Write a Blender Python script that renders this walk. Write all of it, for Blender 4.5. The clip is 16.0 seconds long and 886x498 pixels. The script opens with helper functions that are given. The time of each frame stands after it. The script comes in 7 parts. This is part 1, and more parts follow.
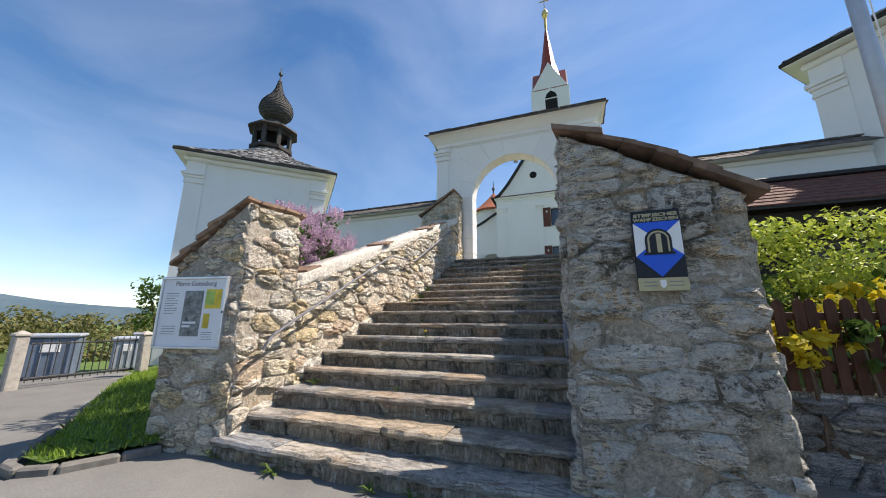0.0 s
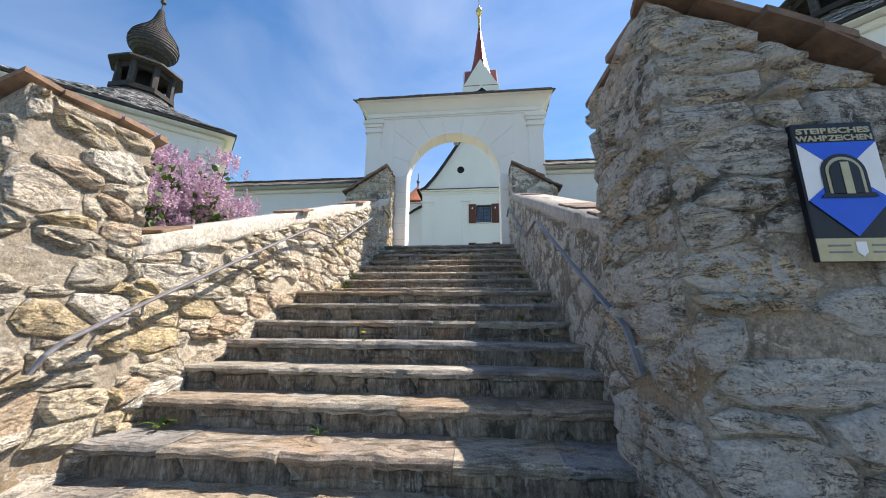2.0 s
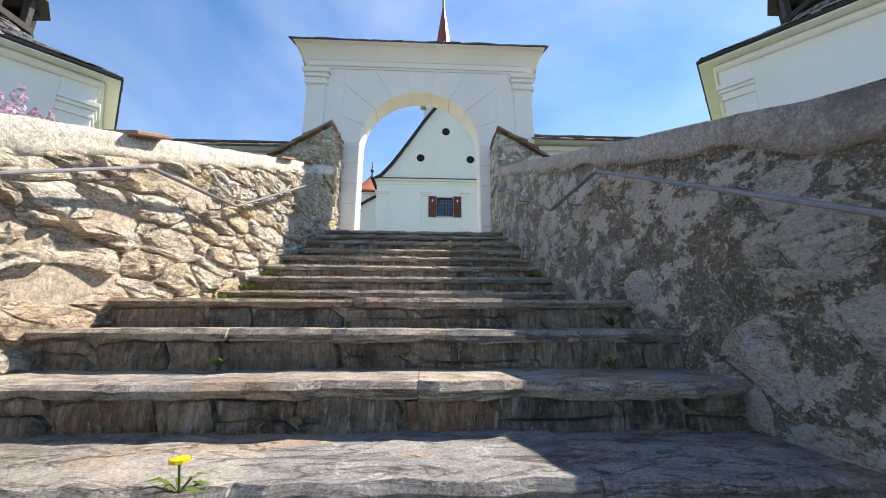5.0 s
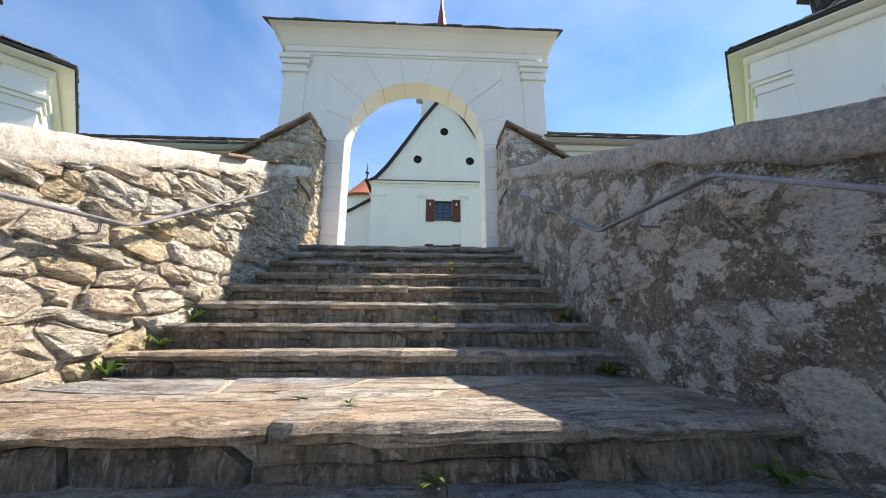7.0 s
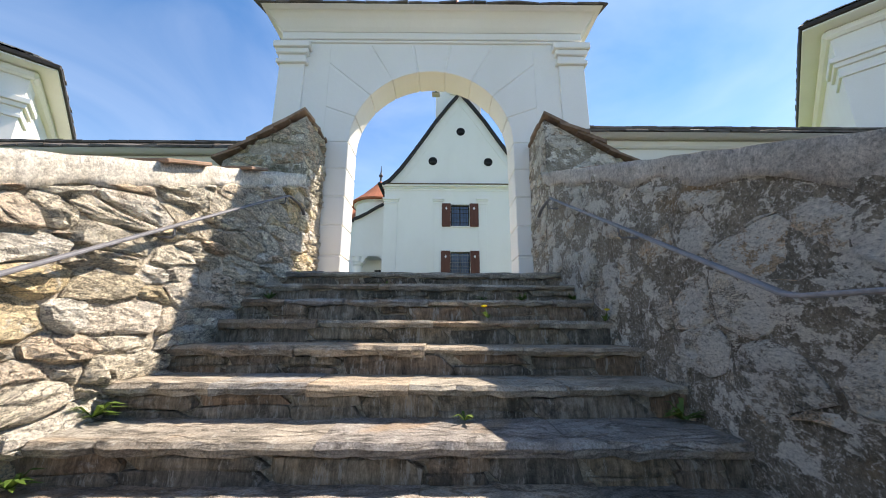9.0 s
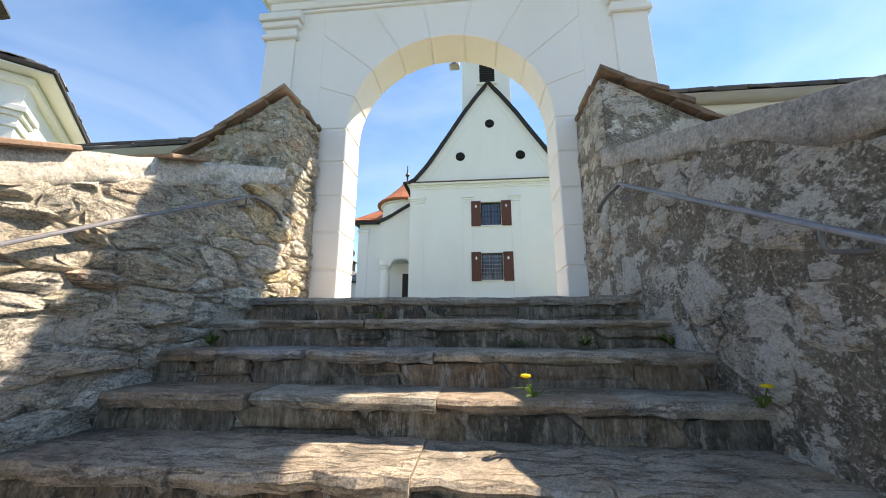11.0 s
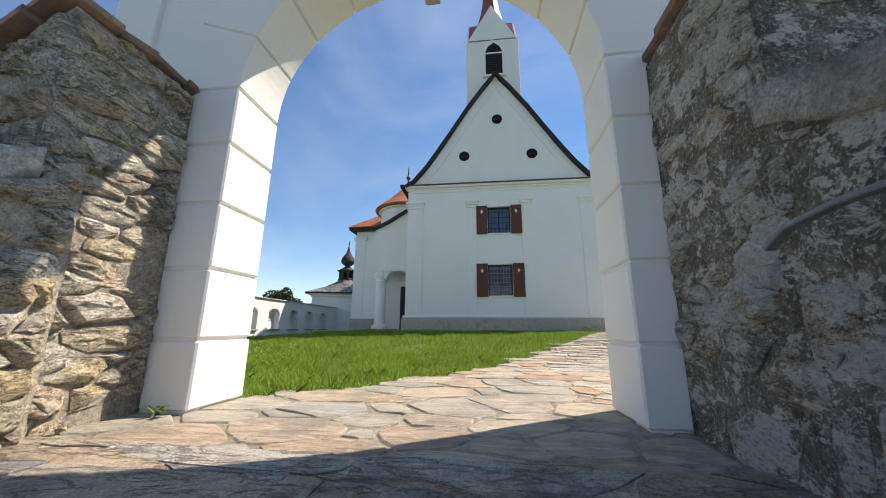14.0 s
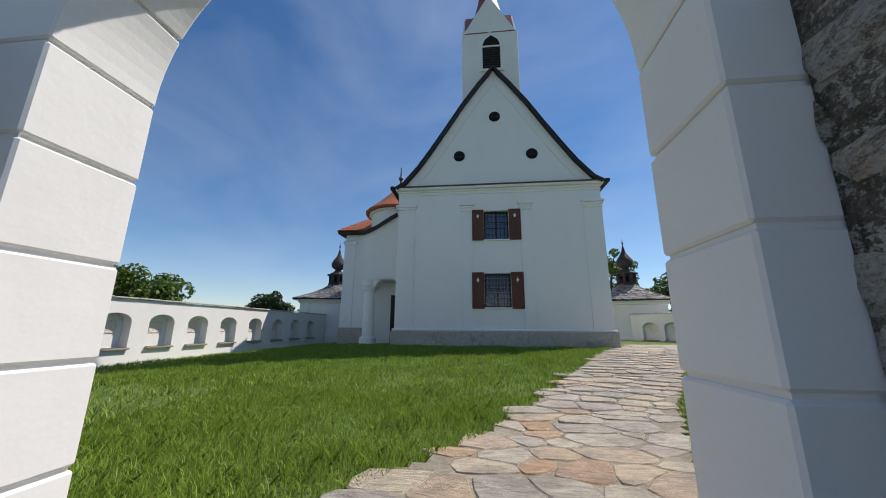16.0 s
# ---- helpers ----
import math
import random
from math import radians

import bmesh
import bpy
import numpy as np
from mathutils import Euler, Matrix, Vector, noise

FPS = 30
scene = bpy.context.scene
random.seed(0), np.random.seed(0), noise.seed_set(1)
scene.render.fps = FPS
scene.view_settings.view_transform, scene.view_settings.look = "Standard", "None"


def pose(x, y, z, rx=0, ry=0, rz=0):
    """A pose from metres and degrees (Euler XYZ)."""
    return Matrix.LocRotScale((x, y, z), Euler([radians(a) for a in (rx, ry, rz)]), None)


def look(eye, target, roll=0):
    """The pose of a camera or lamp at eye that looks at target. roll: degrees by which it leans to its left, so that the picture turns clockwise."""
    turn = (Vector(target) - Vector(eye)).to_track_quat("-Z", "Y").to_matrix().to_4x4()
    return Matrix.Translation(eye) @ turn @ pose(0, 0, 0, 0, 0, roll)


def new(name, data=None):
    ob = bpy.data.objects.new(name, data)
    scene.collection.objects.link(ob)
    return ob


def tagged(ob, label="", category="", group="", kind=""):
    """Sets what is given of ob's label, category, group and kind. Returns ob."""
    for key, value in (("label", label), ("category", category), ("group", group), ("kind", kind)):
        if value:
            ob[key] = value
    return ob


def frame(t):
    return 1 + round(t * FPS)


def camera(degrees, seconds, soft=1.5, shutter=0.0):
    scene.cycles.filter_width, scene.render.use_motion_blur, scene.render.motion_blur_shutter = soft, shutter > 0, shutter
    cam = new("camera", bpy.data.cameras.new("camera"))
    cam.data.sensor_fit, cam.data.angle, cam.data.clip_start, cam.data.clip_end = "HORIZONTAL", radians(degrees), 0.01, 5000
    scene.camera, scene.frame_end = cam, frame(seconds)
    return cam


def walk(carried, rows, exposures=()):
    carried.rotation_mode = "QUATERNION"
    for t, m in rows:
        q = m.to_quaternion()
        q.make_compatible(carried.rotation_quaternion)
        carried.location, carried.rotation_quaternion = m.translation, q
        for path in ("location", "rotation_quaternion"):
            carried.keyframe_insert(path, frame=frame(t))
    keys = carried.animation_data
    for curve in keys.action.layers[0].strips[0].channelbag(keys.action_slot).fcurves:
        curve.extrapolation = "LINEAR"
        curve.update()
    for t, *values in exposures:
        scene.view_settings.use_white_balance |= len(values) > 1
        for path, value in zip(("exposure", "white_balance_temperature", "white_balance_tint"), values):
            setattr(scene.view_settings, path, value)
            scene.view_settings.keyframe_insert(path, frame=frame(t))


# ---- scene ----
cam = camera(104.8, 16.0, soft=1.0)
METRES, EYE, TILT, LEAN, TURN = 10.5, 1.31, 0.0, 0.0, 20.3
ROWS = [
    (0.0, 0.0, 0.0, 0.0, -0.08, 12.3, -0.36),
    (0.5, -0.0113, 0.0339, 0.0016, -5.2, 12.22, -0.4),
    (1.0, -0.0188, 0.068, 0.0004, -8.61, 12.09, -0.32),
    (1.5, -0.0241, 0.1048, 0.0012, -11.3, 12.13, -0.34),
    (2.0, -0.0324, 0.1426, -0.0008, -14.65, 12.07, -0.42),
    (2.5, -0.0354, 0.1786, 0.0013, -18.93, 12.03, -0.24),
    (3.0, -0.0319, 0.217, 0.0025, -20.53, 12.04, -0.1),
    (5.5, 0.0097, 0.3743, 0.0337, -23.02, 12.05, -0.05),
    (6.0, 0.0177, 0.3955, 0.0464, -23.19, 12.28, 0.07),
    (6.5, 0.0297, 0.4186, 0.0588, -23.23, 12.31, 0.04),
    (7.0, 0.0366, 0.4395, 0.068, -23.09, 12.36, -0.1),
    (7.5, 0.0443, 0.4593, 0.0794, -22.97, 12.45, -0.03),
    (8.0, 0.0561, 0.4825, 0.0901, -22.73, 12.33, -0.05),
    (8.5, 0.0595, 0.5073, 0.1014, -21.11, 12.46, -0.27),
    (9.0, 0.0633, 0.5308, 0.1175, -20.54, 12.57, -0.28),
    (9.5, 0.0726, 0.5525, 0.1296, -19.49, 12.61, -0.08),
    (12.0, 0.1477, 0.6913, 0.1722, -13.18, 12.29, -0.31),
    (12.5, 0.1644, 0.7241, 0.1851, -13.13, 12.72, -0.39),
    (13.0, 0.1738, 0.75, 0.2003, -13.09, 12.94, -0.43),
    (13.5, 0.1828, 0.7727, 0.2117, -13.03, 12.95, -0.42),
    (14.0, 0.1931, 0.7908, 0.2242, -13.2, 13.07, -0.34),
    (14.5, 0.2038, 0.8106, 0.2375, -13.32, 13.1, -0.43),
    (15.0, 0.2121, 0.8364, 0.2479, -13.39, 12.88, -0.49),
    (15.5, 0.2218, 0.8594, 0.261, -13.52, 12.9, -0.41),
    (16.0, 0.2305, 0.882, 0.2785, -13.74, 12.99, -0.39),
]
walk(cam, [(t, pose(0, 0, EYE, TILT, LEAN, TURN) @ pose(METRES * x, METRES * y, METRES * z, 90 + pitch, roll, yaw)) for t, x, y, z, yaw, pitch, roll in ROWS],
     exposures=[(0.0, 0.58, 7050, 14), (1.0, 0.78, 7300, 14), (2.5, 0.90, 7150, 14), (5.5, 1.04, 7250, 14), (9.0, 1.06, 7350, 14), (12.0, 1.34, 8000, 14), (13.2, 0.98, 7750, 14), (14.5, 0.32, 7000, 14), (16.0, -0.04, 6650, 14)])

# ---- sky, sun ----
SUN_EL, SUN_AZ = 53.2, 35.0          # degrees; azimuth from +x towards +y
world = bpy.data.worlds.new("sky")
scene.world = world
world.use_nodes = True
wn, wl = world.node_tree.nodes, world.node_tree.links
wn.clear()
w_out = wn.new("ShaderNodeOutputWorld")
w_bg = wn.new("ShaderNodeBackground")
w_bg.inputs["Strength"].default_value = 0.12
w_sky = wn.new("ShaderNodeTexSky")
w_sky.sky_type = "NISHITA"
w_sky.sun_disc = False
w_sky.sun_elevation = radians(SUN_EL)
w_sky.sun_rotation = radians(90 - SUN_AZ)
w_sky.air_density, w_sky.dust_density, w_sky.ozone_density = 1.0, 0.05, 3.5
w_co = wn.new("ShaderNodeTexCoord")
w_map = wn.new("ShaderNodeMapping")
w_map.inputs["Scale"].default_value = (1.2, 1.5, 2.6)
w_map.inputs["Rotation"].default_value = (0.25, 0.1, 0.5)
w_noise = wn.new("ShaderNodeTexNoise")
w_noise.inputs["Scale"].default_value = 1.5
w_noise.inputs["Detail"].default_value = 7.0
w_noise.inputs["Roughness"].default_value = 0.50
w_noise.inputs["Distortion"].default_value = 0.5
w_ramp = wn.new("ShaderNodeValToRGB")
w_ramp.color_ramp.elements[0].position = 0.36
w_ramp.color_ramp.elements[0].color = (0, 0, 0, 1)
w_ramp.color_ramp.elements[1].position = 0.86
w_ramp.color_ramp.elements[1].color = (0.26, 0.26, 0.26, 1)
w_mix = wn.new("ShaderNodeMixRGB")
w_mix.inputs["Color2"].default_value = (7.0, 7.6, 8.4, 1)
wl.new(w_co.outputs["Generated"], w_map.inputs["Vector"])
wl.new(w_map.outputs["Vector"], w_noise.inputs["Vector"])
wl.new(w_noise.outputs["Fac"], w_ramp.inputs["Fac"])
wl.new(w_ramp.outputs["Color"], w_mix.inputs["Fac"])
w_hsv = wn.new("ShaderNodeHueSaturation")
w_hsv.inputs["Saturation"].default_value = 1.20
wl.new(w_sky.outputs["Color"], w_hsv.inputs["Color"])
wl.new(w_hsv.outputs["Color"], w_mix.inputs["Color1"])
wl.new(w_mix.outputs["Color"], w_bg.inputs["Color"])
wl.new(w_bg.outputs["Background"], w_out.inputs["Surface"])

sun_data = bpy.data.lights.new("sun", "SUN")
sun_data.energy, sun_data.angle, sun_data.color = 5.0, radians(0.53), (1.0, 0.95, 0.87)
sun = new("sun", sun_data)
SUN_DIR = Vector((math.cos(radians(SUN_EL)) * math.cos(radians(SUN_AZ)), math.cos(radians(SUN_EL)) * math.sin(radians(SUN_AZ)), math.sin(radians(SUN_EL))))
sun.matrix_world = look(SUN_DIR * 60, (0, 0, 0))


# ---- materials ----
class Nodes:
    """A small builder of node materials."""

    def __init__(self, name, rough=0.8, metal=0.0):
        self.m = bpy.data.materials.new(name)
        self.m.use_nodes = True
        self.t = self.m.node_tree
        self.b = self.t.nodes["Principled BSDF"]
        self.b.inputs["Roughness"].default_value = rough
        self.b.inputs["Metallic"].default_value = metal
        self.b.inputs["Specular IOR Level"].default_value = 0.3
        co = self.t.nodes.new("ShaderNodeNewGeometry")
        self.pos = co.outputs["Position"]
        self.rnd = self.t.nodes.new("ShaderNodeObjectInfo").outputs["Random"]
        self.isl = co.outputs["Random Per Island"]

    def node(self, kind, **values):
        n = self.t.nodes.new(kind)
        for k, v in values.items():
            key = k.replace("_", " ")
            if hasattr(v, "node"):
                self.t.links.new(v, n.inputs[key])
            else:
                n.inputs[key].default_value = v
        return n

    def scaled(self, s, rot=(0, 0, 0)):
        n = self.node("ShaderNodeMapping", Vector=self.pos)
        n.inputs["Scale"].default_value = s if hasattr(s, "__len__") else (s, s, s)
        n.inputs["Rotation"].default_value = rot
        return n.outputs["Vector"]

    def noise(self, scale, detail=5.0, rough=0.6, stretch=(1, 1, 1), distort=0.0, rot=(0, 0, 0)):
        return self.node("ShaderNodeTexNoise", Vector=self.scaled(stretch, rot), Scale=scale, Detail=detail, Roughness=rough, Distortion=distort).outputs["Fac"]

    def cells(self, scale, feature="F1", stretch=(1, 1, 1)):
        n = self.node("ShaderNodeTexVoronoi", Vector=self.scaled(stretch), Scale=scale)
        n.feature = feature
        return n.outputs["Distance"]

    def ramp(self, fac, stops):
        n = self.node("ShaderNodeValToRGB", Fac=fac)
        e = n.color_ramp.elements
        while len(e) < len(stops):
            e.new(0.5)
        for el, (p, c) in zip(e, stops):
            el.position = p
            el.color = (c, c, c, 1) if not hasattr(c, "__len__") else (*c, 1)
        return n.outputs["Color"]

    def mix(self, fac, a, b, mode="MIX"):
        n = self.t.nodes.new("ShaderNodeMixRGB")
        n.blend_type = mode
        for key, v in (("Fac", fac), ("Color1", a), ("Color2", b)):
            if hasattr(v, "node"):
                self.t.links.new(v, n.inputs[key])
            elif hasattr(v, "__len__"):
                n.inputs[key].default_value = (*v, 1)
            else:
                n.inputs[key].default_value = v if key == "Fac" else (v, v, v, 1)
        return n.outputs["Color"]

    def math(self, op, a, b=0.0):
        n = self.t.nodes.new("ShaderNodeMath")
        n.operation = op
        for i, v in enumerate((a, b)):
            if hasattr(v, "node"):
                self.t.links.new(v, n.inputs[i])
            else:
                n.inputs[i].default_value = v
        return n.outputs["Value"]

    def finish(self, color, bump=None, strength=0.5, distance=0.01, rough=None):
        if hasattr(color, "node"):
            self.t.links.new(color, self.b.inputs["Base Color"])
        else:
            self.b.inputs["Base Color"].default_value = (*color, 1)
        if bump is not None:
            n = self.node("ShaderNodeBump", Height=bump, Strength=strength, Distance=distance)
            self.t.links.new(n.outputs["Normal"], self.b.inputs["Normal"])
        if rough is not None:
            self.t.links.new(rough, self.b.inputs["Roughness"])
        return self.m


def weathering(n, col, algae, algae_at, lichen, patch_at, dots_at, rust=0.0, broad_at=None):
    """What grows over stones and mortar alike: dark algae in drifts, ragged pale lichen, fine white dots, some rust."""
    drift = n.noise(1.5, 10, 0.72, (1, 1, 0.8), 0.3)
    col = n.mix(n.ramp(drift, [(algae_at, 0.0), (algae_at + 0.10, 0.85)]), col, n.mix(0.6, algae, n.ramp(n.noise(30, 7, 0.8), [(0.35, 0.3), (0.65, 1.6)]), "MULTIPLY"))
    if rust:
        col = n.mix(n.ramp(n.noise(1.3, 6, 0.65, (1.2, 0.9, 1)), [(0.60, 0.0), (0.70, rust)]), col, n.mix(0.7, (0.50, 0.30, 0.12), n.ramp(n.noise(24, 7, 0.75), [(0.3, 0.45), (0.7, 1.4)]), "MULTIPLY"))
    crust = n.mix(0.9, lichen, n.ramp(n.noise(48, 9, 0.80, (1, 1, 1.8)), [(0.36, 0.30), (0.46, 0.92), (0.62, 1.25)]), "MULTIPLY")
    if broad_at:
        broad = n.noise(4.6, 14, 0.74, (1, 0.85, 1.15), 0.08)
        col = n.mix(n.ramp(broad, [(broad_at, 0.0), (broad_at + 0.02, 0.92)]), col, crust)
    patch = n.noise(7.5, 13, 0.76, (1, 1, 1.3), 0.5)
    col = n.mix(n.ramp(patch, [(patch_at, 0.0), (patch_at + 0.018, 0.9)]), col, crust)
    dots = n.noise(58, 10, 0.80)
    return n.mix(n.ramp(dots, [(dots_at, 0.0), (dots_at + 0.02, 0.8)]), col, crust)


def stone_material(name, tones, lichen, patch_at, dots_at, algae=(0.06, 0.056, 0.048), algae_at=0.56, rust=0.0, stretch=(1, 1, 3.4), contrast=1.0, parted=0.7, broad_at=None):
    """Schist: tones that vary stone by stone, fine foliation with dark partings, and what grows on it."""
    n = Nodes(name, 0.9)
    base = n.ramp(n.rnd, [(i / (len(tones) - 1), c) for i, c in enumerate(tones)])
    leaf = n.noise(9, 13, 0.76, stretch, 0.9, (0.3, 0.22, 0.15))
    lump = n.noise(10, 7, 0.62, (1, 1, 1.5), 0.4)
    fine = n.noise(85, 7, 0.8)
    col = n.mix(0.9 * contrast, base, n.ramp(leaf, [(0.32, 0.22), (0.42, 0.85), (0.52, 1.25), (0.72, 1.7)]), "MULTIPLY")
    col = n.mix(0.85 * contrast, col, n.ramp(fine, [(0.36, 0.30), (0.47, 1.05), (0.64, 1.7)]), "MULTIPLY")
    col = n.mix(0.7, col, n.ramp(lump, [(0.30, 0.65), (0.5, 1.1), (0.70, 1.35)]), "MULTIPLY")
    parting = n.noise(4.2, 11, 0.70, stretch, 1.2, (0.3, 0.22, 0.15))
    line = n.math("ABSOLUTE", n.math("SUBTRACT", parting, 0.5))
    gap = n.ramp(line, [(0.005, 0.0), (0.026 * parted, 1.0)])
    col = n.mix(n.math("MULTIPLY", n.math("SUBTRACT", 1.0, gap), parted), col, (0.045, 0.040, 0.034))
    col = weathering(n, col, algae, algae_at, lichen, patch_at, dots_at, rust, broad_at)
    h = n.math("ADD", n.math("ADD", n.math("MULTIPLY", leaf, 1.2), n.math("MULTIPLY", lump, 0.8)), n.math("ADD", n.math("MULTIPLY", fine, 0.32), n.math("MULTIPLY", gap, 0.28)))
    return n.finish(col, h, 1.0, 0.055)


# sunlit warmth is put into PALE, shade into the greyer, lichened GREY
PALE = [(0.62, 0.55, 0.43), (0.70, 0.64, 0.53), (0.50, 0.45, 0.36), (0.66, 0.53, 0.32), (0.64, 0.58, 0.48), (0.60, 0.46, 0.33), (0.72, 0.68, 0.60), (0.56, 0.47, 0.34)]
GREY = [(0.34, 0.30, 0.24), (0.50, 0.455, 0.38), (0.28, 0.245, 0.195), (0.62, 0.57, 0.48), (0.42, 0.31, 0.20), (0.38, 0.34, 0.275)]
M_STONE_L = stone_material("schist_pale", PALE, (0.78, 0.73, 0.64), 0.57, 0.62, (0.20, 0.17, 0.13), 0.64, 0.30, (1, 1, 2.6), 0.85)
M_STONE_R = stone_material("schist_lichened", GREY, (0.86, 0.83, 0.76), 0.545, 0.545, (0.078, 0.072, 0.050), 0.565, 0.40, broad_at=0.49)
M_STONE_P = stone_material("schist_pillar", [(0.52, 0.47, 0.38), (0.66, 0.61, 0.53), (0.44, 0.40, 0.34), (0.60, 0.47, 0.31), (0.70, 0.66, 0.59)], (0.86, 0.83, 0.76), 0.495, 0.56, (0.075, 0.066, 0.050), 0.555, 0.65, (1, 1, 4.2), parted=0.9)
M_STONE_M = stone_material("schist_mossy", PALE, (0.74, 0.71, 0.60), 0.545, 0.60, (0.085, 0.088, 0.050), 0.535, 0.45, (1, 1, 3.0))
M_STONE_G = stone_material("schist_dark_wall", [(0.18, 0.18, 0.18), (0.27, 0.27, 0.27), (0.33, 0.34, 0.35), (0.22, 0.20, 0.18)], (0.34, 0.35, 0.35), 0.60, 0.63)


def mortar_material(name, a, b, algae, lichen, algae_at, patch_at, dots_at, relief=0.05, rust=0.0, broad_at=None):
    n = Nodes(name, 0.95)
    mid = n.noise(7, 11, 0.76)
    grit = n.noise(26, 8, 0.78)
    fine = n.noise(85, 7, 0.8)
    col = n.mix(n.ramp(mid, [(0.38, 0.0), (0.62, 1.0)]), a, b)
    col = n.mix(0.8, col, n.ramp(grit, [(0.34, 0.40), (0.5, 1.0), (0.66, 1.4)]), "MULTIPLY")
    col = n.mix(0.75, col, n.ramp(fine, [(0.34, 0.40), (0.5, 1.0), (0.66, 1.4)]), "MULTIPLY")
    col = weathering(n, col, algae, algae_at, lichen, patch_at, dots_at, rust, broad_at)
    h = n.math("ADD", n.math("ADD", mid, n.math("MULTIPLY", grit, 0.55)), n.math("MULTIPLY", fine, 0.35))
    return n.finish(col, h, 1.0, relief)


# mortar: the sunlit left wall coloured paler, the shaded right one darker and weathered
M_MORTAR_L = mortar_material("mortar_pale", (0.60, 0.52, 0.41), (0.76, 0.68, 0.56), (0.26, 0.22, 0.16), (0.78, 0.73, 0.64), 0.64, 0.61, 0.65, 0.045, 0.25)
M_MORTAR_R = mortar_material("mortar_shaded_weathered", (0.20, 0.170, 0.130), (0.37, 0.325, 0.26), (0.078, 0.070, 0.052), (0.84, 0.81, 0.74), 0.54, 0.565, 0.550, 0.06, 0.40, 0.535)
M_MORTAR_P = mortar_material("mortar_pillar", (0.42, 0.36, 0.28), (0.60, 0.53, 0.43), (0.09, 0.078, 0.060), (0.80, 0.77, 0.70), 0.56, 0.57, 0.59, 0.05, 0.55)
# coping: cream for the sunlit side, shade worked into the grey one
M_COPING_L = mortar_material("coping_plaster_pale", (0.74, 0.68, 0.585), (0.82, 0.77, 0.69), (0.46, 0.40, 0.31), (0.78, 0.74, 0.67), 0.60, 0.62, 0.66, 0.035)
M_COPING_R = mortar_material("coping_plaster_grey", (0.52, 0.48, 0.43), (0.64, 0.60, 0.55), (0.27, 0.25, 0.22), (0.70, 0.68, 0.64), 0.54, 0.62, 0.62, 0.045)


def step_material(name, tones):
    n = Nodes(name, 0.8)
    base = n.ramp(n.rnd, [(i / (len(tones) - 1), c) for i, c in enumerate(tones)])
    streak = n.noise(6, 11, 0.72, (1.0, 1.5, 1.5), 0.8, (0, 0, 0.35))
    col = n.mix(0.8, base, n.ramp(streak, [(0.33, 0.45), (0.5, 1.0), (0.67, 1.3)]), "MULTIPLY")
    stain = n.noise(2.0, 6, 0.65)
    col = n.mix(n.ramp(stain, [(0.5, 0.0), (0.68, 0.75)]), col, (0.11, 0.10, 0.085))
    col = n.mix(n.ramp(n.noise(7, 12, 0.82), [(0.57, 0.0), (0.60, 0.6)]), col, (0.58, 0.56, 0.51))
    col = n.mix(n.ramp(n.noise(1.7, 7, 0.6, (1, 1.6, 1), 0.6), [(0.55, 0.0), (0.66, 0.5)]), col, (0.43, 0.29, 0.17))
    fine = n.noise(90, 6, 0.78)
    col = n.mix(0.8, col, n.ramp(fine, [(0.35, 0.45), (0.5, 1.05), (0.65, 1.5)]), "MULTIPLY")
    leaf = n.math("ABSOLUTE", n.math("SUBTRACT", n.noise(3.2, 11, 0.68, (0.6, 2.2, 6.0), 0.8, (0, 0, 0.2)), 0.5))
    split = n.ramp(leaf, [(0.003, 0.0), (0.016, 1.0)])
    col = n.mix(n.math("MULTIPLY", n.math("SUBTRACT", 1.0, split), 0.42), col, (0.06, 0.055, 0.045))
    return n.finish(col, n.math("ADD", n.math("ADD", streak, n.math("MULTIPLY", split, 0.25)), n.math("MULTIPLY", fine, 0.25)), 1.0, 0.035)


M_TREAD = step_material("schist_tread", [(0.32, 0.31, 0.295), (0.44, 0.41, 0.36), (0.46, 0.37, 0.27), (0.30, 0.305, 0.31), (0.37, 0.28, 0.20), (0.40, 0.37, 0.32), (0.48, 0.42, 0.33)])


def riser_material():
    n = Nodes("schist_riser", 0.85)
    base = n.ramp(n.rnd, [(0.0, (0.25, 0.21, 0.165)), (0.3, (0.36, 0.31, 0.25)), (0.55, (0.33, 0.23, 0.155)), (0.75, (0.23, 0.215, 0.185)), (1.0, (0.42, 0.335, 0.235))])
    drip = n.noise(9, 9, 0.76, (4.0, 4.0, 0.7), 0.5)
    rock = n.noise(10, 11, 0.76)
    col = n.mix(0.9, base, n.ramp(drip, [(0.34, 0.35), (0.5, 0.95), (0.64, 1.6)]), "MULTIPLY")
    col = n.mix(0.7, col, n.ramp(rock, [(0.34, 0.45), (0.5, 1.0), (0.66, 1.5)]), "MULTIPLY")
    col = n.mix(n.ramp(n.noise(2.8, 9, 0.74), [(0.52, 0.0), (0.60, 0.75)]), col, (0.06, 0.056, 0.044))
    col = n.mix(n.ramp(n.noise(12, 11, 0.78, (1.8, 1.8, 0.32)), [(0.545, 0.0), (0.60, 0.8)]), col, (0.56, 0.53, 0.47))
    fine = n.noise(70, 5, 0.72)
    return n.finish(col, n.math("ADD", n.math("ADD", drip, rock), n.math("MULTIPLY", fine, 0.4)), 1.0, 0.04)


M_RISER = riser_material()


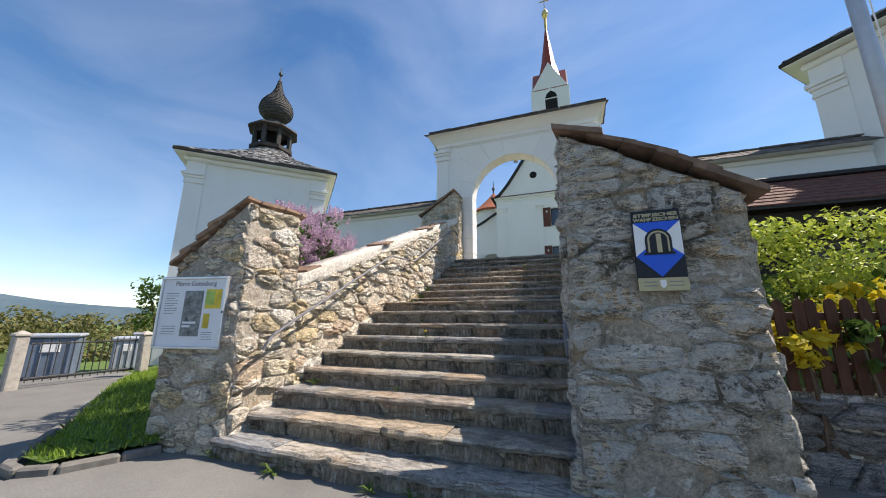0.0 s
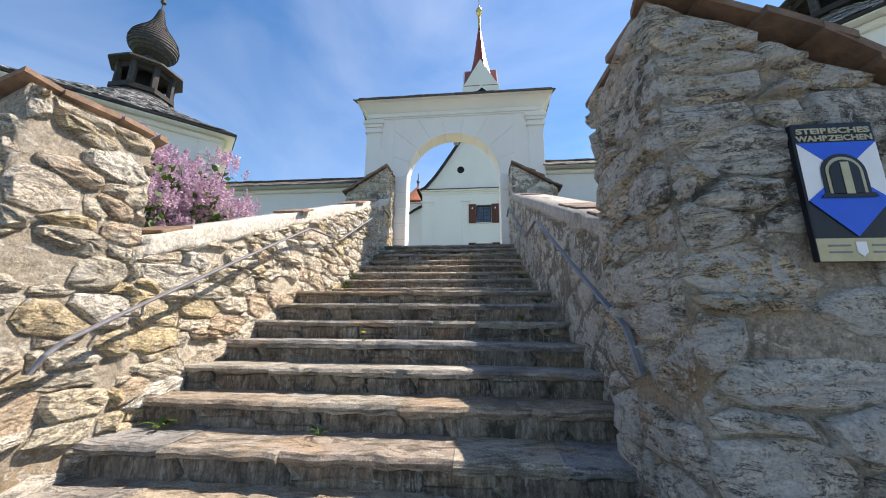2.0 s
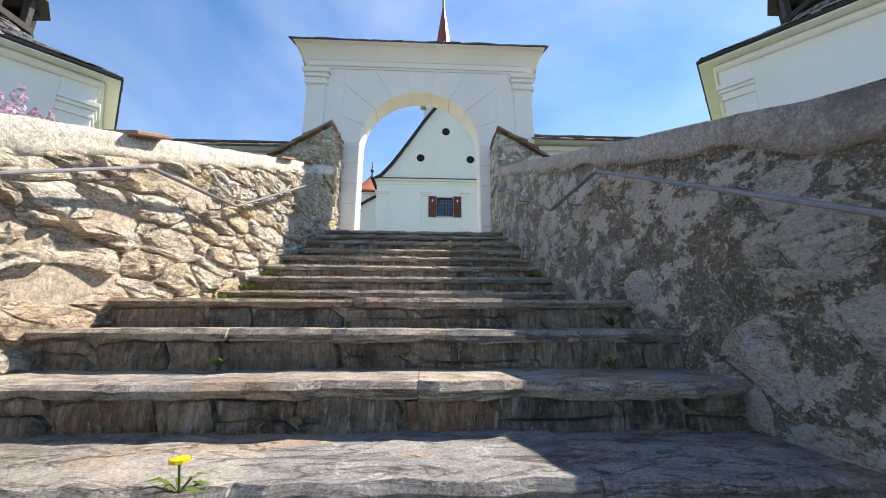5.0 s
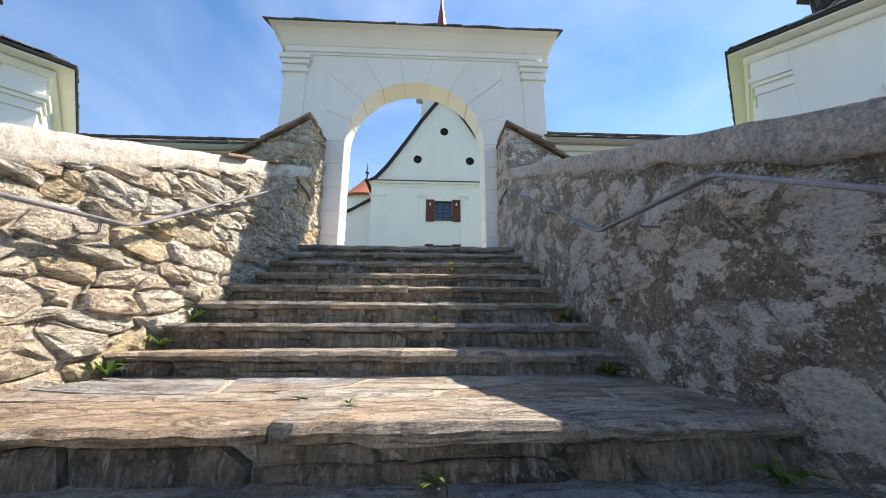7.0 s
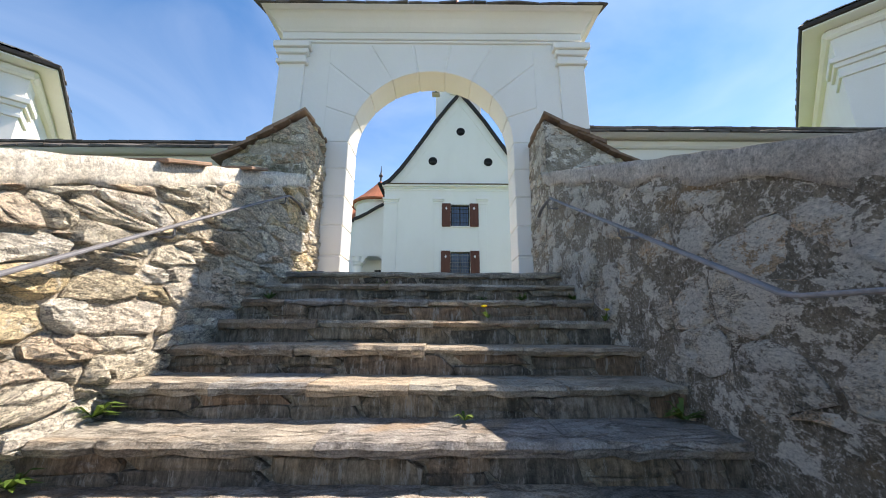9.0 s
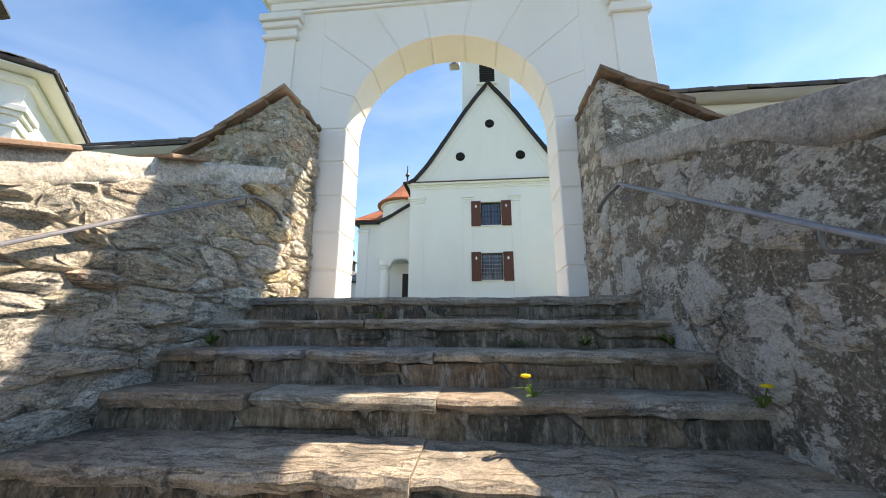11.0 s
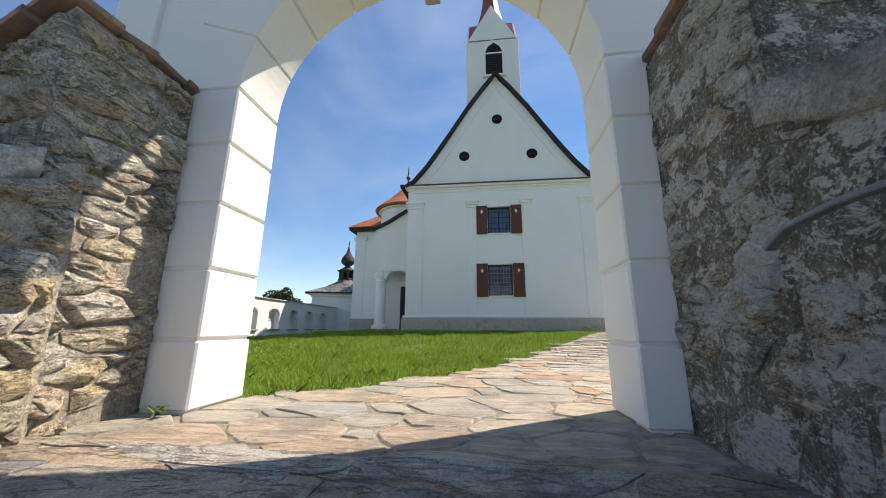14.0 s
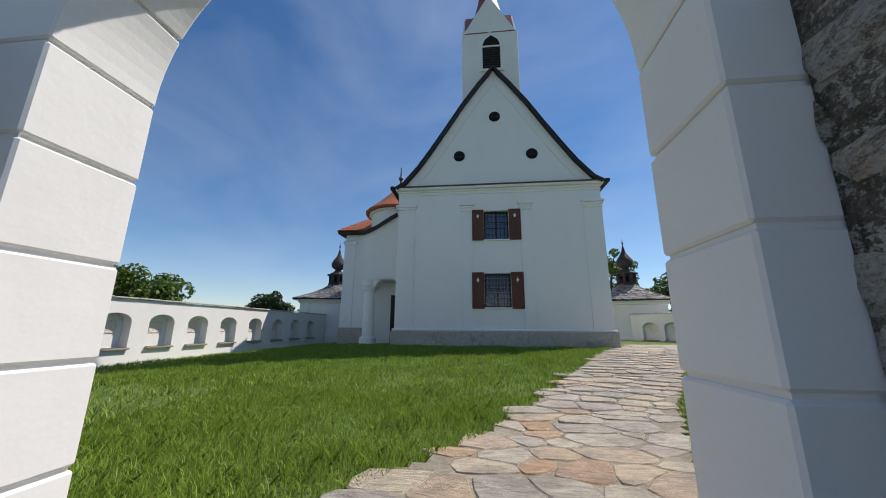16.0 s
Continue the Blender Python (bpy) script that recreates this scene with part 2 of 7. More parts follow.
def paving_material():
    n = Nodes("paving_stone", 0.75)
    base = n.ramp(n.rnd, [(0.0, (0.46, 0.41, 0.33)), (0.2, (0.37, 0.34, 0.29)), (0.38, (0.51, 0.45, 0.35)), (0.55, (0.47, 0.33, 0.21)), (0.66, (0.48, 0.44, 0.37)), (0.8, (0.42, 0.27, 0.17)), (0.88, (0.39, 0.37, 0.34)), (1.0, (0.51, 0.43, 0.31))])
    layer = n.noise(4, 8, 0.7, (1, 4, 1), 1.4, (0, 0, 0.6))
    col = n.mix(0.7, base, n.ramp(layer, [(0.34, 0.45), (0.5, 1.0), (0.66, 1.3)]), "MULTIPLY")
    col = n.mix(n.ramp(n.noise(2.2, 8, 0.68), [(0.48, 0.0), (0.62, 0.6)]), col, (0.20, 0.185, 0.16))
    col = n.mix(n.ramp(n.noise(9, 9, 0.72, (1, 2.5, 1), 0.8), [(0.56, 0.0), (0.62, 0.55)]), col, (0.56, 0.52, 0.44))
    fine = n.noise(80, 4, 0.7)
    col = n.mix(0.4, col, n.ramp(fine, [(0.3, 0.65), (0.7, 1.2)]), "MULTIPLY")
    return n.finish(col, n.math("ADD", layer, n.math("MULTIPLY", fine, 0.2)), 1.0, 0.03)


M_PAVE = paving_material()


def plaster_material(name, tone, dirt, amount):
    n = Nodes(name, 0.9)
    big = n.noise(0.7, 6, 0.6, (1, 1, 0.5))
    fine = n.noise(45, 5, 0.65)
    wave = n.noise(3.0, 4, 0.55)
    col = n.mix(n.math("MULTIPLY", n.ramp(big, [(0.45, 0.0), (0.75, 1.0)]), amount), tone, dirt)
    col = n.mix(0.12, col, n.ramp(fine, [(0.3, 0.8), (0.7, 1.05)]), "MULTIPLY")
    return n.finish(col, n.math("ADD", n.math("MULTIPLY", wave, 1.5), n.math("MULTIPLY", fine, 0.06)), 0.45, 0.012)


M_PLASTER = plaster_material("white_plaster", (0.80, 0.79, 0.765), (0.68, 0.66, 0.61), 0.4)
M_PLINTH = mortar_material("grey_plinth_render", (0.40, 0.37, 0.32), (0.48, 0.45, 0.39), (0.24, 0.23, 0.20), (0.50, 0.48, 0.43), 0.56, 0.66, 0.70, 0.02)


def plain(name, color, rough=0.7, metal=0.0, scale=12.0, vary=0.35, bump=0.3, dist=0.006, stretch=(1, 1, 1)):
    n = Nodes(name, rough, metal)
    a = n.noise(scale, 6, 0.65, stretch)
    b = n.noise(scale * 8, 3, 0.6, stretch)
    col = n.mix(1.0, color, n.ramp(a, [(0.25, 1 - vary), (0.75, 1 + vary)]), "MULTIPLY")
    col = n.mix(0.5, col, n.ramp(n.rnd, [(0.0, 1 - vary * 0.6), (1.0, 1 + vary * 0.6)]), "MULTIPLY")
    return n.finish(col, n.math("ADD", a, n.math("MULTIPLY", b, 0.4)), bump, dist)


M_ROOFTILE = plain("red_clay_tile", (0.42, 0.14, 0.07), 0.8, vary=0.45)
M_CAPTILE = plain("weathered_clay_slab", (0.17, 0.115, 0.085), 0.85, vary=0.6, scale=7, bump=0.7, dist=0.012)
M_CAPTILE_L = plain("warm_clay_slab", (0.25, 0.165, 0.115), 0.85, vary=0.5, scale=7, bump=0.7, dist=0.012)
M_SHEDTILE = plain("dark_red_clay_tile", (0.13, 0.055, 0.040), 0.85, vary=0.5, scale=7, bump=0.6, dist=0.01)
M_SLAB = plain("dark_stone_slab", (0.115, 0.10, 0.088), 0.85, vary=0.6, scale=5, bump=0.8, dist=0.015)
M_SHINGLE = plain("grey_wood_shingle", (0.10, 0.095, 0.09), 0.7, vary=0.55, scale=6, bump=0.6, dist=0.01)
M_ONION = plain("dark_onion_shingle", (0.055, 0.052, 0.050), 0.75, vary=0.6, scale=9, bump=0.7, dist=0.012)
M_DARKWOOD = plain("dark_stained_wood", (0.035, 0.030, 0.027), 0.7, vary=0.4)
M_SHUTTER = plain("brown_shutter_paint", (0.115, 0.042, 0.028), 0.6, vary=0.25, scale=9, stretch=(4, 4, 0.6))
M_TRIM = plain("black_roof_edge", (0.025, 0.023, 0.024), 0.6, vary=0.4)
M_IRON = plain("dark_iron", (0.09, 0.088, 0.09), 0.5, 0.7, vary=0.3)
M_RAIL = plain("grey_painted_rail", (0.19, 0.19, 0.205), 0.45, 0.0, vary=0.3, scale=20)
M_GOLD = plain("gilded_metal", (0.75, 0.52, 0.16), 0.3, 0.9, vary=0.1)
M_COPPER = plain("red_painted_sheet", (0.27, 0.055, 0.035), 0.45, 0.15, vary=0.2, scale=3)
M_GREYMETAL = plain("grey_metal", (0.42, 0.43, 0.45), 0.4, 0.6, vary=0.1)
M_OAK = plain("brown_fence_wood", (0.075, 0.032, 0.018), 0.7, vary=0.4, scale=8, stretch=(3, 3, 0.5))
M_BENCH = plain("weathered_bench_wood", (0.30, 0.26, 0.20), 0.8, vary=0.3)
M_CONCRETE = plain("concrete_post", (0.38, 0.35, 0.31), 0.9, vary=0.3)
M_KERB = plain("kerb_concrete", (0.16, 0.15, 0.135), 0.9, vary=0.3)
# near-black in place of the shade inside lanterns, oculi and belfry opening
M_BLACK = plain("unlit_interior_black", (0.012, 0.012, 0.013), 0.9, vary=0.2)
M_GRATE = plain("black_grate", (0.03, 0.03, 0.032), 0.6, 0.4, vary=0.2)
M_LATTICE = plain("grey_iron_lattice", (0.20, 0.205, 0.22), 0.5, 0.3, vary=0.2)


def glass_material():
    n = Nodes("window_glass", 0.06)
    n.b.inputs["Specular IOR Level"].default_value = 0.9
    # reflected sky is partly painted: blue mixed into the pane colour
    return n.finish(n.mix(n.ramp(n.noise(2, 3), [(0.3, 0.0), (0.7, 1.0)]), (0.045, 0.07, 0.13), (0.08, 0.12, 0.20)))


M_GLASS = glass_material()


def asphalt_material():
    n = Nodes("asphalt", 0.9)
    big = n.noise(0.8, 6, 0.6)
    fine = n.noise(120, 3, 0.7)
    col = n.mix(n.ramp(big, [(0.35, 0.0), (0.65, 1.0)]), (0.15, 0.145, 0.135), (0.20, 0.195, 0.18))
    col = n.mix(0.7, col, n.ramp(fine, [(0.3, 0.55), (0.7, 1.35)]), "MULTIPLY")
    return n.finish(col, fine, 0.6, 0.006)


M_ASPHALT = asphalt_material()


def soil_material(name, a, b):
    n = Nodes(name, 0.95)
    col = n.mix(n.ramp(n.noise(1.3, 6, 0.65), [(0.35, 0.0), (0.65, 1.0)]), a, b)
    fine = n.noise(30, 5, 0.7)
    col = n.mix(0.7, col, n.ramp(fine, [(0.3, 0.5), (0.7, 1.4)]), "MULTIPLY")
    return n.finish(col, fine, 0.8, 0.03)


M_GROUND = soil_material("meadow_ground", (0.085, 0.145, 0.028), (0.12, 0.17, 0.040))
M_JOINT = soil_material("sandy_joint", (0.37, 0.33, 0.26), (0.21, 0.19, 0.14))


def leaf_material(name, a, b, rough=0.55):
    n = Nodes(name, rough)
    col = n.mix(n.isl, a, b)
    col = n.mix(0.4, col, n.ramp(n.noise(4, 4), [(0.3, 0.6), (0.7, 1.3)]), "MULTIPLY")
    n.b.inputs["Subsurface Weight"].default_value = 0.0
    tr = n.t.nodes.new("ShaderNodeBsdfTranslucent")
    n.t.links.new(col, tr.inputs["Color"])
    mixer = n.t.nodes.new("ShaderNodeMixShader")
    mixer.inputs[0].default_value = 0.35
    out = n.t.nodes["Material Output"]
    n.finish(col)
    n.t.links.new(n.b.outputs["BSDF"], mixer.inputs[1])
    n.t.links.new(tr.outputs["BSDF"], mixer.inputs[2])
    n.t.links.new(mixer.outputs["Shader"], out.inputs["Surface"])
    return n.m


M_GRASS = leaf_material("grass_blade", (0.14, 0.25, 0.030), (0.33, 0.45, 0.070))
M_LEAF = leaf_material("tree_leaf", (0.06, 0.115, 0.02), (0.13, 0.20, 0.04))
M_LEAF_DARK = leaf_material("dark_evergreen_leaf", (0.018, 0.035, 0.012), (0.035, 0.06, 0.02))
M_LEAF_LIME = leaf_material("lime_green_leaf", (0.34, 0.42, 0.05), (0.55, 0.60, 0.12))
M_LEAF_GOLD = leaf_material("golden_leaf", (0.55, 0.42, 0.02), (0.70, 0.60, 0.06))
M_LEAF_MID = leaf_material("bush_leaf", (0.05, 0.10, 0.02), (0.10, 0.17, 0.035))
M_LILAC = leaf_material("lilac_blossom", (0.50, 0.32, 0.44), (0.71, 0.54, 0.65))
M_YELLOW = leaf_material("yellow_petal", (0.75, 0.60, 0.02), (0.85, 0.72, 0.04))
M_BRUSH = leaf_material("spring_brush", (0.13, 0.125, 0.045), (0.20, 0.19, 0.06))
M_BARK = plain("bark", (0.10, 0.075, 0.055), 0.9, vary=0.4)


# ---- mesh helpers ----
def mesh_object(name, verts, faces, material, smooth=False):
    me = bpy.data.meshes.new(name)
    me.from_pydata([tuple(v) for v in verts], [], faces)
    me.materials.append(material)
    if smooth:
        me.polygons.foreach_set("use_smooth", [True] * len(me.polygons))
    me.update()
    return new(name, me)


def under(ob, parent):
    if parent is not None:
        ob.parent = parent
        ob.matrix_parent_inverse = Matrix.Translation(-parent_place(parent))
    return ob


def parent_place(parent):
    p = Vector(parent.location)
    q = parent.parent
    while q is not None:
        p = parent.matrix_parent_inverse @ p
        p = p + Vector(q.location)
        parent, q = q, q.parent
    return p


def part(name, bm, material, parent=None, label="", smooth=False):
    me = bpy.data.meshes.new(name)
    bmesh.ops.recalc_face_normals(bm, faces=bm.faces[:])
    bm.to_mesh(me)
    bm.free()
    me.materials.append(material)
    if smooth:
        me.polygons.foreach_set("use_smooth", [True] * len(me.polygons))
    ob = under(new(name, me), parent)
    return tagged(ob, label) if label else ob


def thing(name, place, label, category, group="", kind=""):
    e = new(name)
    e.location = place
    e.empty_display_size = 0.2
    return tagged(e, label, category, group, kind)


def box(bm, x0, x1, y0, y1, z0, z1, m=None):
    vs = [bm.verts.new(v) for v in ((x0, y0, z0), (x1, y0, z0), (x1, y1, z0), (x0, y1, z0), (x0, y0, z1), (x1, y0, z1), (x1, y1, z1), (x0, y1, z1))]
    fs = [bm.faces.new([vs[i] for i in f]) for f in ((0, 3, 2, 1), (4, 5, 6, 7), (0, 1, 5, 4), (1, 2, 6, 5), (2, 3, 7, 6), (3, 0, 4, 7))]
    if m is not None:
        for v in vs:
            v.co = m @ v.co
    return vs, fs


def rbox(x0, x1, y0, y1, z0, z1, r=0.01, m=None):
    """A box with bevelled edges, as a bmesh."""
    bm = bmesh.new()
    box(bm, x0, x1, y0, y1, z0, z1, m)
    bmesh.ops.bevel(bm, geom=bm.edges[:], offset=r, segments=1, affect="EDGES")
    return bm


def prism(bm, pts, depth, m):
    """A polygon in the xy plane of m, extruded along its z by depth."""
    a = [bm.verts.new(m @ Vector((x, y, 0))) for x, y in pts]
    b = [bm.verts.new(m @ Vector((x, y, depth))) for x, y in pts]
    k = len(pts)
    bm.faces.new(a[::-1])
    bm.faces.new(b)
    for i in range(k):
        bm.faces.new((a[i], a[(i + 1) % k], b[(i + 1) % k], b[i]))


XZ = Matrix(((1, 0, 0, 0), (0, 0, 1, 0), (0, 1, 0, 0), (0, 0, 0, 1)))      # drawing in x, z; depth along +y
def xz_at(y):
    return Matrix.Translation((0, y, 0)) @ XZ


def lathe(profile, segments, place=(0, 0, 0), turn=0.0, square=0.0):
    """A turned body from (radius, z); square > 0 keeps flat sides (segments = sides)."""
    bm = bmesh.new()
    rings = []
    for r, z in profile:
        ring = []
        for i in range(segments):
            a = turn + 2 * math.pi * i / segments
            ring.append(bm.verts.new((place[0] + r * math.cos(a), place[1] + r * math.sin(a), place[2] + z)))
        rings.append(ring)
    for p, q in zip(rings, rings[1:]):
        for i in range(segments):
            j = (i + 1) % segments
            bm.faces.new((p[i], p[j], q[j], q[i]))
    bm.faces.new(rings[0][::-1])
    bm.faces.new(rings[-1])
    return bm


def tube(points, r, sides=6, flat=1.0):
    """A tube along points."""
    bm = bmesh.new()
    rings = []
    pts = [Vector(p) for p in points]
    for i, p in enumerate(pts):
        d = (pts[min(i + 1, len(pts) - 1)] - pts[max(i - 1, 0)]).normalized()
        side = d.cross(Vector((0, 0, 1)))
        side = side.normalized() if side.length > 0.05 else Vector((1, 0, 0))
        up = side.cross(d).normalized()
        rr = r[i] if hasattr(r, "__len__") else r
        rings.append([bm.verts.new(p + rr * (math.cos(a) * side * flat + math.sin(a) * up)) for a in (2 * math.pi * (k + 0.5) / sides for k in range(sides))])
    for a, b in zip(rings, rings[1:]):
        for k in range(sides):
            bm.faces.new((a[k], a[(k + 1) % sides], b[(k + 1) % sides], b[k]))
    bm.faces.new(rings[0][::-1])
    bm.faces.new(rings[-1])
    return bm


def clip(poly, a, b, c):
    """The part of a polygon where a*x + b*y <= c."""
    out = []
    for i, p in enumerate(poly):
        q = poly[(i + 1) % len(poly)]
        dp, dq = a * p[0] + b * p[1] - c, a * q[0] + b * q[1] - c
        if dp <= 0:
            out.append(p)
        if dp * dq < 0:
            s = dp / (dp - dq)
            out.append((p[0] + s * (q[0] - p[0]), p[1] + s * (q[1] - p[1])))
    return out


def area(poly):
    return 0.5 * sum(p[0] * q[1] - q[0] * p[1] for p, q in zip(poly, poly[1:] + poly[:1]))


def cells(outline, su, sv, rng, spread=0.5, jitter=0.75, uneven=None):
    """Irregular packed polygons of about su x sv over a convex outline (a power diagram on jittered courses)."""
    us, vs = [p[0] for p in outline], [p[1] for p in outline]
    seeds, row, v = [], 0, min(vs) - sv * 0.5
    while v < max(vs) + sv:
        h = sv * rng.uniform(0.7, 1.35)
        u = min(us) - su * rng.random()
        while u < max(us) + su:
            w = su * rng.uniform(0.55, 1.6)
            seeds.append(((u + w / 2) / su, (v + h / 2 + sv * jitter * rng.uniform(-0.5, 0.5)) / sv, rng.uniform(0, spread)))
            u += w
        v += h
    arr = np.array(seeds)
    base = [(u / su, w / sv) for u, w in outline]
    if area(base) < 0:
        base = base[::-1]
    out = []
    for i, (x, y, w) in enumerate(seeds):
        d2 = (arr[:, 0] - x) ** 2 + (arr[:, 1] - y) ** 2
        poly = base
        for j in np.argsort(d2)[1:26]:
            bx, by, bw = seeds[j]
            a, b = 2 * (bx - x), 2 * (by - y)
            poly = clip(poly, a, b, bx * bx + by * by - bw - x * x - y * y + w)
            if len(poly) < 3:
                break
        if len(poly) >= 3:
            poly = [(p[0] * su, p[1] * sv) for p in poly]
            if area(poly) > su * sv * 0.06:
                out.append(poly)
    return out


def shrunk(poly, gap):
    """Pulled in from the edges by about gap."""
    cx, cy = sum(p[0] for p in poly) / len(poly), sum(p[1] for p in poly) / len(poly)
    out = []
    for x, y in poly:
        d = math.hypot(x - cx, y - cy)
        k = max(0.3, 1 - gap / max(d, 1e-4))
        out.append((cx + (x - cx) * k, cy + (y - cy) * k))
    return out


def thinned(poly, least):
    """Without points closer together than least."""
    out = []
    for p in poly:
        if not out or math.hypot(p[0] - out[-1][0], p[1] - out[-1][1]) > least:
            out.append(p)
    while len(out) > 3 and math.hypot(out[0][0] - out[-1][0], out[0][1] - out[-1][1]) <= least:
        out.pop()
    return out


def jagged(poly, rng, amount=0.16):
    """Edges broken once at the middle, and corners nipped unevenly."""
    out = []
    for i, p in enumerate(poly):
        q = poly[(i + 1) % len(poly)]
        dx, dy = q[0] - p[0], q[1] - p[1]
        d = math.hypot(dx, dy)
        k = rng.uniform(-1.0, 0.6) * min(amount, 0.028 / max(d, 1e-4))
        out.append((p[0] + dx * rng.uniform(0.04, 0.16), p[1] + dy * rng.uniform(0.04, 0.16)))
        if d > 0.07:
            f = rng.uniform(0.35, 0.65)
            out.append((p[0] + dx * f - dy * k, p[1] + dy * f + dx * k))
    return out


def stone(name, poly, m, proud, sunk, gap, rng, material, parent, rough=0.25, edge=0.025, flat=False):
    """One stone: the polygon in m's xy plane, standing proud along m's z, with broken edges."""
    p = thinned(jagged(thinned(shrunk(poly, gap), 0.03), rng), 0.015)
    if len(p) < 3:
        return None
    k = len(p)
    cx, cy = sum(q[0] for q in p) / k, sum(q[1] for q in p) / k
    tilt_x, tilt_y = rng.uniform(-1, 1) * rough, rng.uniform(-1, 1) * rough
    verts = [(x, y, -sunk) for x, y in p]
    jit = [rng.uniform(-1, 1) for _ in p]
    verts += [(x + 0.006 * jit[i], y + 0.006 * jit[i - 1], proud * (0.35 + 0.15 * jit[i])) for i, (x, y) in enumerate(p)]
    top = shrunk(p, edge)
    verts += [(x, y, proud * (0.95 + 0.2 * jit[i - 2] * (0.2 if flat else 1)) + (x - cx) * tilt_x * 0.3 + (y - cy) * tilt_y * 0.3) for i, (x, y) in enumerate(top)]
    rings = (0, k)
    if not flat:
        # a second, broken ring towards the middle
        verts += [(cx + (x - cx) * (0.5 + 0.14 * jit[i - 1]), cy + (y - cy) * (0.5 + 0.14 * jit[i - 3]), proud * (1.12 + 0.34 * jit[i]) + (x - cx) * tilt_x * 0.2 + (y - cy) * tilt_y * 0.2) for i, (x, y) in enumerate(top)]
        rings = (0, k, 2 * k)
    verts.append((cx + (0 if flat else 0.15) * (p[0][0] - cx), cy + (0 if flat else 0.15) * (p[0][1] - cy), proud * (1.0 if flat else rng.uniform(0.8, 1.5))))
    last = rings[-1] + k
    faces = []
    for r in rings:
        for i in range(k):
            j = (i + 1) % k
            faces.append((r + i, r + j, r + k + j, r + k + i))
    for i in range(k):
        faces.append((last + i, last + (i + 1) % k, last + k))
    ob = mesh_object(name, [m @ Vector(v) for v in verts], faces, material)
    return under(ob, parent)


def rough_face(bm, u0, u1, low, high, m, step, amp, rng_seed, depth):
    """A wall body: a bumpy front between low(u) and high(u) in m's xy plane, with flat back, top and ends."""
    nu = max(2, int((u1 - u0) / step))
    nv = max(2, int(max(high(u0) - low(u0), high(u1) - low(u1)) / step))
    front, back = [], []
    for i in range(nu + 1):
        u = u0 + (u1 - u0) * i / nu
        col = []
        for j in range(nv + 1):
            v = low(u) + (high(u) - low(u)) * j / nv
            q = Vector((u * 1.0, v * 1.0, rng_seed))
            d = amp * (noise.noise(q * 2.6) + 0.7 * noise.noise(q * 6.5) + 0.45 * noise.noise(q * 14))
            col.append(bm.verts.new(m @ Vector((u, v, d))))
        front.append(col)
        back.append((bm.verts.new(m @ Vector((u, low(u), -depth))), bm.verts.new(m @ Vector((u, high(u), -depth)))))
    for i in range(nu):
        for j in range(nv):
            bm.faces.new((front[i][j], front[i + 1][j], front[i + 1][j + 1], front[i][j + 1]))
        bm.faces.new((front[i][nv], front[i + 1][nv], back[i + 1][1], back[i][1]))
        bm.faces.new((back[i][0], back[i + 1][0], front[i + 1][0], front[i][0]))
        bm.faces.new((back[i][0], back[i][1], back[i + 1][1], back[i + 1][0]))
    for i in (0, nu):
        bm.faces.new(front[i] + [back[i][1], back[i][0]])


def plane_at(origin, u, v):
    """A frame whose x runs along u, y along v and z out of the face (u x v)."""
    u, v = Vector(u).normalized(), Vector(v).normalized()
    n = u.cross(v).normalized()
    v = n.cross(u)
    return Matrix(((u.x, v.x, n.x, origin[0]), (u.y, v.y, n.y, origin[1]), (u.z, v.z, n.z, origin[2]), (0, 0, 0, 1)))


def rubble(parent, m, outline, su, sv, seed, material, proud=0.03, gap=0.012, keep=1.0, spread=0.5, rough=0.25, sunk=0.05):
    """Stones over one face of a wall."""
    rng = random.Random(seed)
    for poly in cells(outline, su, sv, rng, spread):
        if rng.random() > keep:
            continue
        g = gap * rng.uniform(0.7, 1.8)
        stone("stone", poly, m, proud * rng.uniform(0.6, 1.5), sunk, g, rng, material, parent, rough)


# ---- stairs ----
STEPS = [(2.66, 0.185), (2.98, 0.365), (3.36, 0.55), (3.75, 0.735), (4.11, 0.925), (4.50, 1.115), (4.92, 1.31), (5.29, 1.515), (5.68, 1.70),
         (6.78, 1.845), (7.13, 2.03), (7.51, 2.213), (7.90, 2.397), (8.31, 2.58), (8.62, 2.777), (8.99, 2.958), (9.37, 3.14)]
SX0, SX1 = -3.42, 0.30
stairs = thing("stairs", (-1.55, 2.66, 0), "wide outdoor flight of worn grey schist steps", "stairs", kind="structure")
rng = random.Random(11)
bm = bmesh.new()
prev = 0.0
for i, (y, z) in enumerate(STEPS):
    y_next = STEPS[i + 1][0] if i + 1 < len(STEPS) else 10.2
    box(bm, SX0 - 0.1, SX1 + 0.2, y + 0.07, y_next + 0.3, prev - 0.25, z - 0.035)
    prev = z
part("core", bm, M_MORTAR_P, stairs)


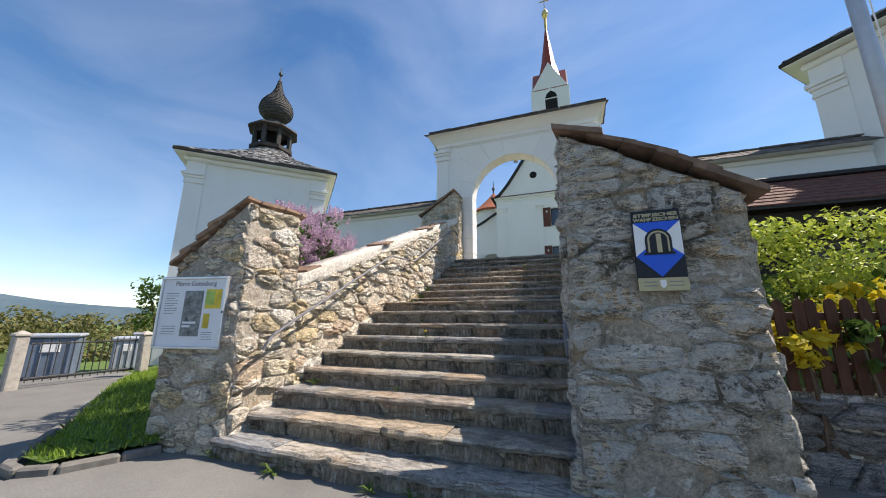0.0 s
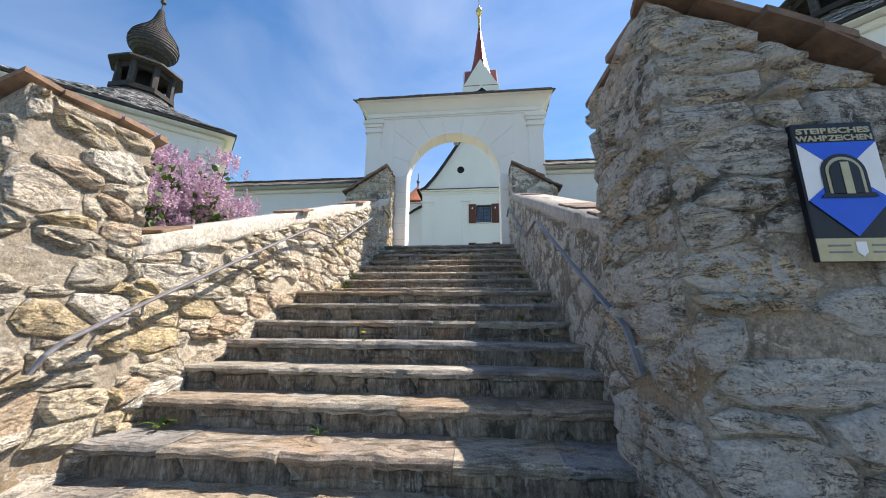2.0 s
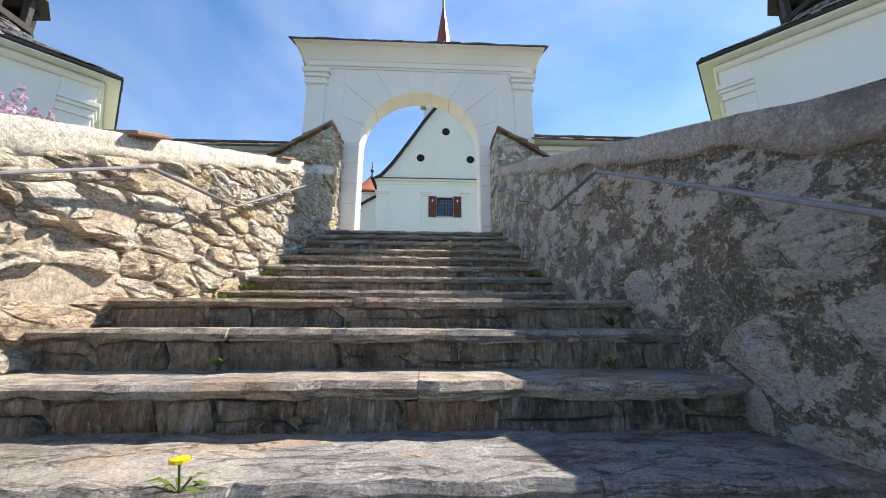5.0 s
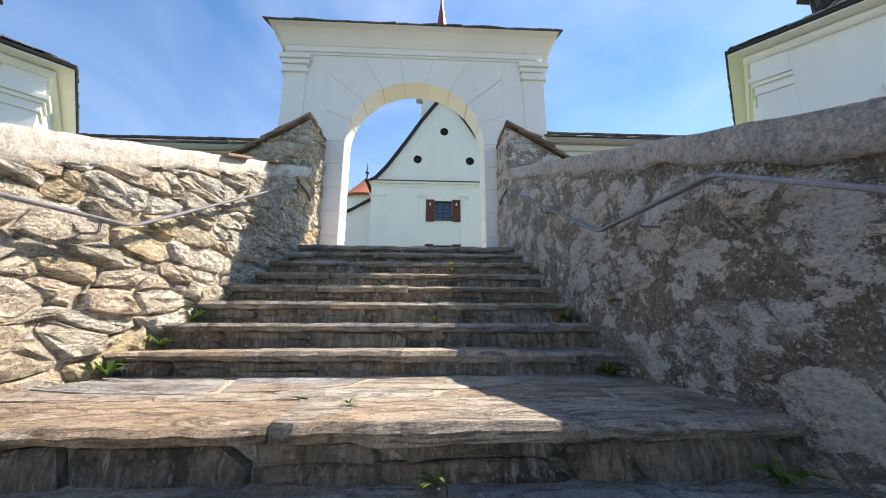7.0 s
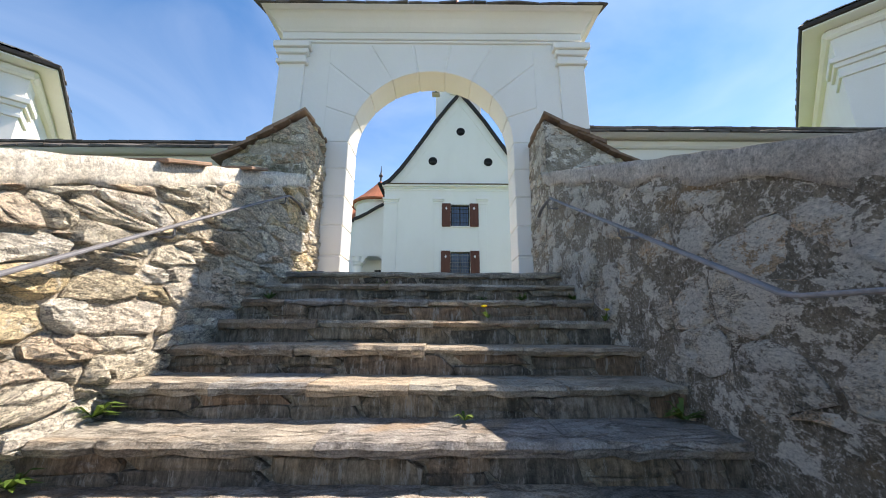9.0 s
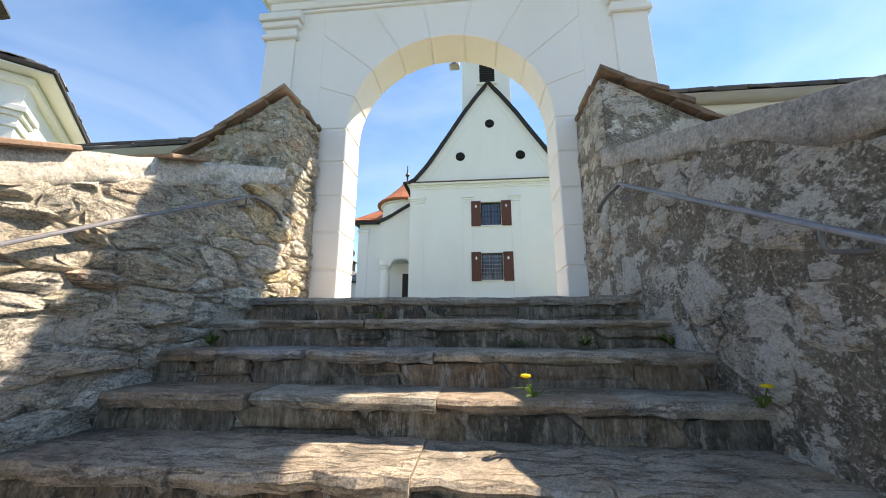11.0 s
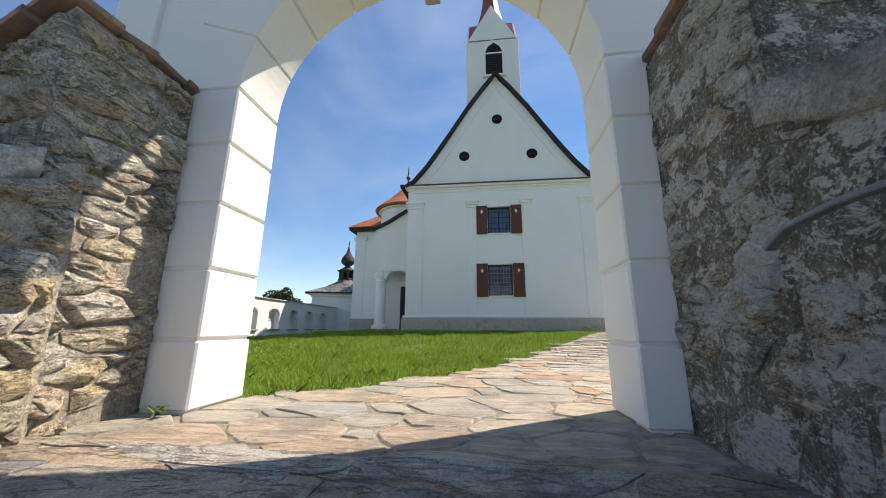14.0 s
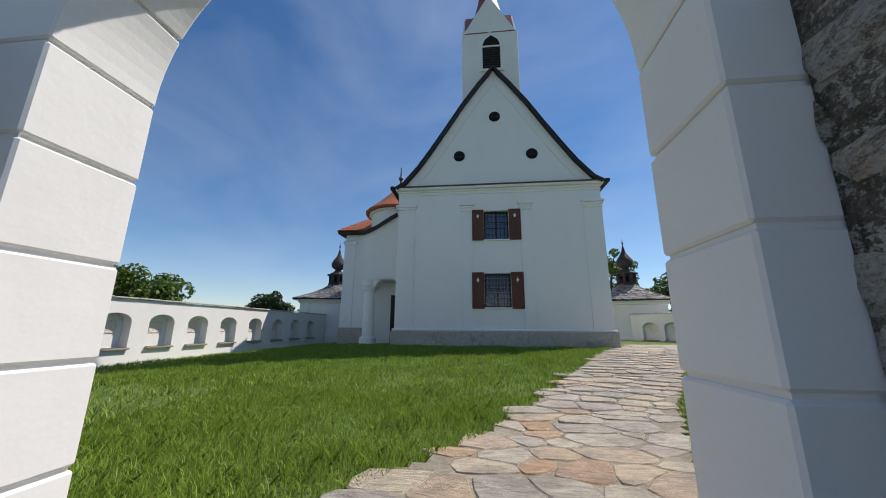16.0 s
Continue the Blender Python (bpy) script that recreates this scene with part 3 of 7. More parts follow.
def worn_slab(x0, x1, y0, y1, z0, z1, seed):
    """A tread slab with a broken, worn front edge."""
    r = random.Random(seed)
    n = max(4, int((x1 - x0) / 0.085))
    verts, faces = [], []
    slope = r.uniform(-0.008, 0.008)
    for i in range(n + 1):
        x = x0 + (x1 - x0) * i / n
        f = y0 + r.uniform(-0.020, 0.016) + (r.uniform(0.015, 0.045) if r.random() < 0.12 else 0.0)
        dz = slope * (i / n - 0.5) + r.uniform(-0.004, 0.004)
        verts += [(x, f + 0.012, z0 + r.uniform(-0.006, 0.012)), (x, f - 0.004, z0 + (z1 - z0) * 0.6), (x, f + 0.016, z1 + dz), (x, y1, z1 + dz * 0.4), (x, y1, z0)]
    for i in range(n):
        a, b = i * 5, i * 5 + 5
        for k in range(5):
            faces.append((a + k, b + k, b + (k + 1) % 5, a + (k + 1) % 5))
    faces.append((0, 1, 2, 3, 4))
    e = n * 5
    faces.append((e + 4, e + 3, e + 2, e + 1, e))
    return verts, faces


prev = 0.0
for i, (y, z) in enumerate(STEPS):
    y_next = STEPS[i + 1][0] if i + 1 < len(STEPS) else 9.95
    x = SX0
    while x < SX1:
        w = rng.uniform(0.5, 1.15)
        x1 = min(SX1, x + w)
        if SX1 - x1 < 0.3:
            x1 = SX1
        t = rng.uniform(0.05, 0.075)
        deep = y_next - y > 0.5
        v, f = worn_slab(x + 0.0015, x1 - 0.0015, y, y + 0.415 if deep else y_next + 0.14, z - t, z + rng.uniform(-0.006, 0.006), rng.random())
        under(mesh_object("tread_slab", v, f, M_TREAD), stairs)
        x = x1
    if y_next - y > 0.5:
        # the landing and the top are paved behind the front slabs
        for poly in cells([(SX0, y + 0.41), (SX1, y + 0.41), (SX1, y_next + 0.12), (SX0, y_next + 0.12)], 0.75, 0.36, rng, 0.9, 0.8):
            stone("landing_slab", poly, Matrix.Translation((0, 0, z - 0.028)), 0.026, 0.03, 0.004, rng, M_TREAD, stairs, 0.02, 0.008, True)
        part("joint_mortar", rbox(SX0, SX1, y + 0.06, y_next + 0.1, z - 0.06, z - 0.011, 0.004), M_MORTAR_L, stairs)
    x = SX0
    while x < SX1:
        w = rng.uniform(0.22, 0.8)
        x1 = min(SX1, x + w)
        m = plane_at((0, y + 0.055 + rng.uniform(-0.012, 0.018), 0), (1, 0, 0), (0, 0, 1))
        lo, hi = prev - 0.03, z - 0.06
        cut = rng.uniform(0.35, 0.65) if rng.random() < 0.35 else None
        rows = [(lo, hi)] if cut is None else [(lo, lo + (hi - lo) * cut), (lo + (hi - lo) * cut, hi)]
        for a, b in rows:
            stone("riser_stone", [(x, a), (x1, a), (x1, b), (x, b)], m, 0.022, 0.08, 0.005, rng, M_RISER, stairs, 0.15, 0.015)
        x = x1
    prev = z


# ---- stair walls and pillars ----
def l_top(y):
    return 2.086 + 0.4215 * (y - 3.96)


def r_top(y):
    return 2.035 + 0.4245 * (y - 3.78)


def stair_low(y):
    return -0.35 + 0.48 * (y - 2.9)


def wall_left():
    w = thing("wall_left", (-3.6, 6.5, 0), "sunlit rubble stone stair wall with plastered coping", "wall", kind="structure")
    mf = plane_at((-3.495, 0, 0), (0.045, 1, 0), (-0.03, 0, 1))
    bm = bmesh.new()
    rough_face(bm, 3.56, 10.0, stair_low, lambda y: l_top(y) - 0.08, mf, 0.055, 0.016, 3.1, 0.5)
    part("body", bm, M_MORTAR_L, w, smooth=True)
    lo, hi = stair_low, lambda y: l_top(y) - 0.17
    rubble(w, mf, [(3.56, lo(3.56)), (9.98, lo(9.98)), (9.98, hi(9.98)), (3.56, hi(3.56))], 0.30, 0.125, 5, M_STONE_L, 0.036, 0.004, 0.93, 1.3, 0.6)
    # plastered coping, thick and uneven, with clay slabs showing on it
    bm = bmesh.new()
    mc = plane_at((-3.474, 0, 0), (0.045, 1, 0), (-0.03, 0, 1))
    rough_face(bm, 3.62, 9.8, lambda y: l_top(y) - 0.19 + 0.05 * noise.noise(Vector((y * 3, 0, 0))), lambda y: l_top(y) + 0.012 * noise.noise(Vector((y * 5, 2, 0))), mc, 0.05, 0.020, 7.7, 0.62)
    part("coping", bm, M_COPING_L, w, "cream plaster coping", smooth=True)
    r = random.Random(4)
    y = 3.75
    while y < 9.6:
        L = r.uniform(0.25, 0.5)
        if r.random() < 0.16:
            mm = Matrix.Translation((-3.70 + 0.045 * y, y, l_top(y) + 0.006)) @ Matrix.Rotation(math.atan(0.425), 4, "X") @ Matrix.Rotation(r.uniform(-0.08, 0.08), 4, "Z")
            part("clay_slab", rbox(-0.26, 0.17 + r.uniform(-0.05, 0.05), 0, L, -0.012, 0.018, 0.006, mm), M_CAPTILE_L, w)
        y += L
    return w


def wall_right():
    w = thing("wall_right", (0.35, 6.5, 0), "shaded rubble stone stair wall, weathered and lichen-spotted", "wall", kind="structure")
    mf = plane_at((0.115, 0, 0), (0, -1, 0), (-0.01, 0, 1))
    bm = bmesh.new()
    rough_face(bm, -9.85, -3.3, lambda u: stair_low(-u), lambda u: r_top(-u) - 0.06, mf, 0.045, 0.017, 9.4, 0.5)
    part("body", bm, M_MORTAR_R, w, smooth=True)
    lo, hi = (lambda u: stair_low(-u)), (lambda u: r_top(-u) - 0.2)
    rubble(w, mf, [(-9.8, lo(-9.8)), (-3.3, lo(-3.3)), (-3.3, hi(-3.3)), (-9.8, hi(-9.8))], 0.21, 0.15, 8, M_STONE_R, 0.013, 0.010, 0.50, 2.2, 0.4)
    bm = bmesh.new()
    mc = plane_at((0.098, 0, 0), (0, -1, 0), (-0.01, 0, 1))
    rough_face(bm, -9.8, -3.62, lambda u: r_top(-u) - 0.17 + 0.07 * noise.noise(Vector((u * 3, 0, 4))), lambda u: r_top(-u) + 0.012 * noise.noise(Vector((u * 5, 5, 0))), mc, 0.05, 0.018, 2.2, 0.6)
    part("coping", bm, M_COPING_R, w, "weathered plaster coping in the grey of its shaded side", smooth=True)
    r = random.Random(9)
    y = 3.7
    while y < 9.6:
        L = r.uniform(0.25, 0.5)
        if r.random() < (0.6 if y < 5.0 else 0.08):
            mm = Matrix.Translation((0.36, y, r_top(y) + 0.008)) @ Matrix.Rotation(math.atan(0.425), 4, "X") @ Matrix.Rotation(r.uniform(-0.05, 0.05), 4, "Z")
            part("clay_slab", rbox(-0.17 + r.uniform(-0.05, 0.04), 0.28, 0, L, -0.012, 0.016, 0.006, mm), M_CAPTILE, w)
        y += L
    return w


wall_left()
wall_right()


def pillar(name, base, top, zs, label, material, mortar, cap, seed, su=0.30, sv=0.16, keep=0.9, skip=(), bulge=0.0, proud=0.038):
    """A stone pillar from four base and four top corners (front left, front right, back right, back left), with a shed cap of slabs.
    zs: the heights of the four top corners; bulge: how far the cap swells at mid slope."""
    cx, cy = sum(p[0] for p in base) / 4, sum(p[1] for p in base) / 4
    zb = base[0][2]
    w = thing(name, (cx, cy, zb), label, "pillar", kind="structure")
    bm = bmesh.new()
    B = [Vector(p) for p in base]
    T = [Vector((p[0], p[1], z)) for p, z in zip(top, zs)]
    n = 16
    for i in range(4):
        j = (i + 1) % 4
        rows = []
        for a in range(n + 1):
            row = []
            for b in range(n * 2 + 1):
                s, t = a / n, b / (n * 2)
                p = (B[i] * (1 - s) + B[j] * s) * (1 - t) + (T[i] * (1 - s) + T[j] * s) * t
                nrm = (B[j] - B[i]).cross(Vector((0, 0, 1))).normalized()
                d = 0.0 if a in (0, n) else 0.010 * (noise.noise(p * 3.1) + 0.7 * noise.noise(p * 8))
                row.append(bm.verts.new(p + nrm * d))
            rows.append(row)
        for a in range(n):
            for b in range(n * 2):
                bm.faces.new((rows[a][b], rows[a + 1][b], rows[a + 1][b + 1], rows[a][b + 1]))
    bm.faces.new([bm.verts.new(v) for v in T])
    bmesh.ops.remove_doubles(bm, verts=bm.verts[:], dist=0.001)
    part("body", bm, mortar, w, smooth=True)
    for i in range(4):
        if i in skip:
            continue
        j = (i + 1) % 4
        u = B[j] - B[i]
        m = plane_at(B[i], u, (T[i] - B[i]) * 0.5 + (T[j] - B[j]) * 0.5)
        inv = m.inverted()
        pts = [(inv @ q).to_2d() for q in (B[i], B[j], T[j], T[i])]
        rubble(w, m, [(p.x, p.y) for p in pts], su, sv, seed + i, material, proud, 0.009, keep, 0.9, 0.45, 0.06)
    # the cap: overlapping slabs in courses down the slope
    r = random.Random(seed)
    e_x = (T[1] - T[0]).normalized()
    rows = 5
    for k in range(rows):
        s0, s1 = k / rows - 0.02, (k + 1) / rows + 0.10
        if zs[0] < zs[1]:
            s0, s1 = 1 - s0, 1 - s1
        y = -0.09
        while y < 1.06:
            L = r.uniform(0.28, 0.5)
            y1 = min(1.09, y + L)
            q = []
            for s, t in ((s0, y), (s1, y), (s1, y1 - 0.01), (s0, y1 - 0.01)):
                p = (T[0] * (1 - s) + T[1] * s) * (1 - t) + (T[3] * (1 - s) + T[2] * s) * t
                q.append(p + Vector((r.uniform(-1, 1) * 0.03, r.uniform(-1, 1) * 0.03, 0.012 + 0.045 * (1 if s == s1 else 0) + r.uniform(0, 0.02) + 4 * bulge * s * (1 - s))))
            bm = bmesh.new()
            th = r.uniform(0.03, 0.06)
            a = [bm.verts.new(p) for p in q]
            b = [bm.verts.new(p + Vector((0, 0, th))) for p in q]
            bm.faces.new(a)
            bm.faces.new(b)
            for c in range(4):
                bm.faces.new((a[c], a[(c + 1) % 4], b[(c + 1) % 4], b[c]))
            part("cap_slab", bm, cap, w)
            y = y1
    return w


# left pillar carries the notice board, right pillar the plaque
# the left pillar's sunlit look is put in with the paler schist
pillar("pillar_left", [(-4.32, 2.62, -0.05), (-3.32, 2.74, -0.05), (-3.28, 3.62, -0.05), (-4.4, 3.5, -0.05)], [(-4.42, 2.74), (-3.54, 2.86), (-3.50, 3.62), (-4.46, 3.5)],
       [1.98, 2.72, 2.74, 2.0], "rubble stone gate pillar with sloping slab cap", M_STONE_L, M_MORTAR_P, M_CAPTILE_L, 21, 0.29, 0.15, 0.88)
pillar("pillar_right", [(0.0, 2.76, -0.05), (1.2, 2.76, -0.05), (1.2, 3.62, -0.05), (0.0, 3.62, -0.05)], [(0.0, 2.76), (1.16, 2.78), (1.16, 3.58), (0.02, 3.58)],
       [2.85, 2.20, 2.20, 2.83], "tall rubble stone gate pillar with sloping slab cap", M_STONE_P, M_MORTAR_P, M_CAPTILE, 31, 0.36, 0.17, 0.90, bulge=0.055)
pillar("pier_left", [(-4.4, 9.78, 2.6), (-3.2, 9.78, 2.6), (-3.2, 10.6, 2.6), (-4.4, 10.6, 2.6)], [(-4.34, 9.8), (-3.25, 9.8), (-3.25, 10.6), (-4.34, 10.6)],
       [4.74, 5.44, 5.44, 4.74], "rubble stone pier beside the gate with sloping slab cap", M_STONE_M, M_MORTAR_P, M_CAPTILE_L, 41, 0.25, 0.12, 0.84, (2,), proud=0.032)
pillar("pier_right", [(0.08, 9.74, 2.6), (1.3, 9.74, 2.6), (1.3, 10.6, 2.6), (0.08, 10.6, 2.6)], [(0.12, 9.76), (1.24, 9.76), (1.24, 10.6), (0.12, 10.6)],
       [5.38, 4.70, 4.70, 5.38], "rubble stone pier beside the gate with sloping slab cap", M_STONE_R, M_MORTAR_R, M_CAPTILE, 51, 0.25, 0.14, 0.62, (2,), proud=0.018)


# ---- handrails ----
def strap(points, half, thick):
    """A flat bar lying along points, with eased edges."""
    pts = [Vector(p) for p in points]
    bm = bmesh.new()
    rings = []
    for i, p in enumerate(pts):
        d = (pts[min(i + 1, len(pts) - 1)] - pts[max(i - 1, 0)]).normalized()
        side = d.cross(Vector((0, 0, 1))).normalized()
        up = side.cross(d).normalized()
        rings.append([bm.verts.new(p + side * a + up * b) for a, b in ((-half, -thick * 0.5), (-half * 0.8, -thick), (half * 0.8, -thick), (half, -thick * 0.5), (half, thick * 0.4), (half * 0.7, thick), (-half * 0.7, thick), (-half, thick * 0.4))])
    for a, b in zip(rings, rings[1:]):
        for k in range(8):
            bm.faces.new((a[k], a[(k + 1) % 8], b[(k + 1) % 8], b[k]))
    bm.faces.new(rings[0][::-1])
    bm.faces.new(rings[-1])
    return bm


def handrail(name, pts, posts, label, side, wall):
    e = thing(name, pts[0], label, "handrail")
    part("rail", strap(pts, 0.020, 0.009), M_RAIL, e)
    for x, y, z in posts:
        part("bracket", tube([(x, y, z - 0.006), (x, y, z - 0.07), (x + side * 0.015, y, z - 0.085), (wall(y, z) + side * 0.06, y, z - 0.085)], 0.0085, 6), M_RAIL, e)
    return e


LX, RX = -3.125, -0.05
handrail("handrail_left", [(LX - 0.02, 2.92, 1.02), (LX, 2.955, 1.11), (LX, 3.03, 1.18), (LX, 3.36, 1.364), (LX, 4.50, 1.967), (LX, 5.62, 2.545), (LX, 5.68, 2.555), (LX, 6.61, 2.625), (LX, 6.68, 2.645), (LX, 8.36, 3.555), (LX, 9.24, 4.015), (LX, 9.30, 4.035), (LX, 9.55, 4.035), (LX, 9.68, 4.00), (LX, 9.74, 3.95)],
         [(LX, 3.45, 1.41), (LX, 4.6, 2.02), (LX, 5.5, 2.485), (LX, 6.45, 2.613), (LX, 7.7, 3.198), (LX, 9.2, 3.995)], "thin grey metal handrail fixed to the stone stair wall", -1, lambda y, z: -3.495 + 0.045 * y - 0.03 * z)
handrail("handrail_right", [(RX + 0.01, 3.13, 1.05), (RX, 3.165, 1.165), (RX, 3.24, 1.28), (RX, 3.816, 1.585), (RX, 5.70, 2.62), (RX, 5.76, 2.635), (RX, 6.66, 2.650), (RX, 6.72, 2.665), (RX, 9.12, 3.945), (RX, 9.20, 3.995), (RX, 9.45, 3.995), (RX, 9.62, 3.975), (RX, 9.71, 3.925)],
         [(RX, 3.7, 1.52), (RX, 4.75, 2.10), (RX, 6.25, 2.643), (RX, 7.8, 3.24), (RX, 9.33, 3.995)], "thin grey metal handrail fixed to the stone stair wall", 1, lambda y, z: 0.10)


# ---- the white gateway ----
GX, GY0, GY1, GZ = -1.505, 10.6, 11.12, 3.15
R_ARCH, SPRING = 1.365, 5.50


def gateway():
    g = thing("gateway", (GX, 10.85, GZ), "white plastered arched gateway with rusticated blocks and tiled roof", "gateway", kind="structure")
    # core with an arched opening, a little behind the blocks
    bm = bmesh.new()
    r = R_ARCH + 0.022
    arc = [(GX - r * math.cos(math.pi * i / 32), SPRING + r * math.sin(math.pi * i / 32)) for i in range(33)]
    pts = [(GX - 2.62, GZ - 0.6), (GX - r, GZ - 0.6)] + arc + [(GX + r, GZ - 0.6), (GX + 2.62, GZ - 0.6), (GX + 2.62, 8.02), (GX - 2.62, 8.02)]
    half = len(arc) // 2
    left = [(GX - 2.62, GZ - 0.6), (GX - r, GZ - 0.6)] + arc[:half + 1] + [(GX, 7.86), (GX - 2.62, 7.86)]
    right = [(2 * GX - x, z) for x, z in left][::-1]
    for poly in (left, right):
        prism(bm, poly, GY1 - GY0 - 0.03, xz_at(GY0 + 0.015))
    part("core", bm, M_PLASTER, g)
    # jamb blocks
    joints = [GZ - 0.02, 3.58, 4.06, 4.54, 5.02, SPRING]
    for s in (-1, 1):
        for a, b in zip(joints, joints[1:]):
            x0, x1 = GX + s * R_ARCH, GX + s * 1.80
            part("jamb_block", rbox(min(x0, x1), max(x0, x1), GY0, GY1, a + 0.010, b - 0.010, 0.012), M_PLASTER, g)
    # voussoirs out to a square panel
    px, pz = 1.80, 7.40 - SPRING
    def outer(a):
        c, s = math.cos(a), math.sin(a)
        k = min(px / abs(c) if abs(c) > 1e-6 else 1e9, pz / s if s > 1e-6 else 1e9)
        return (GX - k * c, SPRING + k * s)
    corner = math.atan2(pz, px)
    for i in range(9):
        a0, a1 = math.pi * i / 9 + 0.007, math.pi * (i + 1) / 9 - 0.007
        inner = [(GX - R_ARCH * math.cos(a0 + (a1 - a0) * k / 6), SPRING + R_ARCH * math.sin(a0 + (a1 - a0) * k / 6)) for k in range(7)]
        out = [outer(a1)]
        for c in (math.pi - corner, corner):
            if a0 < c < a1:
                out.append(outer(c))
        out.append(outer(a0))
        bm = bmesh.new()
        prism(bm, inner + out, GY1 - GY0, xz_at(GY0))
        bmesh.ops.recalc_face_normals(bm, faces=bm.faces[:])
        bmesh.ops.bevel(bm, geom=[e for e in bm.edges if e.calc_face_angle(0) > 0.6], offset=0.010, segments=1, affect="EDGES")
        part("voussoir", bm, M_PLASTER, g)
    # corner pilasters with capitals
    for s in (-1, 1):
        x0, x1 = sorted((GX + s * 2.22, GX + s * 2.66))
        part("pilaster", rbox(x0, x1, GY0 - 0.03, GY0 + 0.1, GZ - 0.3, 7.0, 0.008), M_PLASTER, g)
        for k, (d, z0, z1) in enumerate(((0.05, 6.98, 7.06), (0.02, 7.06, 7.16), (0.06, 7.16, 7.26), (0.10, 7.26, 7.38))):
            part("capital_moulding", rbox(x0 - d, x1 + d, GY0 - 0.03 - d, GY1 + 0.03 + d, z0, z1, 0.012), M_PLASTER, g)
    part("string_course", rbox(GX - 2.2, GX + 2.2, GY0 - 0.02, GY0 + 0.05, 7.44, 7.49, 0.01), M_PLASTER, g)
    part("fascia", rbox(GX - 2.66, GX + 2.66, GY0 - 0.035, GY1 + 0.035, 7.50, 7.64, 0.012), M_PLASTER, g)
    # coved cornice
    bm = bmesh.new()
    prof = [(0.04, 7.64), (0.09, 7.70), (0.16, 7.80), (0.22, 7.87), (0.24, 7.90)]
    rings = []
    for d, z in prof:
        rings.append([bm.verts.new(v) for v in ((GX - 2.62 - d, GY0 - d, z), (GX + 2.62 + d, GY0 - d, z), (GX + 2.62 + d, GY1 + d, z), (GX - 2.62 - d, GY1 + d, z))])
    for p, q in zip(rings, rings[1:]):
        for i in range(4):
            bm.faces.new((p[i], p[(i + 1) % 4], q[(i + 1) % 4], q[i]))
    bm.faces.new(rings[0][::-1])
    bm.faces.new(rings[-1])
    part("cornice", bm, M_PLASTER, g)
    # saddle roof of stone slabs, in courses
    r = random.Random(77)
    yc, rise = (GY0 + GY1) / 2, 0.24
    bm = bmesh.new()
    w = 0.62
    prism(bm, [(yc - w, 7.90), (yc + w, 7.90), (yc, 7.90 + rise)], 5.86, Matrix(((0, 0, 1, GX - 2.93), (1, 0, 0, 0), (0, 1, 0, 0), (0, 0, 0, 1))))
    part("roof_core", bm, M_PLASTER, g)
    for s in (-1, 1):
        for k in range(3):
            x = GX - 3.02
            while x < GX + 2.96:
                L = min(r.uniform(0.22, 0.40), GX + 3.01 - x)
                y_lo = yc + s * (w + 0.04 - k * 0.27)
                z_lo = 7.905 + (k * 0.27 - 0.04) * rise / w + r.uniform(0, 0.012)
                y_hi = y_lo - s * 0.36
                z_hi = z_lo + 0.36 * rise / w
                bm = bmesh.new()
                q = [Vector((x, y_lo + r.uniform(-0.02, 0.02), z_lo)), Vector((x + L - 0.008, y_lo + r.uniform(-0.02, 0.02), z_lo)), Vector((x + L - 0.008, y_hi, z_hi)), Vector((x, y_hi, z_hi))]
                a = [bm.verts.new(p) for p in q]
                b = [bm.verts.new(p + Vector((0, 0, 0.024 + r.uniform(0, 0.010)))) for p in q]
                bm.faces.new(a)
                bm.faces.new(b)
                for c in range(4):
                    bm.faces.new((a[c], a[(c + 1) % 4], b[(c + 1) % 4], b[c]))
                part("roof_slab", bm, M_SLAB, g)
                x += L
    return g


gateway()


# ---- curtain walls beside the gate ----
def slab_roof(parent, p0, p1, half, z, rise, seed, material, courses=3, piece=0.34, underside=M_PLASTER):
    """A long saddle roof of stone slabs from p0 to p1 (x, y)."""
    r = random.Random(seed)
    a, b = Vector((*p0, 0)), Vector((*p1, 0))
    d = (b - a).normalized()
    n = Vector((-d.y, d.x, 0))
    L = (b - a).length
    up = Vector((0, 0, 1))
    bm = bmesh.new()
    for t in (0, L):
        c = a + d * t
        for q in (c - n * half + up * z, c + n * half + up * z, c + up * (z + rise)):
            bm.verts.new(q)
    bm.verts.ensure_lookup_table()
    v = bm.verts
    for f in ((0, 2, 1), (3, 4, 5), (0, 1, 4, 3), (0, 3, 5, 2), (1, 2, 5, 4)):
        bm.faces.new([v[i] for i in f])
    part("roof_core", bm, underside, parent)
    step = half / courses
    for s in (-1, 1):
        for k in range(courses):
            t = -0.03
            while t < L:
                w = piece * r.uniform(0.7, 1.4)
                lo, hi = half + 0.06 - k * step, half - 0.06 - (k + 1) * step
                q = []
                for tt, h in ((t, lo), (min(t + w - 0.008, L + 0.03), lo), (min(t + w - 0.008, L + 0.03), hi), (t, hi)):
                    j = r.uniform(-0.02, 0.02) if h == lo else 0
                    q.append(a + d * tt + n * s * (h + j) + up * (z + (half - h) * rise / half + 0.01 + r.uniform(0, 0.012)))
                bm = bmesh.new()
                lower = [bm.verts.new(p) for p in q]
                upper = [bm.verts.new(p + up * r.uniform(0.03, 0.045)) for p in q]
                bm.faces.new(lower)
                bm.faces.new(upper)
                for c in range(4):
                    bm.faces.new((lower[c], lower[(c + 1) % 4], upper[(c + 1) % 4], upper[c]))
                part("roof_slab", bm, material, parent)
                t += w


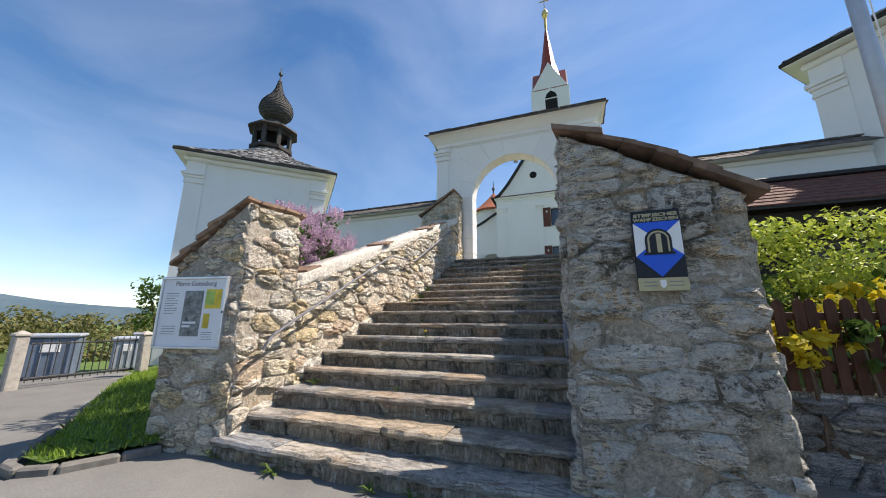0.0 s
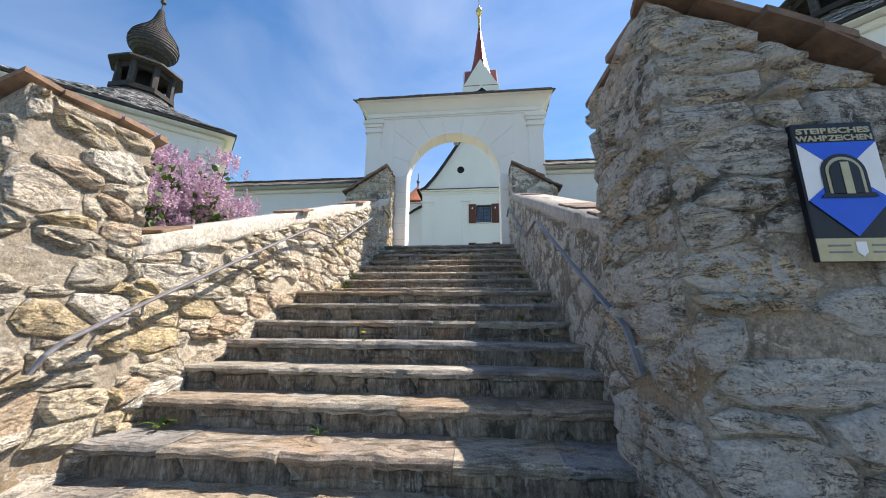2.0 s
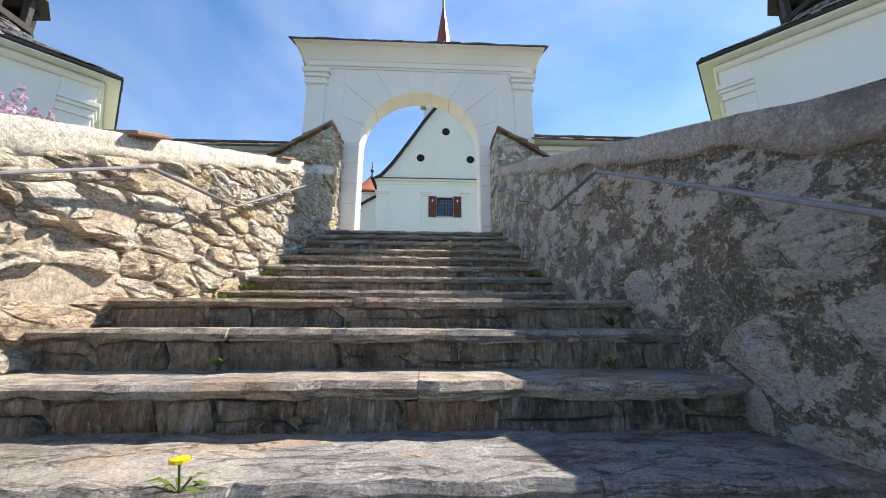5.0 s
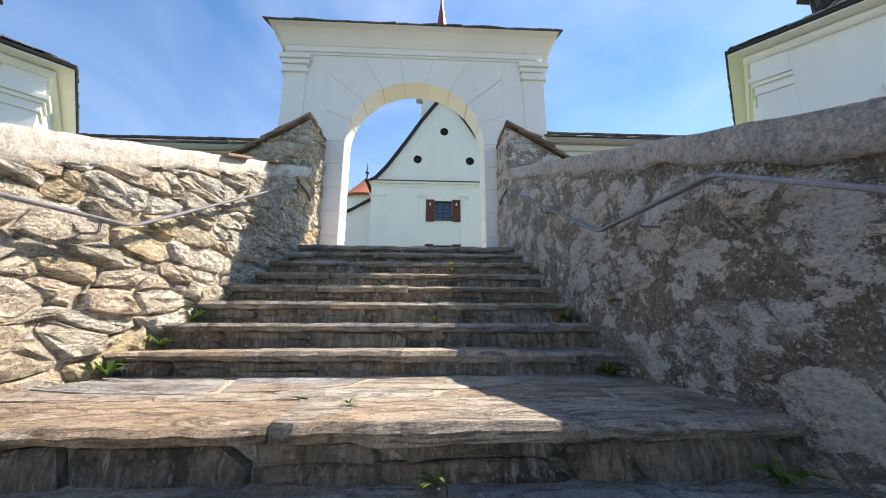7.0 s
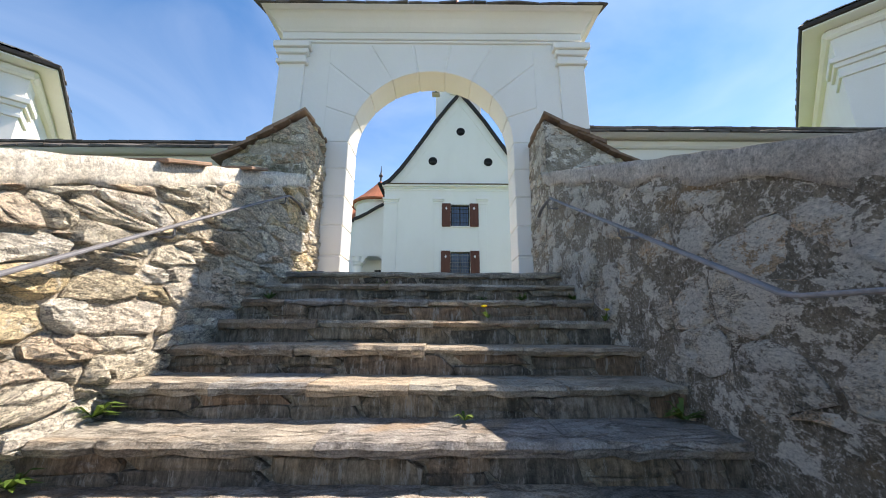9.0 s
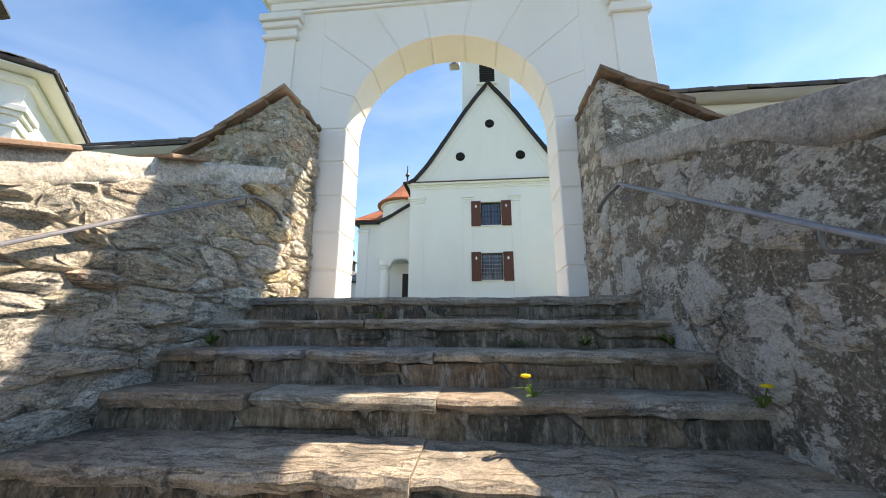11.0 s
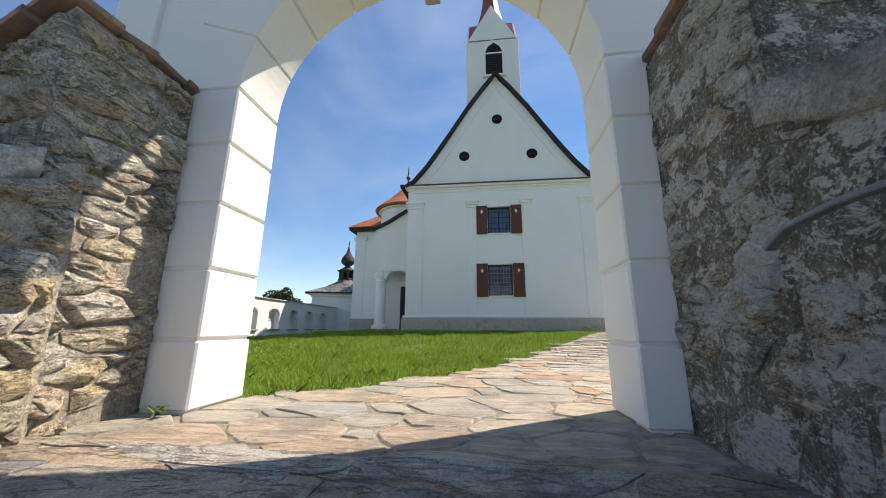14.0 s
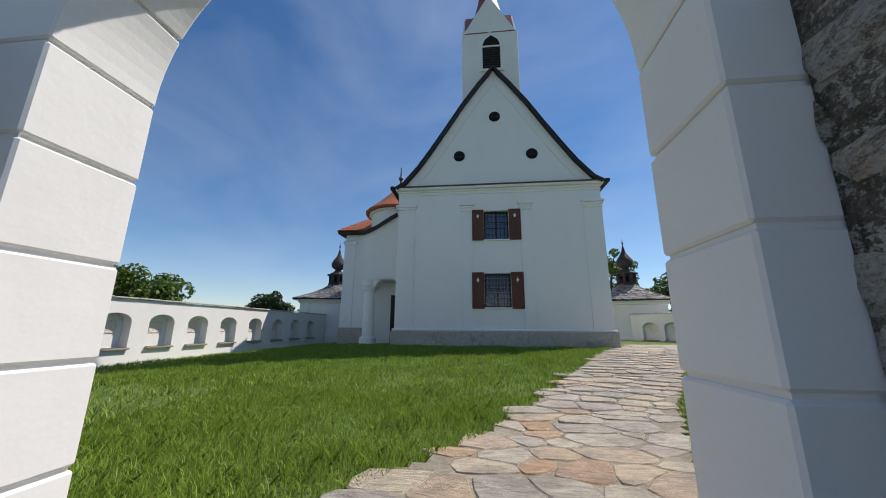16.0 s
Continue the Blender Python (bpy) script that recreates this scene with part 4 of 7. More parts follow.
def curtain(name, p0, p1, z0, z1, label):
    w = thing(name, (p0[0], p0[1], z0), label, "wall", kind="structure")
    a, b = Vector((*p0, 0)), Vector((*p1, 0))
    d = (b - a).normalized()
    m = Matrix.Translation(a) @ Matrix.Rotation(math.atan2(d.y, d.x), 4, "Z")
    L = (b - a).length
    part("body", rbox(0, L, -0.22, 0.22, z0, z1, 0.01, m), M_PLASTER, w)
    part("cornice", rbox(0, L, -0.29, 0.29, z1 - 0.16, z1 - 0.02, 0.03, m), M_PLASTER, w)
    slab_roof(w, p0, p1, 0.50, z1, 0.30, 5 + int(abs(p0[0]) * 10), M_SLAB)
    return w


curtain("curtain_wall_left", (-10.4, 11.0), (GX - 2.62, 11.0), 0.0, 5.32, "white plastered precinct wall with dark stone slab roof")
curtain("curtain_wall_right", (GX + 2.62, 11.0), (7.2, 11.0), 0.0, 5.66, "white plastered precinct wall with dark stone slab roof")


# ---- corner chapels with onion lanterns ----
def chapel(name, place, side, z_eave, turn, label, scale=1.0, shingles=True, detail=True):
    """A square white chapel, with a shingled bell roof, an open lantern and an onion top."""
    c = thing(name, place, label, "chapel")
    X, Y, Z = place
    h = side / 2
    rot = Matrix.Translation((X, Y, 0)) @ Matrix.Rotation(turn, 4, "Z")
    part("wall", rbox(-h, h, -h, h, Z, z_eave - 0.1, 0.02, rot), M_PLASTER, c)
    part("plinth", rbox(-h - 0.08, h + 0.08, -h - 0.08, h + 0.08, Z - 0.3, Z + 0.5, 0.03, rot), M_PLASTER, c)
    for sx in (-1, 1):
        for sy in (-1, 1):
            for d, z0, z1 in ((0.03, Z + 0.5, z_eave - 1.2), (0.07, z_eave - 1.2, z_eave - 1.12), (0.05, z_eave - 1.12, z_eave - 0.98), (0.10, z_eave - 0.98, z_eave - 0.88), (0.15, z_eave - 0.88, z_eave - 0.76), (0.04, z_eave - 0.76, z_eave - 0.15)):
                x0, x1 = sorted((sx * (h - 0.62), sx * (h + d)))
                y0, y1 = sorted((sy * (h - 0.62), sy * (h + d)))
                part("corner_pilaster", rbox(x0, x1, y0, y1, z0, z1, 0.01, rot), M_PLASTER, c)
    part("cornice", rbox(-h - 0.14, h + 0.14, -h - 0.14, h + 0.14, z_eave - 0.30, z_eave - 0.1, 0.05, rot), M_PLASTER, c)
    e = h + 0.42
    part("soffit", rbox(-e, e, -e, e, z_eave - 0.10, z_eave - 0.06, 0.01, rot), M_PLASTER, c)
    part("eave_board", rbox(-e - 0.04, e + 0.04, -e - 0.04, e + 0.04, z_eave - 0.06, z_eave + 0.05, 0.02, rot), M_DARKWOOD, c)
    # bell-shaped roof: square at the eave, eight-sided at the lantern
    H = 2.5 * scale
    prof = [(1.0, 0.05), (0.86, 0.36), (0.72, 0.66), (0.58, 0.98), (0.46, 1.28), (0.36, 1.56), (0.28, 1.84), (0.235, 2.05)]
    def ring(k, blend):
        pts = []
        for i in range(32):
            a = 2 * math.pi * i / 32
            sq = 1 / max(abs(math.cos(a)), abs(math.sin(a)))
            oc = 1.0
            rr = (e + 0.02) * k * (sq * (1 - blend) + oc * blend)
            pts.append((rr * math.cos(a), rr * math.sin(a)))
        return pts
    bm = bmesh.new()
    rings = []
    for i, (k, z) in enumerate(prof):
        rings.append([bm.verts.new(rot @ Vector((x, y, z_eave + z * scale * 1.0))) for x, y in ring(k, i / (len(prof) - 1))])
    for p, q in zip(rings, rings[1:]):
        for i in range(32):
            bm.faces.new((p[i], p[(i + 1) % 32], q[(i + 1) % 32], q[i]))
    bm.faces.new(rings[-1])
    bm.faces.new(rings[0][::-1])
    part("roof", bm, M_SHINGLE, c)
    if shingles:
        r = random.Random(int(X * 7) + 3)
        verts, faces = [], []
        def prof_at(t):
            f = t * (len(prof) - 1)
            i = min(int(f), len(prof) - 2)
            s = f - i
            return prof[i][0] * (1 - s) + prof[i + 1][0] * s, (prof[i][1] * (1 - s) + prof[i + 1][1] * s) * scale
        rows = 22
        for row in range(rows):
            t0, t1 = row / rows, min(1.0, (row + 1.6) / rows)
            k0, z0 = prof_at(t0)
            k1, z1 = prof_at(t1)
            n = max(24, int(2 * math.pi * e * k0 / 0.15))
            for j in range(n):
                a0, a1 = 2 * math.pi * (j + 0.5 * (row % 2)) / n, 2 * math.pi * (j + 0.5 * (row % 2) + 0.94) / n
                base = len(verts)
                lift = r.uniform(0.012, 0.035)
                drop = r.uniform(-0.02, 0.03)
                for a, k, z, bl, up in ((a0, k0, z0, t0, lift), (a1, k0, z0, t0, lift), (a1, k1, z1, t1, 0.004), (a0, k1, z1, t1, 0.004)):
                    sq = 1 / max(abs(math.cos(a)), abs(math.sin(a)))
                    rr = (e + 0.02) * k * (sq * (1 - bl) + bl) + up
                    verts.append(rot @ Vector((rr * math.cos(a), rr * math.sin(a), z_eave + z + up + (drop if up != 0.004 else 0))))
                for q in range(4):
                    verts.append(verts[base + q] - Vector((0, 0, 0.02)))
                faces += [(base, base + 1, base + 2, base + 3), (base, base + 4, base + 5, base + 1), (base + 1, base + 5, base + 6, base + 2), (base, base + 3, base + 7, base + 4)]
        ob = under(mesh_object("shingles", verts, faces, M_SHINGLE_BED), c)
        tagged(ob, "grey weathered wooden shingles", kind="stuff")
    # open lantern on eight posts
    zb = z_eave + 2.05 * scale
    rl = 0.92 * scale
    part("lantern_base", lathe([(rl * 1.22, zb - 0.12), (rl * 1.22, zb + 0.06), (rl * 1.05, zb + 0.12)], 8, (X, Y, 0), turn + math.pi / 8), M_DARKWOOD, c)
    for i in range(8):
        a = turn + math.pi / 8 + math.pi * i / 4
        m = Matrix.Translation((X + rl * math.cos(a), Y + rl * math.sin(a), 0)) @ Matrix.Rotation(a, 4, "Z")
        part("lantern_post", rbox(-0.08, 0.08, -0.09, 0.09, zb + 0.1, zb + 1.12 * scale, 0.01, m), M_ONION, c)
        a2 = a + math.pi / 8
        rr = rl * math.cos(math.pi / 8)
        m2 = Matrix.Translation((X + rr * math.cos(a2), Y + rr * math.sin(a2), 0)) @ Matrix.Rotation(a2, 4, "Z")
        part("lantern_arch", rbox(-0.03, 0.03, -rl * 0.38, rl * 0.38, zb + 0.86 * scale, zb + 1.12 * scale, 0.01, m2), M_DARKWOOD, c)
    zt = zb + 1.12 * scale
    # black drum added so the open lantern looks dark inside
    part("lantern_core", lathe([(0.30, zb), (0.30, zt)], 8, (X, Y, 0), 0), M_BLACK, c)
    part("lantern_roof", lathe([(rl * 1.42, zt), (rl * 1.40, zt + 0.08), (rl * 1.12, zt + 0.20 * scale), (rl * 0.72, zt + 0.42 * scale), (rl * 0.45, zt + 0.62 * scale), (rl * 0.36, zt + 0.80 * scale)], 8, (X, Y, 0), turn + math.pi / 8), M_ONION, c)
    zo = zt + 0.78 * scale
    shape = [(0.34, 0.0), (0.62, 0.14), (0.83, 0.40), (0.88, 0.66), (0.80, 0.98), (0.60, 1.30), (0.38, 1.58), (0.22, 1.92), (0.13, 2.30), (0.07, 2.62)]
    rows, courses = [], 22
    for k in range(courses):
        for f, flare in ((k / courses, 0.030), ((k + 0.97) / courses, 0.0)):
            z = f * 2.62
            rows.append((scale * (float(np.interp(z, [q[1] for q in shape], [q[0] for q in shape])) + flare), zo + scale * z))
    part("onion", lathe(rows, 24, (X, Y, 0), 0), M_ONION, c, "dark shingled onion top")
    part("finial", lathe([(0.03, zo + 2.6 * scale), (0.035, zo + 2.9 * scale), (0.11 * scale, zo + 2.98 * scale), (0.11 * scale, zo + 3.1 * scale), (0.03, zo + 3.18 * scale), (0.015, zo + 3.5 * scale)], 8, (X, Y, 0), 0), M_IRON, c)
    return c


M_SHINGLE_BED = None


def shingle_bed():
    n = Nodes("split_shingles", 0.65)
    col = n.mix(n.isl, (0.13, 0.125, 0.12), (0.40, 0.39, 0.38))
    col = n.mix(0.6, col, n.ramp(n.noise(3, 5), [(0.3, 0.5), (0.7, 1.25)]), "MULTIPLY")
    return n.finish(col, n.noise(40, 3, 0.6, (1, 1, 0.3)), 0.4, 0.006)


M_SHINGLE_BED = shingle_bed()

chapel("chapel", (-13.7, 11.85, 0.1), 5.15, 7.84, radians(43.3), "white corner chapel with shingled roof and open onion lantern", 0.92)
east_chapel = chapel("chapel", (10.4, 11.4, 0.1), 5.1, 8.66, radians(45), "white corner chapel beside the precinct wall, shingled roof", 0.92)


def chapel_window(c, place, turn, h, x0, x1, z0, z1):
    """A barred window with a plaster surround on the chapel's face towards -y, before its turn."""
    rot = Matrix.Translation((place[0], place[1], 0)) @ Matrix.Rotation(turn, 4, "Z")
    w = part("window", rbox(x0, x1, -h - 0.012, -h + 0.01, z0, z1, 0.003, rot), M_GLASS, c, "dark barred window in a plaster surround")
    for a, b, d, e in ((x0 - 0.10, x0, z0 - 0.10, z1 + 0.10), (x1, x1 + 0.10, z0 - 0.10, z1 + 0.10), (x0, x1, z0 - 0.10, z0), (x0, x1, z1, z1 + 0.10)):
        part("window_frame", rbox(a, b, -h - 0.07, -h + 0.01, d, e, 0.008, rot), M_PLASTER, w)
    for k in range(1, 4):
        x = x0 + (x1 - x0) * k / 4
        part("bar", rbox(x - 0.014, x + 0.014, -h - 0.055, -h - 0.03, z0, z1, 0.003, rot), M_GRATE, w)
    for k in range(1, 5):
        z = z0 + (z1 - z0) * k / 5
        part("bar", rbox(x0, x1, -h - 0.045, -h - 0.02, z - 0.014, z + 0.014, 0.003, rot), M_GRATE, w)


chapel_window(east_chapel, (10.4, 11.4), radians(-45), 2.55, -0.66, 0.34, 5.50, 6.75)


# ---- ground ----
def smooth(a, b, x):
    t = min(1.0, max(0.0, (x - a) / (b - a)))
    return t * t * (3 - 2 * t)


def ground_z(x, y):
    """The height of the ground."""
    if y > 10.85:
        inside = 3.10 + 0.43 * smooth(13.0, 22.5, y) * smooth(-13, -5, x)
        out = smooth(-15.5, -13.0, x) * (1 - smooth(11.5, 16.0, x)) * (1 - smooth(42, 60, y))
        z = inside * out
    else:
        bank = 3.0 * smooth(4.25 if x > -1.5 else 6.0, 10.85, y)
        left = smooth(-14.0, -6.5, x)
        z = bank * left
        if -3.5 < x < 0.4:
            z = min(z, -0.15 + 0.0) if y > 2.8 else 0.0
            if y <= 2.8:
                z = 0.0
    z -= 0.9 * smooth(-10.5, -19.0, x) * (1 - smooth(30, 60, -x))
    far = math.hypot(x, y)
    z -= 5.0 * smooth(25, 70, far) * (1 if not (-16 < x < 17 and 10 < y < 45) else 0)
    return z


LAWN_EDGE = [(-4.16, 2.42), (-4.45, 1.78), (-4.75, 1.80), (-5.77, 2.55), (-8.52, 4.45), (-10.0, 5.45)]


def inside_poly(x, y, poly):
    hit = False
    for (x0, y0), (x1, y1) in zip(poly, poly[1:] + poly[:1]):
        if (y0 > y) != (y1 > y) and x < (x1 - x0) * (y - y0) / (y1 - y0) + x0:
            hit = not hit
    return hit


def grid_sheet(name, xs, ys, material, zf, keep=None):
    verts = [(x, y, zf(x, y)) for y in ys for x in xs]
    n = len(xs)
    faces = []
    for j in range(len(ys) - 1):
        for i in range(n - 1):
            if keep is None or keep((xs[i] + xs[i + 1]) / 2, (ys[j] + ys[j + 1]) / 2):
                faces.append((j * n + i, j * n + i + 1, (j + 1) * n + i + 1, (j + 1) * n + i))
    return mesh_object(name, verts, faces, material, True)


def spaced(stops):
    out = []
    for (a, b, s) in stops:
        k = max(1, int(round((b - a) / s)))
        out += [a + (b - a) * i / k for i in range(k)]
    return out + [stops[-1][1]]


gx = spaced([(-900, -120, 60), (-120, -40, 8), (-40, -16, 1.5), (-16, 12, 0.4), (12, 40, 2), (40, 900, 70)])
gy = spaced([(-900, -60, 70), (-60, -4, 4), (-4, 10.8, 0.4), (10.8, 10.9, 0.1), (10.9, 26, 0.5), (26, 60, 2), (60, 900, 60)])
ground = grid_sheet("ground", gx, gy, M_GROUND, lambda x, y: ground_z(x, y) - 0.02)
tagged(ground, "green meadow ground falling away round the church hill", "ground", kind="structure")

# the asphalt drive: in front of the stairs and off to the yard gate
drive_poly = [(-40, -14), (30, -14), (30, 4.1), (1.2, 4.1), (1.2, 2.95), (-3.4, 2.95), (-4.12, 2.55), (-4.45, 1.78), (-4.75, 1.78), (-5.77, 2.55), (-8.52, 4.45), (-10.6, 5.9), (-13, 6.6), (-17, 6.2), (-17, 3.2), (-10.6, 3.45), (-13, 2.4), (-40, 1.0)]
xs = spaced([(-40, -17.5, 2.5), (-17.5, 2, 0.12), (2, 30, 2)])
ys = spaced([(-14, -2, 2), (-2, 7, 0.12)])
drive = grid_sheet("drive", xs, ys, M_ASPHALT, lambda x, y: ground_z(x, y) * 0 + 0.012 - 0.9 * smooth(-10.5, -19.0, x), lambda x, y: inside_poly(x, y, drive_poly))
tagged(drive, "worn grey asphalt drive", "road", kind="structure")


def bank_z(x, y):
    """The mown verge left of the stairs."""
    return 0.10 + 0.42 * smooth(-9.5, -4.2, x) * smooth(2.2, 4.6, y) + 0.55 * smooth(3.4, 8.0, y) * smooth(-9.8, -6.0, x)


verge_poly = [(-4.0, 2.55), (-4.2, 2.3), (-4.47, 1.9), (-4.75, 1.92), (-5.77, 2.68), (-8.52, 4.58), (-10.0, 5.6), (-11.5, 9.0), (-4.0, 9.0)]
xs, ys = spaced([(-11.6, -3.9, 0.10)]), spaced([(1.8, 9.0, 0.10)])
verge = grid_sheet("verge", xs, ys, M_GROUND, bank_z, lambda x, y: inside_poly(x, y, verge_poly))
tagged(verge, "sloping grass verge beside the drive", "grass", kind="structure")

# kerb stones round the verge
kerb = thing("kerb", (-4.5, 1.8, 0), "low grey concrete kerb round the grass verge", "kerb", kind="structure")
kp = [(-4.02, 2.62), (-4.12, 2.32), (-4.30, 1.95), (-4.52, 1.80), (-4.78, 1.82), (-5.25, 2.14), (-5.77, 2.53), (-6.7, 3.18), (-7.6, 3.82), (-8.52, 4.45), (-9.3, 4.98), (-10.0, 5.45)]
for p, q in zip(kp, kp[1:]):
    d = Vector((q[0] - p[0], q[1] - p[1], 0))
    m = Matrix.Translation((*p, 0)) @ Matrix.Rotation(math.atan2(d.y, d.x), 4, "Z")
    part("kerb_stone", rbox(0.004, d.length - 0.004, -0.05, 0.05, -0.1, 0.085, 0.02, m), M_KERB, kerb)


# ---- lawn inside and flagstone path ----
PATH_L = [(-3.3, 9.5), (-3.25, 10.6), (-3.0, 11.15), (-2.45, 11.6), (-1.93, 12.0), (-1.66, 12.5), (-0.99, 13.5), (-0.17, 15.1), (0.7, 17.0), (1.63, 18.85), (3.5, 22.6), (5.5, 26.0)]
PATH_R = [(8.2, 26.8), (5.2, 21.3), (3.3, 17.8), (1.85, 15.2), (1.1, 13.6), (0.75, 12.7), (0.5, 11.6), (0.25, 11.15), (0.2, 9.5)]
PATH = PATH_L + PATH_R


def yard_z(x, y):
    return ground_z(x, max(10.9, y))


path_bed = grid_sheet("path_bed", spaced([(-3.6, 8.6, 0.12)]), spaced([(9.6, 26.6, 0.12)]), M_JOINT, lambda x, y: yard_z(x, y) + 0.018, lambda x, y: inside_poly(x, y, PATH))
tagged(path_bed, "pale sandy bedding between the flagstones", "path", kind="structure")


# ---- church ----
CX, CY, CZ = -0.28, 23.4, 3.5
church = thing("church", (CX, CY, CZ), "white baroque village church with steep gable and slim tower", "church")


def gable_half(t):
    """The gable's outline from eave to apex: half width and height; flared at the foot."""
    pts = [(4.40, 10.26), (4.05, 10.47), (3.45, 11.18), (2.92, 11.95), (2.2, 13.05), (1.50, 14.16), (0.72, 15.25), (0.0, 16.15)]
    f = t * (len(pts) - 1)
    i = min(int(f), len(pts) - 2)
    s = f - i
    return pts[i][0] * (1 - s) + pts[i + 1][0] * s, pts[i][1] * (1 - s) + pts[i + 1][1] * s


N_G = 14
gab = [gable_half(i / N_G) for i in range(N_G + 1)]


def wall_with_holes(outline, holes, y0, y1):
    """A wall in x, z with rectangular or round holes cut through it."""
    bm = bmesh.new()
    loops = [outline] + holes
    edges = []
    for lp in loops:
        vs = [bm.verts.new((x, y0, z)) for x, z in lp]
        edges += [bm.edges.new((vs[i], vs[(i + 1) % len(vs)])) for i in range(len(vs))]
    bmesh.ops.triangle_fill(bm, use_beauty=True, use_dissolve=False, edges=edges, normal=(0, -1, 0))
    ret = bmesh.ops.extrude_face_region(bm, geom=bm.faces[:])
    bmesh.ops.translate(bm, vec=(0, y1 - y0, 0), verts=[v for v in ret["geom"] if isinstance(v, bmesh.types.BMVert)])
    return bm


def circle(x, z, r, n=20):
    return [(x + r * math.cos(2 * math.pi * i / n), z + r * math.sin(2 * math.pi * i / n)) for i in range(n)]


HW = 4.25
WIN_UP, WIN_LO = (-0.83, 0.19, 7.82, 9.08), (-0.86, 0.20, 5.04, 6.40)
rect = lambda w: [(w[0], w[2]), (w[1], w[2]), (w[1], w[3]), (w[0], w[3])]
OCULI = [(CX - 1.58, 11.68, 0.215), (CX + 1.58, 11.64, 0.215), (CX + 0.02, 13.56, 0.215)]
outline = [(CX - HW, 3.3), (CX + HW, 3.3), (CX + HW, 10.2)] + [(CX + w - 0.12, z - 0.10) for w, z in gab[1:-1]] + [(CX, 16.0)] + [(CX - w + 0.12, z - 0.10) for w, z in gab[1:-1][::-1]] + [(CX - HW, 10.2)]
part("facade", wall_with_holes(outline, [rect(WIN_UP), rect(WIN_LO)] + [circle(*o) for o in OCULI], CY, CY + 0.5), M_PLASTER, church)
bm = bmesh.new()
box(bm, CX - HW, CX + HW, CY + 0.5, CY + 17, 3.3, 10.2)
part("nave", bm, M_PLASTER, church)
bm = bmesh.new()
box(bm, CX - HW - 0.14, CX + HW + 0.14, CY - 0.12, CY + 17, 3.2, 4.10)
bmesh.ops.bevel(bm, geom=bm.edges[:], offset=0.02, segments=1, affect="EDGES")
part("plinth", bm, M_PLINTH, church, "grey rendered plinth with damp streaks")
part("base_moulding", rbox(CX - HW - 0.10, CX + HW + 0.10, CY - 0.085, CY + 0.3, 4.10, 4.20, 0.03), M_PLASTER, church)
for d, z0, z1 in ((0.03, 9.86, 9.93), (0.05, 10.0, 10.10), (0.14, 10.10, 10.22)):
    part("cornice", rbox(CX - HW - d, CX + HW + d, CY - d, CY + 0.3, z0, z1, 0.02), M_PLASTER, church)
part("gable_ledge", rbox(CX - HW - 0.2, CX + HW + 0.2, CY - 0.20, CY + 0.1, 10.22, 10.26, 0.008), M_CAPTILE, church, "dark tiled ledge")
for x0, x1 in ((CX - HW, CX - HW + 0.75), (-1.76, -1.30), (0.68, 1.14), (CX + HW - 0.75, CX + HW)):
    part("pilaster", rbox(x0, x1, CY - 0.035, CY + 0.1, 4.2, 9.30, 0.008), M_PLASTER, church)
    for d, z0, z1 in ((0.03, 9.08, 9.14), (0.05, 9.22, 9.32), (0.09, 9.32, 9.44)):
        part("capital_moulding", rbox(x0 - d, x1 + d, CY - 0.035 - d, CY + 0.1, z0, z1, 0.012), M_PLASTER, church)
# inner gable border, slightly raised
for s in (-1, 1):
    bm = bmesh.new()
    edge = gab[1:-1]
    prism(bm, [(CX + s * (w - 0.12), z - 0.10) for w, z in edge] + [(CX + s * max(0.02, w - 0.62), z - 0.10) for w, z in edge[::-1]], 0.03, xz_at(CY - 0.028))
    part("gable_border", bm, M_PLASTER, church)
    # the black roof edge along the gable
    bm = bmesh.new()
    prism(bm, [(CX + s * w, z) for w, z in gab] + [(CX + s * max(0.0, w - 0.08), z - 0.125) for w, z in gab[::-1]], 0.45, xz_at(CY - 0.22))
    part("verge_board", bm, M_TRIM, church, "black gable edge")
    bm = bmesh.new()
    for (w0, z0), (w1, z1) in zip(gab, gab[1:]):
        q = [Vector((CX + s * w0, CY + 0.1, z0 + 0.01)), Vector((CX + s * w1, CY + 0.1, z1 + 0.01)), Vector((CX + s * w1, CY + 17, z1 + 0.01)), Vector((CX + s * w0, CY + 17, z0 + 0.01))]
        a = [bm.verts.new(p) for p in q]
        b = [bm.verts.new(p - Vector((s * 0.05, 0, 0.12))) for p in q]
        bm.faces.new(a)
        bm.faces.new(b)
        for c in range(4):
            bm.faces.new((a[c], a[(c + 1) % 4], b[(c + 1) % 4], b[c]))
    part("roof", bm, M_ROOFTILE, church, "red clay tile roof")
    gm = Matrix.Translation((CX + s * 4.52, CY - 0.25, 10.22))
    part("gutter", rbox(-0.09, 0.09, 0, 16.5, -0.1, 0.06, 0.03, gm), M_TRIM, church)
for x, z, r in OCULI:
    oc = part("oculus", lathe([(r + 0.035, 0), (r + 0.035, 0.05), (r, 0.05), (r - 0.02, 0.3)], 24), M_BLACK, church, "round dark gable opening")
    oc.matrix_basis = Matrix.Translation((x, CY - 0.02, z)) @ Matrix.Rotation(-math.pi / 2, 4, "X")
    for k in (-0.5, 0.0, 0.5):
        part("louvre", rbox(x - r * 0.85, x + r * 0.85, CY + 0.05, CY + 0.09, z + k * r - 0.02, z + k * r + 0.02, 0.004), M_GRATE, oc)


